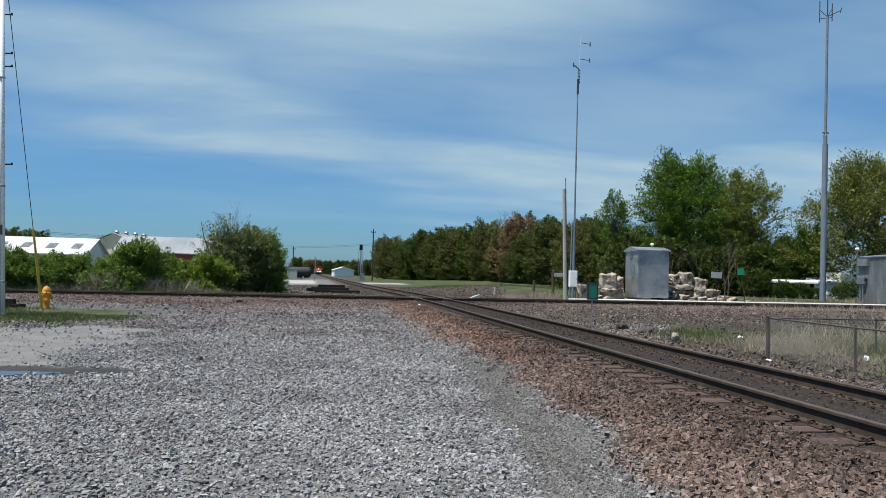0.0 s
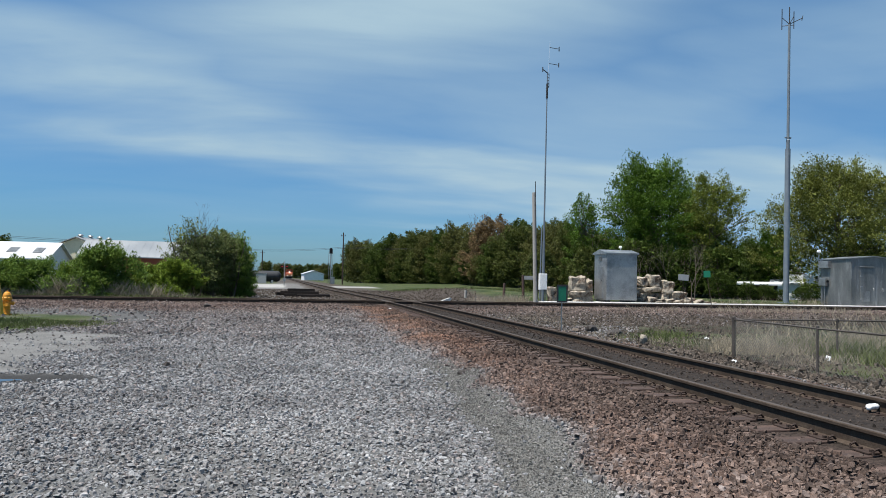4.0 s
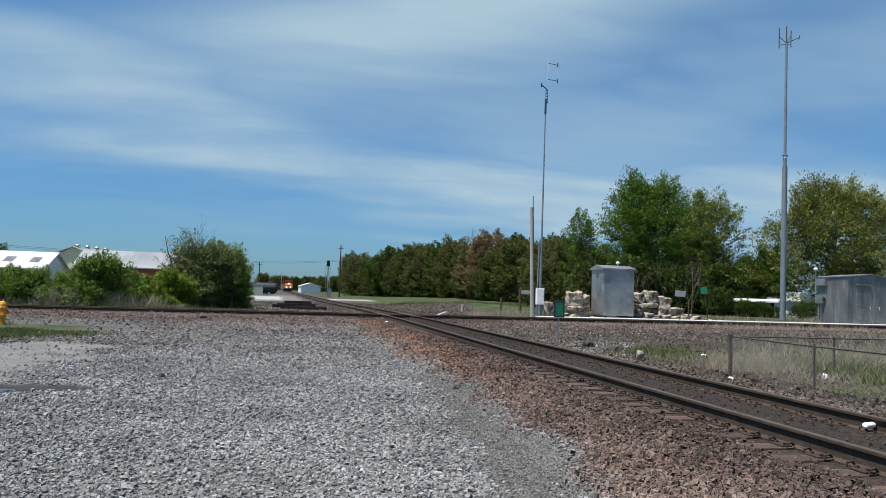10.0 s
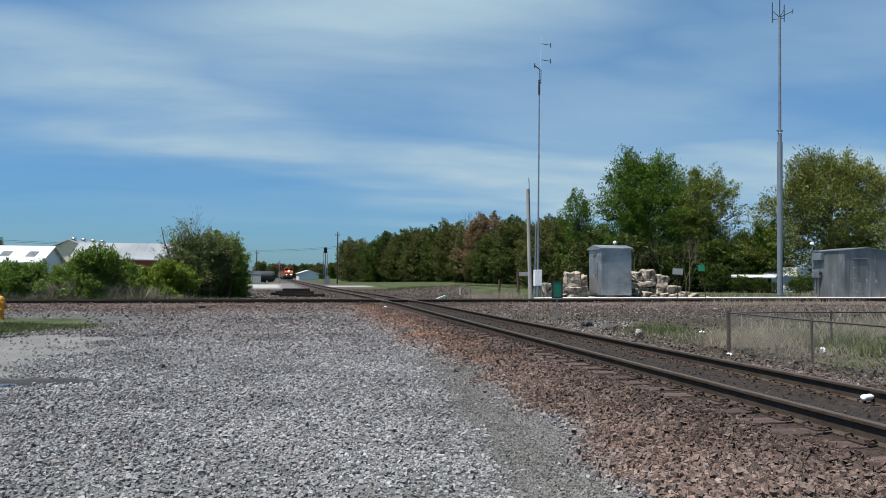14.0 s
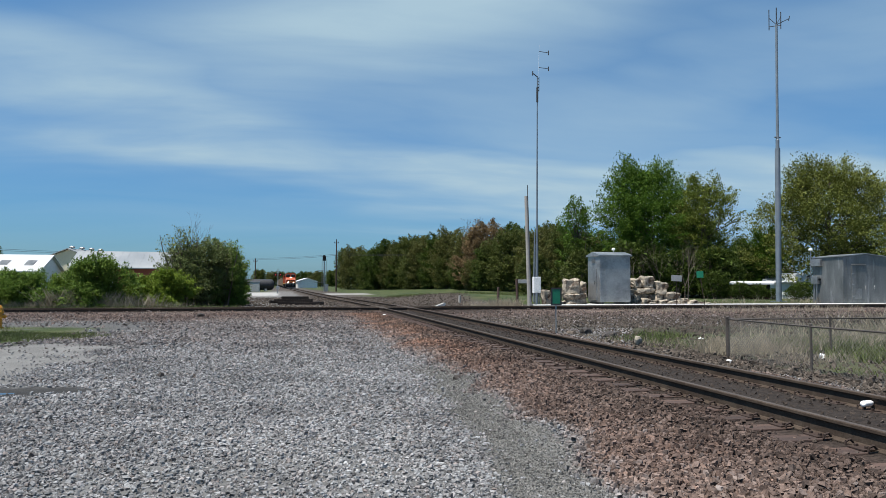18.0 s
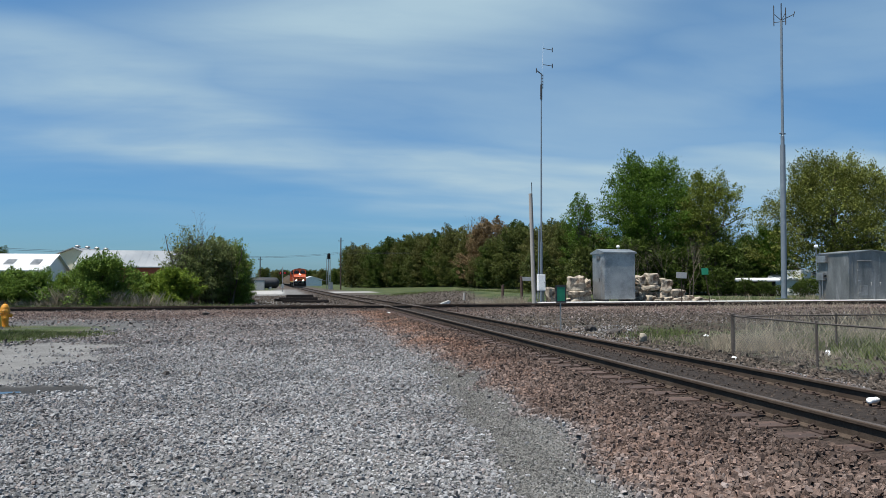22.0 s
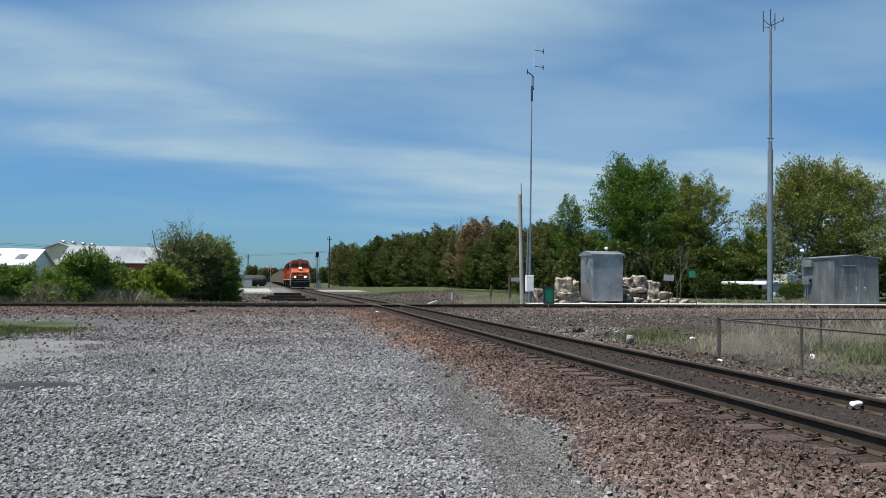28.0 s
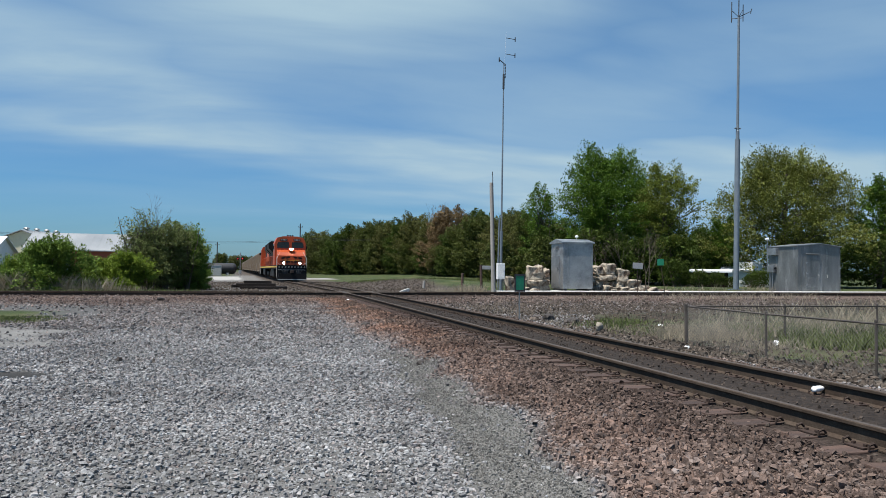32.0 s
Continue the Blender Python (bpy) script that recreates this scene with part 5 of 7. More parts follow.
equipment_shed(20.80, 44.98, 2.15, 1.92, 3.02, 0)
control_house(39.90, 45.5, 3.74, 3.0, 3.38)


def concrete_strip():
    x0, x1 = 14.9, 47.0
    n = 13
    root = thing("concrete_strip", pose(0, 0, 0), "long pale concrete slab strip beside the crossing track", "pavement", kind="structure")
    for k in range(n):
        a, b = x0 + (x1 - x0) * k / n, x0 + (x1 - x0) * (k + 1) / n
        bm = bmesh.new()
        box(bm, ((a + b) / 2, 43.1, 0.22), (b - a - 0.02, 1.7, 0.30), bevel=0.015)
        part("slab", bm, CONCRETE, root)


concrete_strip()


def steel_mast():
    x, y = 37.6, 50.3
    ob = thing("radio_mast", pose(x, y, float(ground_z(x, y)), 0, 0.8, 0) @ Matrix.Diagonal((1, 1, 0.992, 1)), "tall blue-grey tapered steel radio mast", "mast")
    bm = bmesh.new()
    lathe(bm, [(0.225, 0.0), (0.22, 0.3), (0.20, 12.3), (0.0, 12.3)], (0, 0, 0), 12)
    part("lower_tube", bm, STEEL_PAINT, ob, smooth=False)
    bm = bmesh.new()
    lathe(bm, [(0.14, 12.2), (0.14, 13.0), (0.11, 13.05), (0.09, 22.4), (0.0, 22.4)], (0, 0, 0), 10)
    part("upper_tube", bm, STEEL_PAINT, ob)
    bm = bmesh.new()
    box(bm, (0, 0, 13.2), (0.55, 0.12, 0.10), bevel=0.02)
    part("collar", bm, STEEL_PAINT, ob)
    bm = bmesh.new()
    box(bm, (0, 0, 0.04), (0.9, 0.9, 0.09), bevel=0.01)
    part("base_plate", bm, STEEL_PAINT, ob)
    for a, b, c in ((-0.45, 0.3, 1.7), (0.25, -0.2, 1.4)):
        bm = bmesh.new()
        rod(bm, (a, b, 22.0), (a, b, 22.0 + c), 0.035)
        rod(bm, (a, b, 22.3), (0, 0, 22.3), 0.03)
        rod(bm, (a, b, 23.0), (0, 0, 22.4), 0.025)
        part("antenna", bm, DARK_METAL, ob)
    bm = bmesh.new()
    rod(bm, (0, 0, 22.2), (0, 0, 23.8), 0.04)
    part("antenna", bm, DARK_METAL, ob)
    bm = bmesh.new()
    rod(bm, (0, 0, 22.4), (0.95, -0.3, 22.9), 0.03)
    rod(bm, (0.9, -0.28, 22.7), (0.98, -0.3, 23.1), 0.03)
    part("antenna_arm", bm, DARK_METAL, ob)


steel_mast()


def thin_mast():
    x, y = 16.3, 46.6
    ob = thing("antenna_mast", pose(x, y, float(ground_z(x, y)), 0, 0.45, 0) @ Matrix.Diagonal((1, 1, 1.0175, 1)), "thin grey antenna mast with dipole arms on top", "mast")
    bm = bmesh.new()
    lathe(bm, [(0.10, 0.0), (0.095, 4.0), (0.0, 4.0)], (0, 0, 0), 10)
    part("lower_tube", bm, STEEL_PAINT, ob)
    bm = bmesh.new()
    rod(bm, (0, 0, 3.8), (0, 0, 9.6), 0.065, 0.055)
    rod(bm, (0, 0, 9.6), (0, 0, 15.3), 0.05, 0.035)
    part("upper_tube", bm, STEEL_PAINT, ob)
    bm = bmesh.new()
    rod(bm, (-0.22, 0, 0.2), (-0.16, 0, 4.8), 0.05)
    part("conduit", bm, STEEL_PAINT, ob)
    bm = bmesh.new()
    rod(bm, (0, 0, 13.6), (0, 0, 14.6), 0.075)
    part("collar", bm, DARK_METAL, ob)
    bm = bmesh.new()
    rod(bm, (0.05, 0, 15.3), (-0.34, 0, 15.55), 0.035)
    rod(bm, (-0.34, 0, 15.4), (-0.34, 0, 15.7), 0.04)
    part("top_arm", bm, DARK_METAL, ob)
    for k in range(5):
        bm = bmesh.new()
        rod(bm, (0.0, 0, 14.4 + 0.2 * k), (0.12, 0, 14.42 + 0.2 * k), 0.02)
        rod(bm, (0.12, 0, 14.33 + 0.2 * k), (0.12, 0, 14.5 + 0.2 * k), 0.025)
        part("stub", bm, DARK_METAL, ob)
    for zz in (15.95, 17.05):
        bm = bmesh.new()
        rod(bm, (0.12, 0, zz + 0.03), (0.80, 0, zz - 0.02), 0.022)
        rod(bm, (0.80, 0, zz - 0.17), (0.80, 0, zz + 0.13), 0.035)
        part("dipole", bm, DARK_METAL, ob)
    bm = bmesh.new()
    rod(bm, (0.05, 0, 15.2), (0.14, 0, 17.5), 0.007)
    part("whip", bm, PALE_POLE, ob, "pale thin whip that carries the dipoles")


thin_mast()


def wooden_stub_pole():
    x, y = 14.75, 43.5
    ob = thing("utility_pole", pose(x, y, float(ground_z(x, y)), 0, -1.6, 0), "weathered grey wooden pole leaning by the track", "pole")
    bm = bmesh.new()
    lathe(bm, [(0.145, -0.2), (0.14, 1.0), (0.12, 7.0), (0.0, 7.02)], (0, 0, 0), 12)
    part("pole", bm, WOOD_POLE, ob, smooth=False)
    bm = bmesh.new()
    rod(bm, (0.06, -0.1, 6.7), (0.06, -0.1, 7.7), 0.025)
    part("pipe", bm, DARK_METAL, ob)
    bm = bmesh.new()
    rod(bm, (0.1, -0.13, 0.3), (0.05, -0.11, 6.4), 0.018)
    part("ground_wire", bm, DARK_METAL, ob)


wooden_stub_pole()


def meter_cabinet():
    x, y = 15.6, 44.6
    ob = thing("meter_cabinet", pose(x, y, float(ground_z(x, y))), "white metal cabinet on two short posts", "cabinet")
    bm = bmesh.new()
    box(bm, (0, 0, 1.35), (0.5, 0.28, 1.05), bevel=0.02)
    body = part("body", bm, WHITE_PAINT, ob)
    bm = bmesh.new()
    box(bm, (0.0, -0.15, 1.35), (0.44, 0.02, 0.96), bevel=0.006)
    part("door", bm, WHITE_PAINT, body)
    bm = bmesh.new()
    box(bm, (0.17, -0.17, 1.35), (0.03, 0.03, 0.1), bevel=0.005)
    part("latch", bm, GALV, body)
    for s in (-0.17, 0.17):
        bm = bmesh.new()
        rod(bm, (s, 0, 0), (s, 0, 0.9), 0.04)
        part("post", bm, GALV_DARK, ob)


meter_cabinet()


def rock(x, y, z, s, seed, turn=0, group="quarry blocks round the shed"):
    """A rough quarry block: a subdivided, cracked and rounded box."""
    r = random.Random(seed)
    bm = bmesh.new()
    box(bm, (0, 0, 0), (1, 1, 1))
    bmesh.ops.bevel(bm, geom=bm.edges[:], offset=0.09, segments=1, affect="EDGES")
    bmesh.ops.subdivide_edges(bm, edges=bm.edges[:], cuts=3, use_grid_fill=True)
    o = Vector((r.uniform(0, 50), r.uniform(0, 50), r.uniform(0, 50)))
    for v in bm.verts:
        p = v.co.copy()
        v.co += p.normalized() * (0.22 * noise.noise(p * 1.6 + o) + 0.09 * noise.noise(p * 4.5 + o) + 0.04 * noise.noise(p * 11 + o))
        v.co.x *= s[0] * 0.87
        v.co.y *= s[1] * 0.90
        v.co.z *= s[2] * 0.96
    ob = part("boulder", bm, ROCK)
    ob.matrix_basis = pose(x, y, z + s[2] / 2, r.uniform(-4, 4), r.uniform(-9, 9), turn + r.uniform(-24, 24))
    return tagged(ob, "rough tan quarried limestone block piled by the shed", "boulder", group)


def rock_pile():
    y = 46.0
    blocks = [(18.48, y, 1.00, (1.12, 0.95, 1.02)), (19.26, y + 0.3, 0.72, (0.80, 0.8, 1.06)), (18.75, y, 0.20, (1.65, 1.1, 0.80)), (16.92, y + 0.5, 0.22, (0.55, 0.6, 1.05)),
              (23.12, y, 1.46, (0.74, 0.8, 0.60)), (24.02, y, 1.36, (0.92, 0.85, 0.86)), (23.85, y + 0.1, 1.02, (2.30, 1.1, 0.38)), (24.99, y - 0.1, 0.92, (1.0, 0.85, 0.92)), (22.55, y, 0.2, (0.9, 0.9, 0.84)),
              (23.25, y + 0.1, 0.2, (0.95, 0.9, 0.84)), (24.05, y + 0.1, 0.2, (0.85, 0.8, 0.80)), (24.85, y, 0.2, (0.95, 0.8, 0.74)), (25.76, y - 0.2, 0.22, (1.30, 0.9, 0.84)), (26.75, y - 0.1, 0.2, (0.9, 0.7, 0.48)),
              (22.9, y - 0.7, 0.2, (0.7, 0.5, 0.42)), (23.6, y - 0.75, 0.2, (0.62, 0.45, 0.50)), (24.25, y - 0.7, 0.2, (0.7, 0.5, 0.36)), (24.9, y - 0.8, 0.2, (0.8, 0.5, 0.40)), (25.5, y - 0.9, 0.2, (0.6, 0.5, 0.34)),
              (26.2, y - 0.9, 0.2, (0.7, 0.5, 0.34)), (27.3, y - 0.4, 0.2, (0.7, 0.5, 0.36)), (27.9, y - 0.3, 0.2, (0.6, 0.4, 0.26)), (26.9, y - 0.8, 0.2, (0.5, 0.4, 0.24)), (17.7, y - 0.6, 0.2, (0.5, 0.4, 0.32)), (18.3, y - 0.8, 0.2, (0.6, 0.4, 0.26)),
              (28.4, y - 0.5, 0.2, (0.4, 0.3, 0.20)), (25.2, y - 1.2, 0.2, (0.4, 0.3, 0.26)), (23.9, y - 1.15, 0.2, (0.42, 0.3, 0.26))]
    for k, (x, yy, z, size) in enumerate(blocks):
        rock(x, yy, z, size, 60 + k)


rock_pile()


def post_sign(name, label, x, y, w, h, top, material, lean=0.0, tilt=0.0, back=None, board="board", face=0):
    z = float(ground_z(x, y))
    ob = thing(name, pose(x, y, z, 0, lean, face), label, "sign")
    bm = bmesh.new()
    box(bm, (0, 0.03, (top - h * 0.4) / 2 - 0.05), (0.034, 0.03, top - h * 0.4 + 0.1), bevel=0.006)
    part("post", bm, back or GALV, ob)
    bm = bmesh.new()
    box(bm, (0, 0, top - h / 2), (w, 0.012, h), bevel=0.004, ry=tilt)
    part(board, bm, material, ob)
    return ob


g = post_sign("marker_sign", "dark green rectangular marker board on a thin post", 7.86, 20.7, 0.32, 0.52, 1.42, GREEN_SIGN)
bm = bmesh.new()
for c, s in (((0, -0.009, 1.40), (0.34, 0.008, 0.05)), ((0, -0.009, 0.92), (0.34, 0.008, 0.05)), ((-0.148, -0.009, 1.16), (0.044, 0.008, 0.43)), ((0.148, -0.009, 1.16), (0.044, 0.008, 0.43))):
    box(bm, c, s)
part("border", bm, DARK_METAL, g, "black border")
post_sign("street_sign", "small faded white board on a rusty post", 24.0, 41.9, 0.72, 0.38, 2.05, FADED, 0, 3, IRON)
post_sign("marker_sign", "small green square board on a leaning post", 22.55, 36.3, 0.36, 0.36, 2.25, GREEN_SIGN, -8, 6, IRON, face=-25)


def chain_fence():
    """A low chain-link yard fence with a corner post; two runs."""
    corner = Vector((9.64, 14.66))
    runs = [(corner, Vector((22.3, 13.9))), (corner, Vector((9.4, 11.7))), (Vector((9.4, 11.7)), Vector((9.4, 4.2)))]
    root = thing("chain_link_fence", pose(0, 0, 0), "low rusty chain-link fence with pipe rails round a yard", "fence")
    H = 0.86
    done = set()
    for a, b in runs:
        d = b - a
        n = max(1, round(d.length / 2.52))
        for k in range(n + 1):
            p = a + d * k / n
            key = (round(p.x, 1), round(p.y, 1))
            if key in done:
                continue
            done.add(key)
            z = float(ground_z(p.x, p.y))
            bm = bmesh.new()
            big = 0.042 if p == corner else 0.024
            rod(bm, (p.x, p.y, z - 0.1), (p.x, p.y, z + H + 0.03), big, seg=10)
            lathe(bm, [(big * 1.15, 0), (big * 1.1, 0.03), (0.0, 0.05)], (p.x, p.y, z + H + 0.02), 10)
            part("post", bm, FENCE, root)
        za, zb = float(ground_z(a.x, a.y)), float(ground_z(b.x, b.y))
        bm = bmesh.new()
        rod(bm, (a.x, a.y, za + H), (b.x, b.y, zb + H), 0.017)
        part("top_rail", bm, FENCE, root)
        # the woven wire: two crossing families of thin strands
        bm = bmesh.new()
        step, L = 0.085, d.length
        u = d / L
        for k in range(int((L + H) / step)):
            for s in (1, -1):
                s0 = k * step - H if s > 0 else k * step
                lo, hi = 0.0, H
                t0, t1 = s0, s0 + s * H
                c0, c1 = max(0, min(L, t0)), max(0, min(L, t1))
                z0 = lo + (c0 - t0) * s
                z1 = hi - (t1 - c1) * s
                if abs(c1 - c0) < 0.02:
                    continue
                p, q = a + u * c0, a + u * c1
                g0, g1 = za + (zb - za) * c0 / L, za + (zb - za) * c1 / L
                rod(bm, (p.x, p.y, g0 + z0 + 0.02), (q.x, q.y, g1 + z1), 0.0021, seg=3, caps=False)
        part("wire_mesh", bm, MESH, root)


chain_fence()


# ---- left foreground ----
def hydrant():
    x, y = -9.75, 27.4
    ob = thing("fire_hydrant", pose(x, y, float(ground_z(x, y)), 0, 0, 20), "yellow-orange cast iron fire hydrant, worn paint, in grass", "hydrant")
    bm = bmesh.new()
    lathe(bm, [(0.17, 0), (0.17, 0.04), (0.12, 0.05), (0.115, 0.48), (0.16, 0.5), (0.16, 0.55), (0.13, 0.57)], (0, 0, 0), 20)
    part("barrel", bm, YELLOW, ob, smooth=False)
    bm = bmesh.new()
    lathe(bm, [(0.165, 0.55), (0.165, 0.58), (0.14, 0.6), (0.13, 0.68), (0.09, 0.76), (0.04, 0.79), (0.0, 0.79)], (0, 0, 0), 20)
    part("bonnet", bm, YELLOW, ob)
    bm = bmesh.new()
    lathe(bm, [(0.03, 0.78), (0.03, 0.84), (0.0, 0.84)], (0, 0, 0), 5)
    part("operating_nut", bm, YELLOW, ob)
    for ax, c, r, s in (("X", (0.1, 0, 0.40), 0.07, 1), ("X", (-0.1, 0, 0.40), 0.07, -1), ("Y", (0, -0.1, 0.30), 0.10, -1)):
        bm = bmesh.new()
        lathe(bm, [(r * 0.8, 0), (r * 0.8, s * 0.06), (r, s * 0.065), (r, s * 0.11), (r * 0.35, s * 0.12), (r * 0.3, s * 0.15), (0, s * 0.15)], c, 14, ax)
        part("nozzle_cap", bm, YELLOW, ob)
    for k in range(8):
        a = k * math.pi / 4
        bm = bmesh.new()
        lathe(bm, [(0.014, 0.555), (0.014, 0.6), (0, 0.6)], (0.152 * math.cos(a), 0.152 * math.sin(a), 0), 6)
        part("bolt", bm, IRON, ob)


hydrant()


def steel_pole():
    x, y = -9.76, 23.75
    z = float(ground_z(x, y))
    ob = thing("utility_pole", pose(x, y, z, 0, -2.4, 0), "tall weathered wooden utility pole with a pale conduit", "pole")
    bm = bmesh.new()
    lathe(bm, [(0.15, -0.2), (0.145, 2.0), (0.11, 13.0), (0.0, 13.0)], (0, 0, 0), 14)
    part("pole", bm, WOOD_POLE, ob, smooth=True)
    bm = bmesh.new()
    rod(bm, (0.165, -0.13, -0.1), (0.14, -0.12, 12.5), 0.062, seg=14)
    conduit = part("conduit", bm, PALE_POLE, ob, "pale grey plastic cable conduit", smooth=True)
    for zz in (1.0, 3.9, 7.2, 10.4):
        bm = bmesh.new()
        lathe(bm, [(0.075, zz), (0.088, zz + 0.005), (0.088, zz + 0.05), (0.075, zz + 0.055)], (0.142, -0.127, 0), 12)
        part("clamp", bm, GALV, conduit)
    for k, zz in enumerate((4.6, 7.6, 8.0, 9.2)):
        bm = bmesh.new()
        rod(bm, (0.1, -0.05, zz), (0.38, -0.05, zz), 0.022)
        rod(bm, (0.38, -0.05, zz - 0.02), (0.38, -0.05, zz + 0.05), 0.03)
        part("step_bolt", bm, DARK_METAL, ob)
    bm = bmesh.new()
    box(bm, (0.15, -0.203, 2.6), (0.05, 0.012, 0.3), bevel=0.003)
    part("tag", bm, IRON, ob, "small rust-brown tag")
    # its guy wire and yellow guard
    a, b = Vector((-9.73, 27.0, float(ground_z(-9.73, 27.0)))), Vector((-10.27, 23.75, z + 12.3))
    gw = thing("guy_wire", pose(0, 0, 0), "steel guy wire with a yellow plastic guard", "wire")
    bm = bmesh.new()
    rod(bm, a, b, 0.012, seg=6)
    part("wire", bm, DARK_METAL, gw)
    bm = bmesh.new()
    rod(bm, a, a.lerp(b, 0.225), 0.05, 0.035, seg=10)
    part("guard", bm, GUARD, gw, "yellow plastic guard")


steel_pole()


def puddle():
    bm = bmesh.new()
    n = 36
    ring = []
    for k in range(n):
        a = 2 * math.pi * k / n
        q = 0.86 + 0.16 * math.sin(3 * a + 1) + 0.1 * math.sin(7 * a)
        ring.append(bm.verts.new((PUDDLE[0] + PUDDLE[2] * q * math.cos(a), PUDDLE[1] + PUDDLE[3] * q * math.sin(a), 0)))
    bm.faces.new(ring)
    m = bpy.data.materials.new("still_water")
    m.use_nodes = True
    bs = m.node_tree.nodes["Principled BSDF"]
    bs.inputs["Base Color"].default_value = (0.05, 0.048, 0.045, 1)
    bs.inputs["Roughness"].default_value = 0.04
    ob = part("puddle", bm, m)
    ob.location.z = float(ground_z(PUDDLE[0], PUDDLE[1])) + 0.018
    return tagged(ob, "shallow rain puddle in a hollow of the gravel", "puddle", kind="structure")


puddle()


OLD_TIE = surface("blackened_old_timber", (0.012, 0.010, 0.009), (0.035, 0.027, 0.023), 2.0, (0.75, 0.95), 0, 0.5, 25, spec=0.2, stretch=(0.4, 3, 3))


def timber_pile(x, y, turn, beams, label):
    """A stack of old crossties; beams of (x, y, z, length, turn)."""
    root = thing("timber_stack", pose(x, y, float(ground_z(x, y)), 0, 0, turn), label, "timber")
    for a, b, c, L, t in beams:
        bm = bmesh.new()
        box(bm, (a, b, c + 0.1), (L, 0.24, 0.2), rz=t, bevel=0.012)
        part("beam", bm, OLD_TIE, root)


timber_pile(0.5, 52.8, -3, [(0.1, -0.3, 0.02, 2.9, 2), (0.35, 0.0, 0.02, 3.0, -1), (0.1, 0.3, 0.02, 2.9, 3), (-0.25, -0.2, 0.21, 2.7, -3), (-0.3, 0.12, 0.21, 2.6, 2), (-0.15, 0.0, 0.40, 1.9, 1), (0.75, -0.5, 0.0, 2.3, 4), (-1.5, 0.0, 0.12, 0.9, 24)],
            "stack of old dark creosoted crossties beyond the crossing")
timber_pile(-12.05, 28.0, 4, [(0, -0.15, -0.08, 2.4, 0), (0.1, 0.15, -0.08, 2.4, 3), (-0.1, 0, 0.10, 2.3, -4)], "few dark crossties lying behind the hydrant")


def loose_rock(x, y, s, seed, label, material=None, turn=0):
    r = random.Random(seed)
    bm = bmesh.new()
    bmesh.ops.create_icosphere(bm, subdivisions=2, radius=0.5)
    o = Vector((seed * 3.1, 0, 0))
    for v in bm.verts:
        v.co *= 1 + 0.35 * noise.noise(v.co * 2.2 + o) + 0.12 * noise.noise(v.co * 6 + o)
        v.co.x *= s[0]
        v.co.y *= s[1]
        v.co.z = max(v.co.z, -0.3) * s[2]
    ob = part("stone", bm, material or ROCK)
    ob.matrix_basis = pose(x, y, float(ground_z(x, y)) + 0.25 * s[2], 0, r.uniform(-6, 6), turn + r.uniform(0, 90))
    return tagged(ob, label, "stone")


for k, (x, y, s) in enumerate([(-3.9, 34.0, (0.42, 0.3, 0.25)), (3.05, 20.0, (0.32, 0.2, 0.14)), (2.75, 11.9, (0.14, 0.11, 0.1)), (-2.9, 21.5, (0.26, 0.2, 0.14)), (-2.5, 17.2, (0.3, 0.16, 0.06)), (0.9, 33.5, (0.2, 0.2, 0.12)), (2.2, 27.0, (0.16, 0.14, 0.1))]):
    loose_rock(x, y, s, 80 + k, "dark clod of stone lying on the gravel", DARK_STONE)
loose_rock(9.0, 17.7, (0.34, 0.14, 0.34), 91, "pale upright slab of stone by the rail", turn=20)
loose_rock(9.45, 20.5, (0.75, 0.45, 0.24), 92, "flat dark stone slab lying by the rail", DARK_STONE)
loose_rock(9.2, 21.6, (0.55, 0.4, 0.3), 93, "rough dark stone on the gravel", DARK_STONE)
loose_rock(8.6, 21.4, (0.3, 0.25, 0.2), 94, "rough grey stone on the gravel", STONE_TAN)


def litter(x, y, z, s, seed, label):
    r = random.Random(seed)
    bm = bmesh.new()
    bmesh.ops.create_icosphere(bm, subdivisions=2, radius=0.5)
    for v in bm.verts:
        v.co *= 1 + 0.6 * noise.noise(v.co * 3.1 + Vector((seed, 0, 0)))
        v.co.x, v.co.y, v.co.z = v.co.x * s[0], v.co.y * s[1], max(v.co.z, -0.25) * s[2]
    ob = part("litter", bm, LITTER)
    ob.matrix_basis = pose(x, y, z + 0.2 * s[2], 0, 0, r.uniform(0, 180))
    tagged(ob, label, "litter")


def bottle(x, y, z, turn):
    bm = bmesh.new()
    lathe(bm, [(0.0, 0), (0.033, 0.004), (0.035, 0.02), (0.034, 0.13), (0.03, 0.15), (0.013, 0.19), (0.013, 0.21), (0.0, 0.21)], (0, 0, 0), 14, "X")
    ob = part("bottle", bm, LITTER, smooth=True)
    ob.matrix_basis = pose(x, y, z + 0.035, 0, 0, turn)
    tagged(ob, "crumpled white plastic bottle between the rails", "bottle")


bottle(6.20, 6.93, float(ground_z(6.20, 6.93)) + 0.035, 15)
litter(11.6, 14.1, float(ground_z(11.6, 14.1)), (0.16, 0.12, 0.16), 3, "crumpled white paper litter by the fence")
litter(11.9, 13.9, float(ground_z(11.9, 13.9)), (0.22, 0.1, 0.06), 4, "flattened pale plastic litter by the fence")
litter(8.9, 13.5, float(ground_z(8.9, 13.5)), (0.13, 0.1, 0.12), 5, "white litter at the corner post")
litter(4.2, 33.0, float(ground_z(4.2, 33.0)), (0.2, 0.12, 0.1), 6, "white scrap of paper by the crossing")
litter(11.8, 19.3, float(ground_z(11.8, 19.3)), (0.2, 0.15, 0.1), 7, "white scrap of paper in the grass")


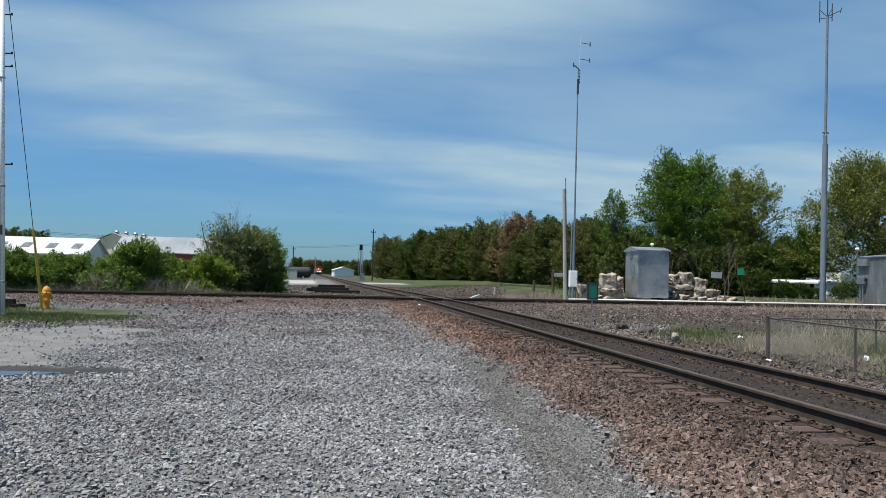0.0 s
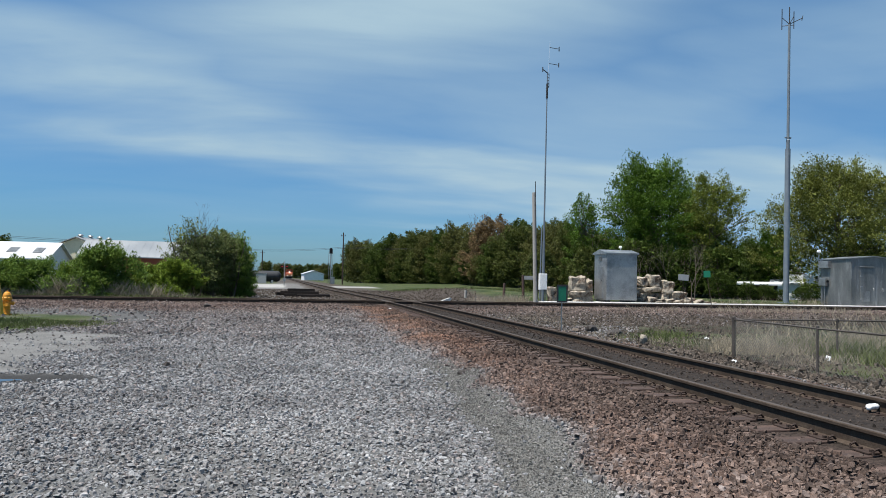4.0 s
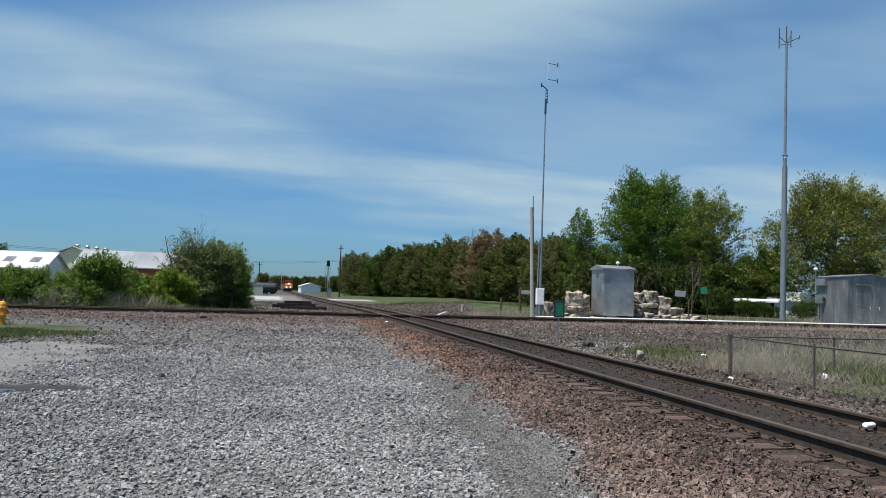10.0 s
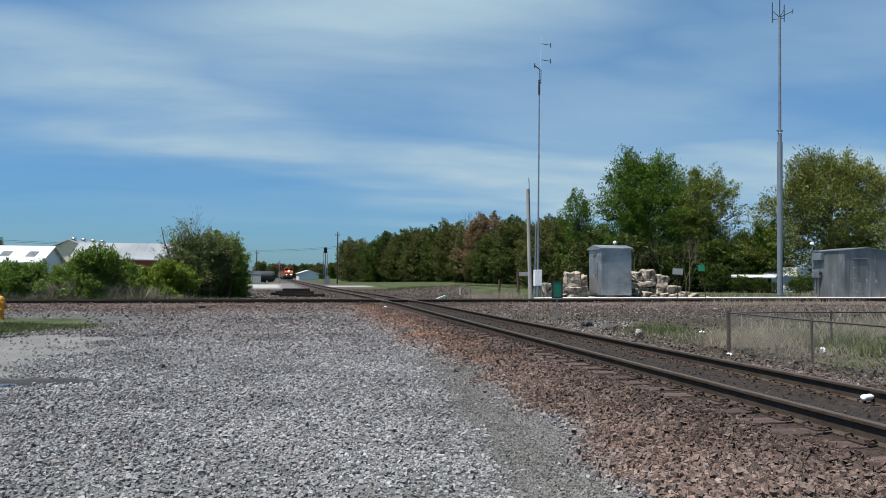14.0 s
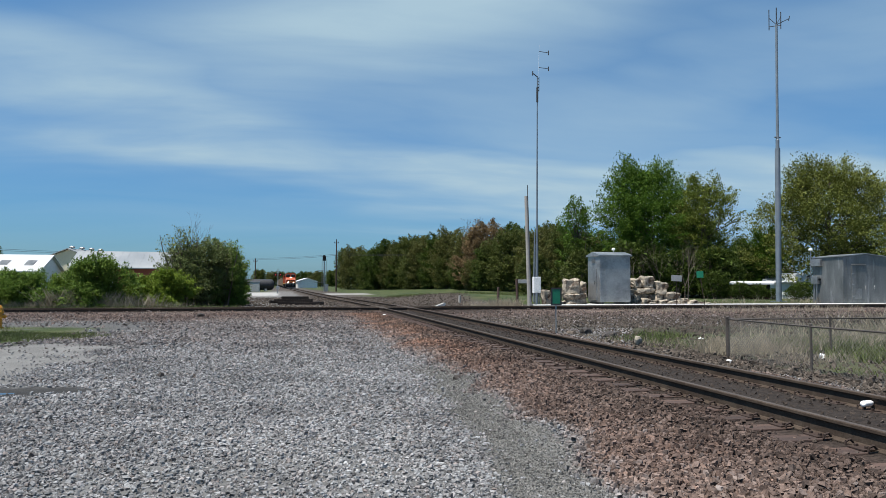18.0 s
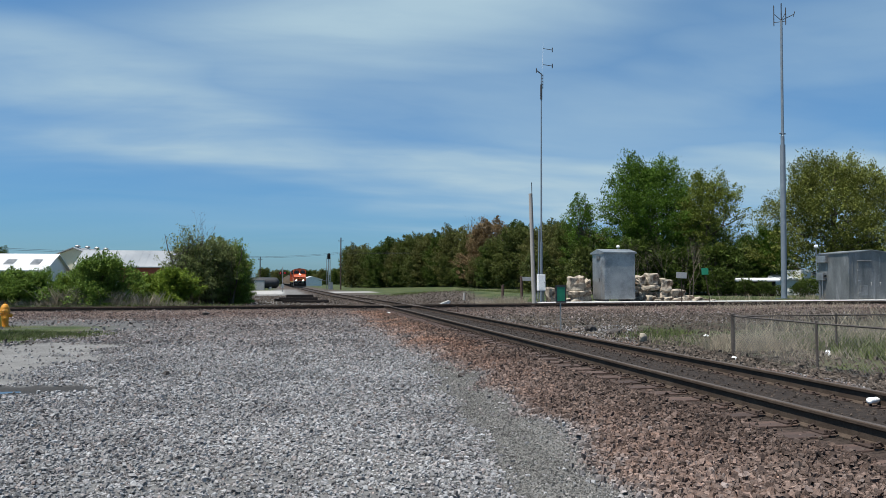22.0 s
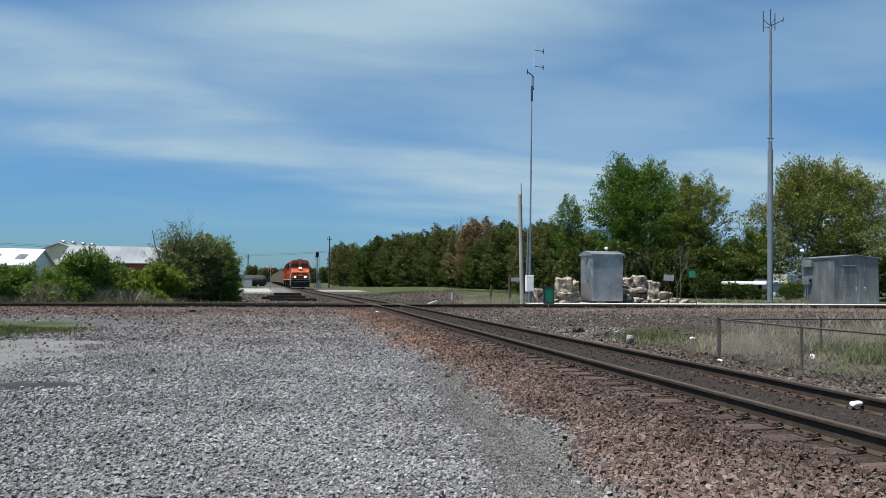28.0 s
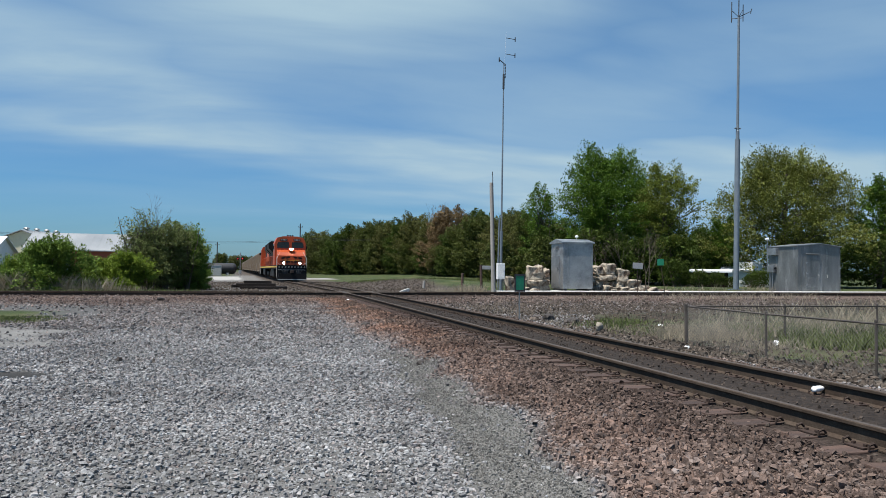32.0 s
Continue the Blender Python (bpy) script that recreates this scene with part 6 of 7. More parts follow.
def pale_marker():
    bm = bmesh.new()
    prism(bm, [(-0.45, 0.0), (0.25, 0.0), (0.45, 0.26), (0.33, 0.30), (-0.12, 0.15)], -0.12, 0.12, "Y")
    ob = part("concrete_slab", bm, CONCRETE)
    ob.matrix_basis = pose(9.45, 46.0, float(ground_z(9.45, 46)) - 0.02, 0, 0, 12)
    tagged(ob, "broken pale concrete slab lying by the crossing", "rubble")


pale_marker()


def fence_posts():
    for k, (x, y, h) in enumerate([(13.98, 48.0, 1.2), (15.4, 48.0, 1.75), (12.2, 52.0, 0.6)]):
        bm = bmesh.new()
        lathe(bm, [(0.1, -0.1), (0.09, h), (0.0, h + 0.02)], (0, 0, 0), 9)
        ob = part("fence_post", bm, WOOD_POLE if k == 2 else TIE)
        ob.matrix_basis = pose(x, y, float(ground_z(x, y)), 0, random.Random(k).uniform(-3, 3), 0)
        tagged(ob, "old dark wooden fence post in dry grass", "post", "old fence posts")


fence_posts()


def yard_board():
    """A pale weathered board nailed to two dark posts."""
    ob = thing("notice_board", pose(15.85, 48.2, float(ground_z(15.85, 48.2))), "weathered pale board on two dark wooden posts", "board")
    bm = bmesh.new()
    box(bm, (0, -0.07, 1.58), (0.78, 0.04, 0.26), bevel=0.01)
    part("board", bm, FADED, ob)
    for a in (-0.4, 0.4):
        bm = bmesh.new()
        box(bm, (a, 0, 0.85), (0.12, 0.1, 1.8), bevel=0.012)
        part("post", bm, OLD_TIE, ob)


yard_board()


# ---- buildings beyond ----
def long_shed(name, x, y, z, L, d, h, rise, turn, wall, roof, label, skylights=0, vents=0, doors=0):
    """A long metal farm or factory shed with a gabled roof; L along x."""
    ob = thing(name, pose(x, y, z, 0, 0, turn), label, "building")
    bm = bmesh.new()
    prism(bm, [(-d / 2, 0), (d / 2, 0), (d / 2, h), (0, h + rise), (-d / 2, h)], -L / 2, L / 2, "X")
    part("shell", bm, wall, ob)
    e = 0.35
    slope = rise / (d / 2)
    for s in (-1, 1):
        bm = bmesh.new()
        a = [(s * (d / 2 + e), h - slope * e + 0.02), (0, h + rise + 0.02), (0, h + rise + 0.14), (s * (d / 2 + e), h - slope * e + 0.14)]
        prism(bm, a, -L / 2 - e, L / 2 + e, "X")
        side = part("roof", bm, roof, ob)
        if s < 0:
            for k in range(int(L / 0.9)):
                bm = bmesh.new()
                u = -L / 2 + 0.45 + 0.9 * k
                prism(bm, [(-(d / 2 + e), h - slope * e + 0.141), (0, h + rise + 0.141), (0, h + rise + 0.16), (-(d / 2 + e), h - slope * e + 0.16)], u - 0.02, u + 0.02, "X")
                part("roof_rib", bm, roof, side)
            for k in range(skylights):
                bm = bmesh.new()
                u = -L / 2 + L * (k + 0.5) / skylights
                prism(bm, [(-d * 0.36, h + slope * d * 0.14 + 0.15), (-d * 0.2, h + slope * d * 0.30 + 0.15), (-d * 0.2, h + slope * d * 0.30 + 0.2), (-d * 0.36, h + slope * d * 0.14 + 0.2)], u - 0.45, u + 0.45, "X")
                part("skylight", bm, GALV_DARK, side, "grey translucent skylight panel")
    for k in range(vents):
        bm = bmesh.new()
        u = -L / 2 + 0.9 + 2.6 * k
        lathe(bm, [(0.16, h + rise), (0.16, h + rise + 0.2), (0.34, h + rise + 0.22), (0.38, h + rise + 0.34), (0.24, h + rise + 0.48), (0, h + rise + 0.51)], (u, 0, 0), 10)
        part("roof_ventilator", bm, GALV, ob, "round metal ridge ventilator")
    for k in range(doors):
        bm = bmesh.new()
        u = -L / 2 + L * (k + 0.5) / doors
        box(bm, (u, -d / 2 - 0.03, 1.3), (2.2, 0.06, 2.6), bevel=0.01)
        part("door", bm, WHITE_PAINT, ob)
    return ob


long_shed("white_shed", -40.4, 88.0, 0.1, 28.0, 10.4, 2.85, 1.8, 3, WHITE_PAINT, WHITE_ROOF, "long white metal shed with grey skylight panels", skylights=11)
long_shed("cream_barn", -27.5, 111.6, 0.1, 14.0, 11.0, 4.1, 2.05, 77, CREAM, ROOF_GREY, "cream barn with a grey gabled roof and ridge ventilators", vents=4)
long_shed("red_barn", -18.5, 98.4, 0.1, 14.6, 9.0, 3.5, 2.02, 1, BARN_RED, ROOF_GREY, "long red barn with a pale grey metal roof", doors=2)
long_shed("white_house", 6.2, 300.0, 0.2, 10.0, 7.8, 2.6, 1.25, 96, WHITE_PAINT, WHITE_ROOF, "small white shed by the line, far off", doors=1)
# open carport: its closed dark walls stand in for the shade under the roof
long_shed("carport", 43.4, 62.0, 0.2, 3.2, 2.6, 1.5, 0.16, -34, OLD_TIE, WHITE_ROOF, "low carport with a white roof behind the trees, its dark shell imitating the shade beneath")
long_shed("white_house", 62.0, 88.0, 0.2, 9.0, 6.0, 2.4, 1.4, -30, WHITE_PAINT, ROOF_GREY, "small white house behind the trees", doors=1)
long_shed("white_house", 50.2, 64.8, 0.2, 5.0, 4.0, 1.7, 0.5, -38, WHITE_PAINT, WHITE_ROOF, "low white house behind the control house", doors=1)


def tank_on_cradles():
    x, y = -7.6, 158.0
    ob = thing("storage_tank", pose(x, y, float(ground_z(x, y)), 0, 0, 8), "dark horizontal storage tank on cradles", "tank")
    bm = bmesh.new()
    lathe(bm, [(0.0, -4.3), (0.65, -4.2), (1.05, -3.9), (1.15, -3.5), (1.15, 3.5), (1.05, 3.9), (0.65, 4.2), (0.0, 4.3)], (0, 0, 1.4), 20, "X")
    part("shell", bm, DARK_METAL, ob, smooth=True)
    for s in (-2.4, 2.4):
        bm = bmesh.new()
        box(bm, (s, 0, 0.25), (0.4, 2.2, 0.6))
        part("cradle", bm, CONCRETE, ob)
    x, y = -6.9, 148.0
    ob = thing("utility_cabinet", pose(x, y, float(ground_z(x, y))), "pale metal equipment cabinet by the road", "cabinet")
    bm = bmesh.new()
    box(bm, (0, 0, 0.95), (1.9, 1.4, 1.9), bevel=0.03)
    part("body", bm, FADED, ob)
    bm = bmesh.new()
    box(bm, (0, 0, 1.96), (2.0, 1.5, 0.1), bevel=0.03)
    part("lid", bm, GALV, ob)


tank_on_cradles()


def ladder_signal():
    x, y = 6.75, 150.0
    ob = thing("railway_signal", pose(x, y, float(ground_z(x, y))), "tall railway signal mast with ladder and black heads", "signal")
    bm = bmesh.new()
    rod(bm, (0, 0, 0), (0, 0, 7.2), 0.11)
    part("mast", bm, GALV, ob)
    for s in (-0.42, 0.42):
        bm = bmesh.new()
        rod(bm, (s, 0.25, 0.0), (s, 0.25, 6.6), 0.045)
        part("ladder_rail", bm, GALV, ob)
    for k in range(15):
        bm = bmesh.new()
        rod(bm, (-0.42, 0.25, 0.6 + 0.42 * k), (0.42, 0.25, 0.6 + 0.42 * k), 0.03, seg=6)
        part("rung", bm, GALV, ob)
    for zz in (1.9, 4.3):
        bm = bmesh.new()
        box(bm, (-0.7, 0.3, zz), (2.4 if zz < 3 else 1.0, 0.9, 0.06))
        part("platform", bm, GALV_DARK, ob)
    for k, zz in enumerate((6.85,)):
        bm = bmesh.new()
        prism(bm, [(-0.33, zz - 0.55), (0.33, zz - 0.55), (0.33, zz + 0.35), (0.2, zz + 0.58), (-0.2, zz + 0.58), (-0.33, zz + 0.35)], -0.16, -0.10, "Y")
        head = part("signal_head", bm, BLACK, ob)
        for j in range(3):
            bm = bmesh.new()
            lathe(bm, [(0.10, -0.18), (0.13, -0.2), (0.13, -0.4)], (0, 0, zz - 0.3 + 0.3 * j), 10, "Y")
            part("visor", bm, BLACK, head)
    bm = bmesh.new()
    box(bm, (0.5, 0, 0.75), (0.7, 0.5, 1.5), bevel=0.03)
    part("relay_case", bm, GALV, ob)


ladder_signal()


def crossing_flasher(x, y):
    ob = thing("crossing_signal", pose(x, y, float(ground_z(x, y))), "road crossing signal with red flashing lamps", "signal")
    bm = bmesh.new()
    rod(bm, (0, 0, 0), (0, 0, 3.9), 0.06)
    part("mast", bm, GALV, ob)
    for s in (-1, 1):
        bm = bmesh.new()
        lathe(bm, [(0.0, -0.06), (0.26, -0.06), (0.26, -0.02), (0.0, -0.02)], (s * 0.36, -0.1, 2.98), 16, "Y")
        disc = part("lamp_disc", bm, BLACK, ob)
        bm = bmesh.new()
        lathe(bm, [(0.0, -0.10), (0.085, -0.10), (0.085, -0.062), (0.0, -0.062)], (s * 0.36, -0.1, 2.98), 12, "Y")
        part("lamp", bm, RED_ON, disc, "lit red lamp")
    bm = bmesh.new()
    box(bm, (0, -0.05, 2.98), (0.7, 0.05, 0.06))
    part("lamp_arm", bm, GALV, ob)
    bm = bmesh.new()
    box(bm, (0, 0, 0.9), (0.5, 0.4, 0.5), bevel=0.03)
    part("gate_mechanism", bm, GALV, ob)


crossing_flasher(-1.95, 118.0)


def line_pole(x, y, h, label):
    ob = thing("utility_pole", pose(x, y, float(ground_z(x, y))), label, "pole", "poles of the power line")
    bm = bmesh.new()
    lathe(bm, [(0.16, -0.2), (0.11, h), (0, h)], (0, 0, 0), 9)
    part("pole", bm, TIE, ob)
    bm = bmesh.new()
    box(bm, (0, 0, h - 0.6), (1.0, 0.08, 0.10))
    arm = part("crossarm", bm, TIE, ob)
    for s in (-0.42, 0.42, 0.0):
        bm = bmesh.new()
        lathe(bm, [(0.03, 0), (0.06, 0.05), (0.06, 0.15), (0, 0.2)], (s, 0, h - 0.54 if s else h - 0.02), 8)
        part("insulator", bm, GLASS, arm)


line_pole(9.2, 150.0, 10.6, "old dark wooden power pole before the wood")
line_pole(-8.3, 180.0, 7.6, "dark wooden power pole beyond the thicket")


def wire(name, label, pts, sag, rad=0.012):
    """A hanging cable through points."""
    bm = bmesh.new()
    for a, b in zip(pts, pts[1:]):
        a, b = Vector(a), Vector(b)
        prev = a
        for k in range(1, 9):
            f = k / 8
            p = a.lerp(b, f) - Vector((0, 0, sag * 4 * f * (1 - f)))
            rod(bm, prev, p, rad, seg=5, caps=False)
            prev = p
    ob = part(name, bm, DARK_METAL)
    return tagged(ob, label, "wire")


for dz in (0.0, -0.26):
    wire("power_line", "thin dark overhead power line", [(60, 148, 8.6 + dz), (9.6, 150, 7.9 + dz), (-8.3, 180, 7.9 + dz), (-60, 120, 7.6 + dz)], 0.25, 0.022)


# ---- the train ----
def wheelset(root, y, r=0.5):
    for s in (-1, 1):
        bm = bmesh.new()
        lathe(bm, [(0.0, -0.07), (r * 0.9, -0.07), (r, -0.06), (r, 0.05), (r + 0.03, 0.06), (r + 0.03, 0.08), (0.0, 0.08)], (s * GAUGE / 2, y, r), 18, "X")
        part("wheel", bm, IRON, root)


def truck(root, y, axles, base, r):
    for k in range(axles):
        wheelset(root, y + base * (k - (axles - 1) / 2), r)
    for s in (-1, 1):
        bm = bmesh.new()
        L = base * (axles - 1) / 2
        prism(bm, [(y - L - 0.35, r - 0.1), (y - L - 0.35, r + 0.22), (y - L * 0.4, r + 0.35), (y + L * 0.4, r + 0.35), (y + L + 0.35, r + 0.22), (y + L + 0.35, r - 0.1), (y + L - 0.3, r - 0.12), (y, r - 0.22), (y - L + 0.3, r - 0.12)],
              s * 0.95, s * 1.12, "X")
        part("truck_frame", bm, BLACK, root)


def locomotive(label, lit):
    """A six-axle diesel freight locomotive, its front at y = 0, heading towards -y."""
    beam = LAMP_ON if lit else GLASS
    ob = thing("locomotive", pose(0, 400, RAIL_Z), label, "locomotive", "locomotives of the coal train")
    bm = bmesh.new()
    box(bm, (0, 11.2, 1.42), (3.0, 20.8, 0.34), bevel=0.03)
    part("underframe", bm, BLACK, ob)
    for s in (-1, 1):
        bm = bmesh.new()
        box(bm, (s * 1.512, 11.2, 1.44), (0.02, 20.4, 0.14))
        part("sill_stripe", bm, GOLD, ob, "yellow stripe along the sill")
    bm = bmesh.new()
    prism(bm, [(-1.5, 0.14), (1.5, 0.14), (1.5, 1.35), (-1.5, 1.35)], 0.55, 0.75, "Y")
    part("pilot", bm, BLACK, ob)
    bm = bmesh.new()
    prism(bm, [(-1.45, 0.12), (1.45, 0.12), (1.3, 0.75), (-1.3, 0.75)], 0.15, 0.55, "Y")
    part("snow_plough", bm, BLACK, ob)
    bm = bmesh.new()
    box(bm, (0, 0.1, 0.95), (0.3, 0.8, 0.3), bevel=0.04)
    part("coupler", bm, IRON, ob)
    bm = bmesh.new()
    rod(bm, (-1.35, 0.5, 1.12), (1.35, 0.5, 1.12), 0.022, seg=6)
    part("cut_lever", bm, FADED, ob, "pale uncoupling lever")
    for hx in (-0.95, -0.72, -0.5, 0.5, 0.72, 0.95):
        bm = bmesh.new()
        rod(bm, (hx, 0.53, 1.25), (hx * 0.96, 0.36, 0.95), 0.032, seg=6)
        rod(bm, (hx * 0.96, 0.36, 0.95), (hx * 0.9, 0.45, 0.55), 0.032, seg=6)
        part("air_hose", bm, DARK_METAL, ob)
    bm = bmesh.new()
    prism(bm, [(-1.45, 0.10), (1.45, 0.10), (1.43, 0.18), (-1.43, 0.18)], 0.13, 0.15, "Y")
    part("plough_edge", bm, FADED, ob, "scuffed pale lower edge")
    for s in (-1, 1):
        bm = bmesh.new()
        box(bm, (s * 0.62, 0.53, 0.98), (0.42, 0.03, 0.5), bevel=0.02)
        part("pilot_panel", bm, DARK_METAL, ob)
    # short nose
    bm = bmesh.new()
    prism(bm, [(1.15, 1.6), (3.2, 1.6), (3.2, 3.25), (2.2, 3.2), (1.5, 2.95), (1.2, 2.6)], -1.42, 1.42, "X")
    nose = part("nose", bm, ORANGE, ob)
    bm = bmesh.new()
    for k, (a, w) in enumerate(((-0.85, 0.5), (-0.35, 0.4), (0.35, 0.4), (0.85, 0.5))):
        box(bm, (a, 1.14, 2.40 - 0.05 * (k in (0, 3))), (w, 0.02, 0.20), ry=-12 if a < 0 else 12)
    part("emblem", bm, BLACK, nose, "black winged shapes")
    bm = bmesh.new()
    box(bm, (0, 1.135, 2.12), (1.5, 0.02, 0.05))
    part("emblem_stripe", bm, GOLD, nose, "yellow line")
    bm = bmesh.new()
    box(bm, (0.0, 1.13, 1.95), (2.3, 0.03, 0.14))
    part("nose_band", bm, BLACK, nose, "black band across the nose")
    bm = bmesh.new()
    box(bm, (0, 0.6, 1.58), (2.9, 0.5, 0.07), bevel=0.01)
    part("front_platform", bm, BLACK, ob)
    bm = bmesh.new()
    for k in range(9):
        box(bm, (-1.28 + 0.32 * k, 0.535, 1.42), (0.14, 0.02, 0.16), ry=28)
    part("hazard_stripes", bm, FADED, ob, "worn pale safety stripes")
    bm = bmesh.new()
    for a in (-0.42, 0.42):
        rod(bm, (a, 1.12, 1.65), (a, 1.14, 2.55), 0.018, seg=6)
    part("nose_door_frame", bm, BLACK, nose)
    for s in (-1, 1):
        bm = bmesh.new()
        rod(bm, (s * 0.1, 0.72, 2.52), (s * 1.1, 0.72, 2.52), 0.022, seg=6)
        for hx in (0.15, 0.62, 1.08):
            rod(bm, (s * hx, 0.72, 1.6), (s * hx, 0.72, 2.52), 0.02, seg=6)
        part("walkway_rail", bm, ORANGE, ob)
    # cab
    bm = bmesh.new()
    prism(bm, [(-1.6, 1.6), (1.6, 1.6), (1.6, 3.98), (1.34, 4.52), (0.75, 4.66), (-0.75, 4.66), (-1.34, 4.52), (-1.6, 3.98)], 2.9, 5.6, "Y")
    cab = part("cab", bm, ORANGE, ob)
    for s in (-1, 1):
        bm = bmesh.new()
        prism(bm, [(s * 0.15, 3.42), (s * 1.34, 3.42), (s * 1.37, 3.82), (s * 1.24, 4.04), (s * 0.15, 4.04)], 2.84, 2.9, "Y")
        part("windscreen", bm, GLASS, cab)
        bm = bmesh.new()
        box(bm, (s * 1.61, 4.4, 3.55), (0.03, 1.5, 0.65), bevel=0.01)
        part("side_window", bm, GLASS, cab)
        bm = bmesh.new()
        box(bm, (s * 0.68, 2.86, 4.28), (0.72, 0.1, 0.24), bevel=0.02)
        part("number_board", bm, BLACK, cab)
        bm = bmesh.new()
        for k in range(4):
            box(bm, (s * 0.68 + 0.14 * (k - 1.5), 2.805, 4.28), (0.08, 0.012, 0.13))
        part("number_bars", bm, FADED, cab)
        bm = bmesh.new()
        box(bm, (s * 1.72, 3.7, 3.5), (0.2, 0.06, 0.35), bevel=0.01)
        part("mirror", bm, BLACK, cab)
        bm = bmesh.new()
        for k in range(4):
            box(bm, (s * 1.35, 0.745, 0.35 + 0.32 * k), (0.4, 0.02, 0.05))
        part("step_edge", bm, FADED, ob, "pale safety edge on the steps")
        # front steps and ditch lamp
        for k in range(4):
            bm = bmesh.new()
            box(bm, (s * 1.35, 1.0, 0.35 + 0.32 * k), (0.4, 0.5, 0.04))
            part("step", bm, BLACK, ob)
        bm = bmesh.new()
        lathe(bm, [(0.0, 0.0), (0.13, 0.0), (0.14, 0.14), (0.0, 0.14)], (s * 0.80, 0.62, 1.80), 14, "Y")
        part("ditch_lamp_case", bm, BLACK, ob)
        bm = bmesh.new()
        lathe(bm, [(0.0, -0.02), (0.12, -0.02), (0.12, 0.0), (0.0, 0.0)], (s * 0.80, 0.61, 1.80), 14, "Y")
        part("ditch_lamp", bm, beam, ob, "burning ditch lamp" if lit else "")
        bm = bmesh.new()
        for a, b in (((1.5, 0.75, 0.4), (1.5, 0.75, 2.3)), ((1.5, 0.75, 2.3), (1.15, 1.25, 3.0)), ((1.5, 1.35, 0.4), (1.5, 1.35, 2.4)), ((1.5, 0.75, 1.9), (1.05, 0.75, 1.55))):
            rod(bm, (s * a[0], a[1], a[2]), (s * b[0], b[1], b[2]), 0.02, seg=6)
        part("front_handrail", bm, FADED, ob, "pale handrail")
        bm = bmesh.new()
        rod(bm, (s * 1.45, 5.8, 2.65), (s * 1.45, 20.6, 2.65), 0.025, seg=6)
        for k in range(11):
            rod(bm, (s * 1.45, 5.8 + 1.48 * k, 1.55), (s * 1.45, 5.8 + 1.48 * k, 2.65), 0.022, seg=6)
        part("side_handrail", bm, ORANGE, ob)
    bm = bmesh.new()
    box(bm, (0, 1.9, 3.22), (0.5, 1.1, 0.36), bevel=0.05)
    part("headlamp_housing", bm, ORANGE, nose)
    for s in (-0.075, 0.075):
        bm = bmesh.new()
        lathe(bm, [(0.0, -0.03), (0.105, -0.03), (0.105, 0.0), (0.0, 0.0)], (s, 1.34, 3.25), 14, "Y")
        part("headlamp", bm, beam, nose, "burning headlamp" if lit else "")
    # hood, radiator and roof gear
    bm = bmesh.new()
    prism(bm, [(-0.95, 1.6), (0.95, 1.6), (0.95, 4.05), (0.7, 4.3), (-0.7, 4.3), (-0.95, 4.05)], 5.6, 16.4, "Y")
    part("hood", bm, ORANGE, ob)
    # The black roof reaches down the hood sides to darken them as shade.
    bm = bmesh.new()
    prism(bm, [(-0.97, 3.55), (0.97, 3.55), (0.97, 4.07), (0.72, 4.34), (-0.72, 4.34), (-0.97, 4.07)], 5.62, 16.38, "Y")
    part("hood_roof", bm, BLACK, ob)
    # Radiator section is orange below its roof; black here stands in for shade.
    bm = bmesh.new()
    prism(bm, [(-0.95, 1.6), (0.95, 1.6), (0.95, 3.2), (1.5, 3.7), (1.5, 4.4), (1.2, 4.62), (-1.2, 4.62), (-1.5, 4.4), (-1.5, 3.7), (-0.95, 3.2)], 16.4, 20.9, "Y")
    part("radiator_cab", bm, BLACK, ob, "radiator section coloured black throughout to imitate shade")
    for s in (-1, 1):
        bm = bmesh.new()
        box(bm, (s * 1.51, 18.6, 4.05), (0.02, 4.0, 0.5))
        part("radiator_grille", bm, BLACK, ob)
        bm = bmesh.new()
        box(bm, (s * 0.96, 8.2, 3.4), (0.03, 3.4, 0.9))
        part("hood_vent", bm, BLACK, ob)
        bm = bmesh.new()
        box(bm, (s * 0.965, 11.5, 2.0), (0.02, 9.6, 0.5))
        part("lower_band", bm, BLACK, ob)
    bm = bmesh.new()
    box(bm, (0, 7.0, 4.45), (1.4, 1.8, 0.45), bevel=0.06)
    part("blower_box", bm, BLACK, ob)
    bm = bmesh.new()
    box(bm, (0, 12.6, 4.48), (0.8, 1.2, 0.4), bevel=0.05)
    part("exhaust_stack", bm, BLACK, ob)
    bm = bmesh.new()
    for k in (-0.25, 0.0, 0.25):
        lathe(bm, [(0.05, 0.0), (0.09, -0.4)], (k, 3.6, 4.75), 8, "Y")
    part("horn", bm, BLACK, ob)
    bm = bmesh.new()
    box(bm, (0, 11.0, 0.78), (2.7, 6.0, 0.95), bevel=0.18)
    part("fuel_tank", bm, BLACK, ob)
    truck(ob, 4.2, 3, 2.0, 0.53)
    truck(ob, 17.8, 3, 2.0, 0.53)
    return ob


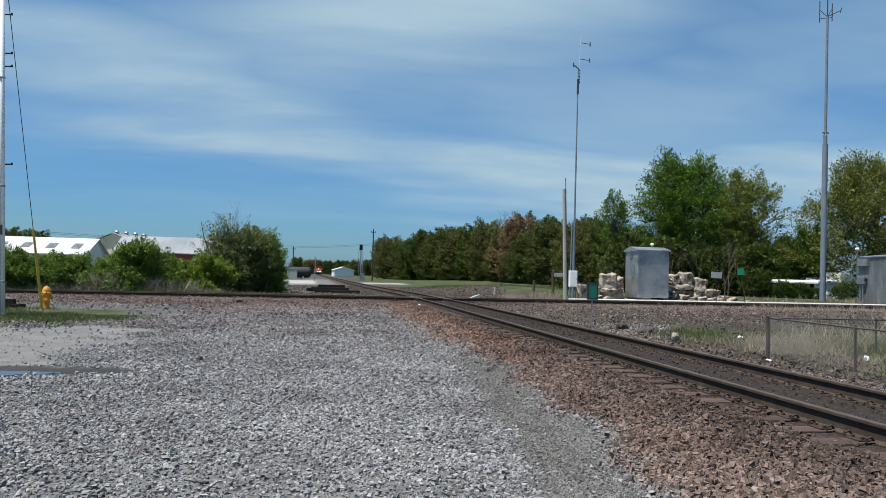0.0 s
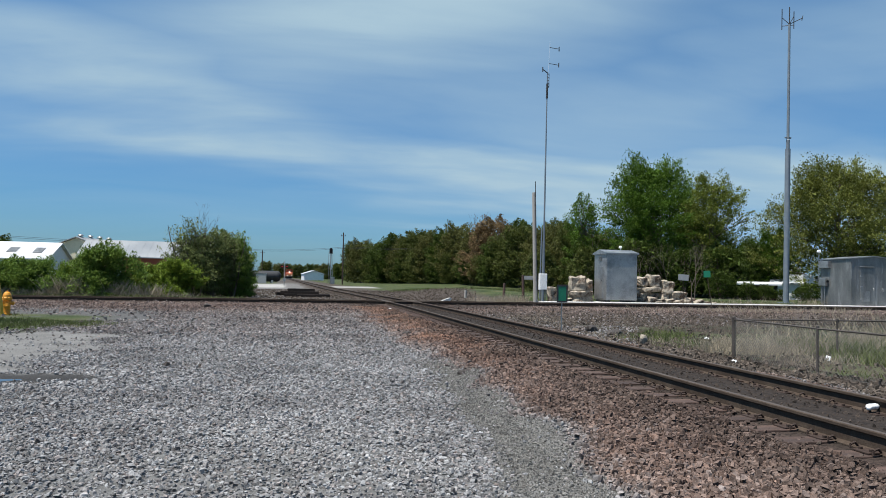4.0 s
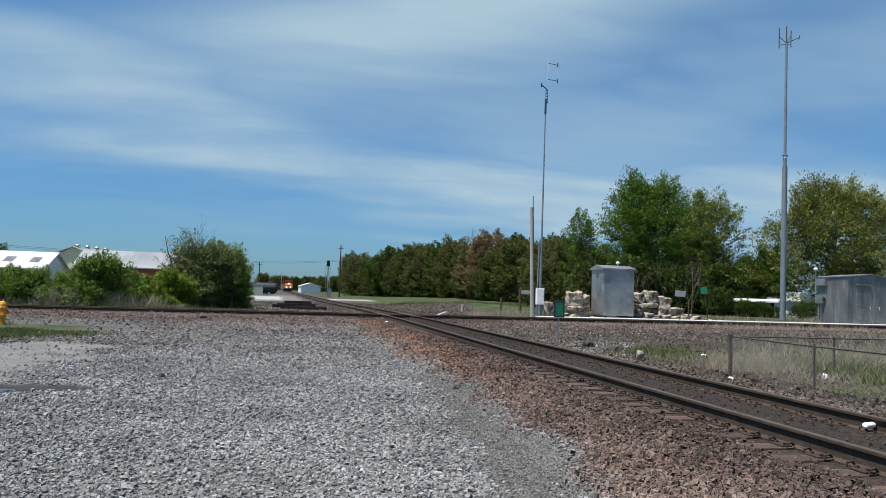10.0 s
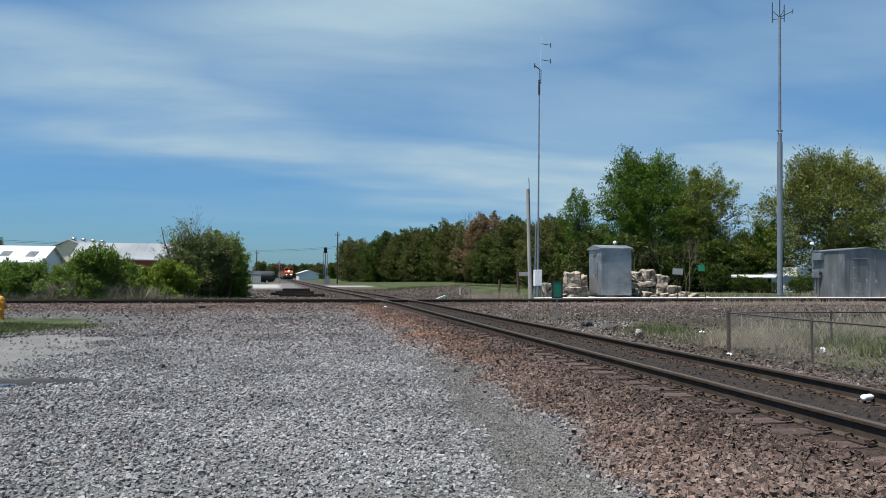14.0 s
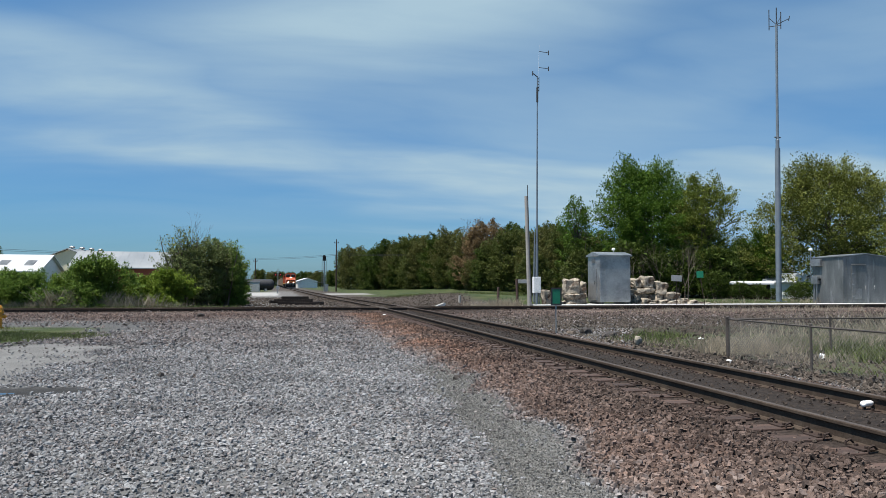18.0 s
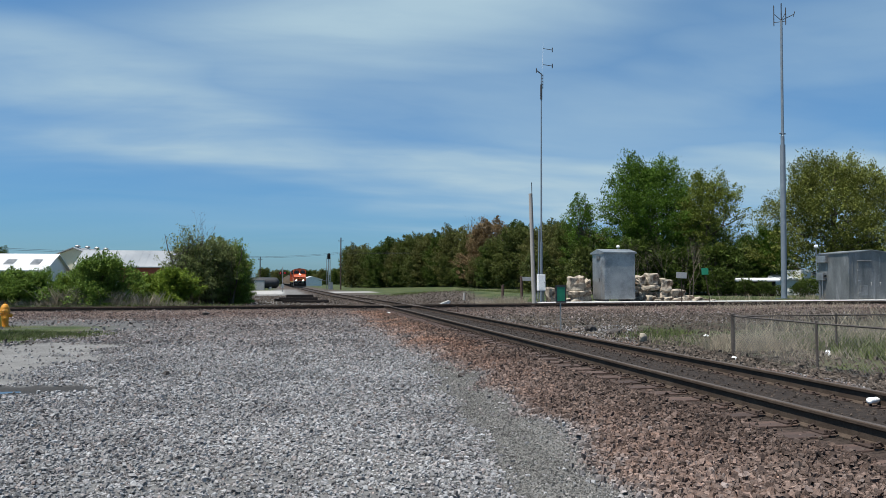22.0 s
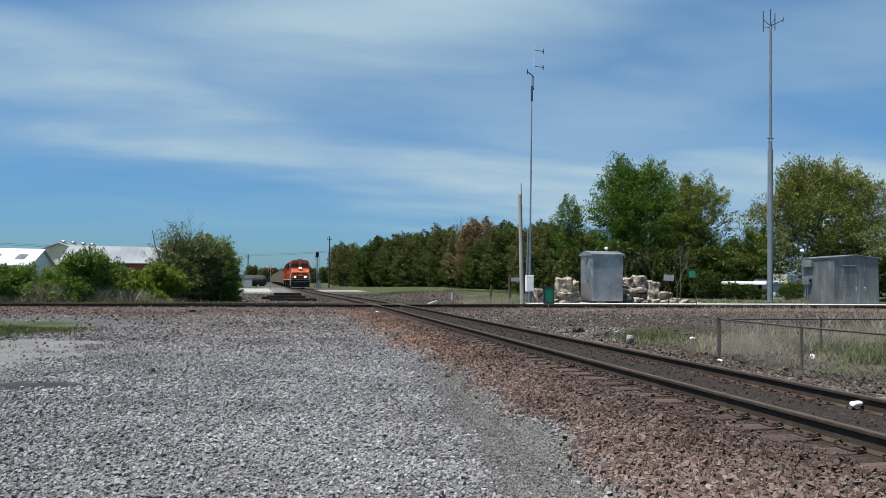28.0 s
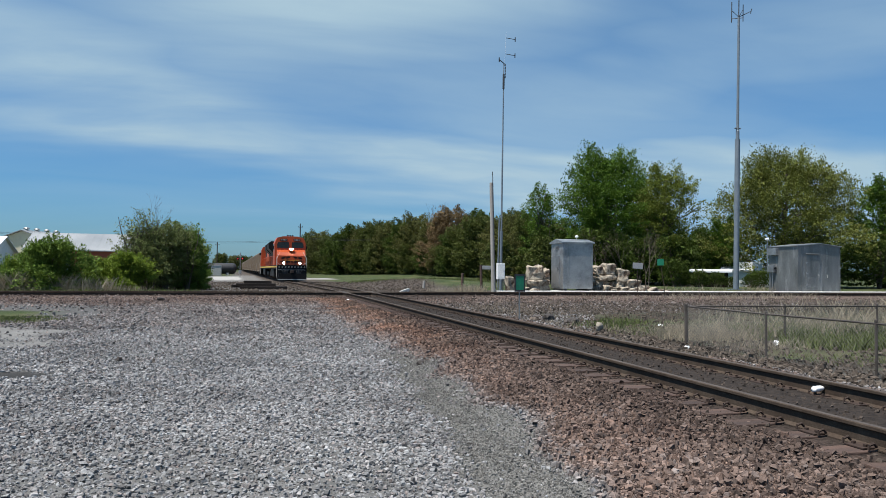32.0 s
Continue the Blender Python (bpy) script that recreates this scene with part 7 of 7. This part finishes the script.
def hopper_car():
    """An open aluminium coal car; its front at y = 0."""
    ob = thing("coal_car", pose(0, 500, RAIL_Z), "dusty grey-brown open coal hopper car with ribbed sides", "rail car", "coal cars")
    L = 15.6
    bm = bmesh.new()
    prism(bm, [(0.3, 2.2), (2.6, 0.75), (L - 2.6, 0.75), (L - 0.3, 2.2), (L - 0.3, 3.75), (0.3, 3.75)], -1.55, 1.55, "X")
    part("body", bm, HOPPER, ob)
    for s in (-1, 1):
        bm = bmesh.new()
        box(bm, (s * 1.58, L / 2, 3.72), (0.12, L - 0.6, 0.14), bevel=0.02)
        part("top_chord", bm, HOPPER, ob)
        for k in range(11):
            y = 0.5 + (L - 1.0) * k / 10
            lo = 1.0 if 2.4 < y < L - 2.4 else 2.2
            bm = bmesh.new()
            box(bm, (s * 1.60, y, (lo + 3.65) / 2), (0.10, 0.12, 3.65 - lo), bevel=0.015)
            part("side_rib", bm, HOPPER, ob)
    for y in (0.3, L - 0.3):
        bm = bmesh.new()
        box(bm, (0, y, 3.72), (3.2, 0.12, 0.14), bevel=0.02)
        part("end_chord", bm, HOPPER, ob)
    bm = bmesh.new()
    bmesh.ops.create_grid(bm, x_segments=6, y_segments=24, size=0.5)
    for v in bm.verts:
        x, y = v.co.x, v.co.y
        v.co = Vector((x * 2.9, L / 2 + y * (L - 0.9), 3.62 + 0.45 * math.cos(math.pi * x) * (0.75 + 0.25 * math.cos(y * 19)) + 0.06 * noise.noise(Vector((x * 9, y * 40, 0)))))
    part("coal_load", bm, COAL, ob, "heaped black coal")
    bm = bmesh.new()
    box(bm, (0, L / 2, 0.95), (0.5, L, 0.3), bevel=0.03)
    part("centre_sill", bm, BLACK, ob)
    truck(ob, 1.9, 2, 1.78, 0.46)
    truck(ob, L - 1.9, 2, 1.78, 0.46)
    return ob


TRAIN = []
lead = locomotive("orange and black freight locomotive, headlamps burning, leading", True)
second = locomotive("second orange and black freight locomotive behind the first", False)
TRAIN += [(lead, 0.0), (second, 44.6)]
car = hopper_car()
TRAIN.append((car, 45.0))
for k in range(1, 16):
    TRAIN.append((copy_thing(car, pose(0, 500 + 16 * k, RAIL_Z)), 45.0 + 16.1 * k))

# seconds, and how far down the line its front stands
TRAIN_ROWS = [(0, 412.0), (3, 380.0), (6, 347.0), (9, 316.0), (13, 275.0), (17, 232.0), (19.5, 205.5), (22, 179.5), (25, 150.0), (27.5, 123.5), (29, 107.0), (30.5, 91.2), (32, 75.2)]

# ---- gravel and ties, last ----
gravel_beds()


def build_ties():
    r = random.Random(3)
    bm = bmesh.new()
    box(bm, (0, 0, -0.09), (2.6, 0.23, 0.18), bevel=0.012)
    t0 = part("tie", bm, TIE, MAIN)
    bm = bmesh.new()
    box(bm, (0, 0, 0.0045), (0.36, 0.19, 0.014), bevel=0.003)
    for a in (-0.12, 0.12):
        for b in (-0.06, 0.06):
            box(bm, (a, b, 0.018), (0.028, 0.028, 0.03), bevel=0.004)
    plate0 = part("tie_plate", bm, IRON, MAIN)
    bm = bmesh.new()
    for a, b in (((-0.075, 0, 0.02), (-0.105, 0, 0.05)), ((-0.105, 0, 0.05), (-0.15, 0, 0.035)), ((-0.15, 0, 0.035), (-0.155, 0, 0.0))):
        rod(bm, a, b, 0.011, seg=6)
    clip0 = part("rail_anchor", bm, IRON, MAIN)
    top = RAIL_Z - 0.18 + 0.014
    first = True
    y = 2.2
    while y < 60:
        x = float(track_x(y))
        for src, pts in ((t0, [(0, 0, 0)]), (plate0, [(-GAUGE / 2, 0, 0), (GAUGE / 2, 0, 0)]),
                         (clip0, [(-GAUGE / 2, 0.13, 0), (-GAUGE / 2, -0.13, 0), (GAUGE / 2, 0.13, 0)])):
            if abs(y - CROSS_Y) < 2 and src is not t0:
                continue
            if src is clip0 and y > 24:
                continue
            for dx, dy, dz in pts:
                ob = src if first and dx <= 0 and dy >= 0 else src.copy()
                if ob is not src:
                    scene.collection.objects.link(ob)
                jit = 0 if src is not t0 else r.uniform(-0.05, 0.05)
                ob.location = (x + dx + jit, y + dy + r.uniform(-0.01, 0.01), top + dz - (r.uniform(0.0, 0.008) if src is t0 else 0))
                ob.rotation_euler = (0, 0, radians(r.uniform(-1.2, 1.2)) if src is t0 else 0)
        first = False
        y += 0.52 + r.uniform(-0.03, 0.03)
    bm = bmesh.new()
    box(bm, (0, 0, -0.09), (0.23, 2.6, 0.18), bevel=0.012)
    c0 = part("tie", bm, TIE, CROSS)
    first = True
    x = -30.0
    while x < 45:
        if abs(x - float(track_x(CROSS_Y))) > 1.6:
            ob = c0 if first else c0.copy()
            if not first:
                scene.collection.objects.link(ob)
            first = False
            ob.location = (x, CROSS_Y + r.uniform(-0.05, 0.05), top - 0.004)
            ob.rotation_euler = (0, 0, radians(r.uniform(-1.5, 1.5)))
        x += 0.52 + r.uniform(-0.03, 0.03)


build_ties()


def motions():
    for ob, gap in TRAIN:
        rows = []
        for t, y in TRAIN_ROWS:
            yy, back = y + gap, ob is second
            m = yy - 11 if back else yy + 6
            d = (float(track_x(m + 5)) - float(track_x(m - 5))) / 10.0
            rows.append((t, pose(float(track_x(yy)), yy, RAIL_Z, 0, 0, -math.degrees(math.atan(d)) + (180 if back else 0))))
        walk(ob, rows)


motions()
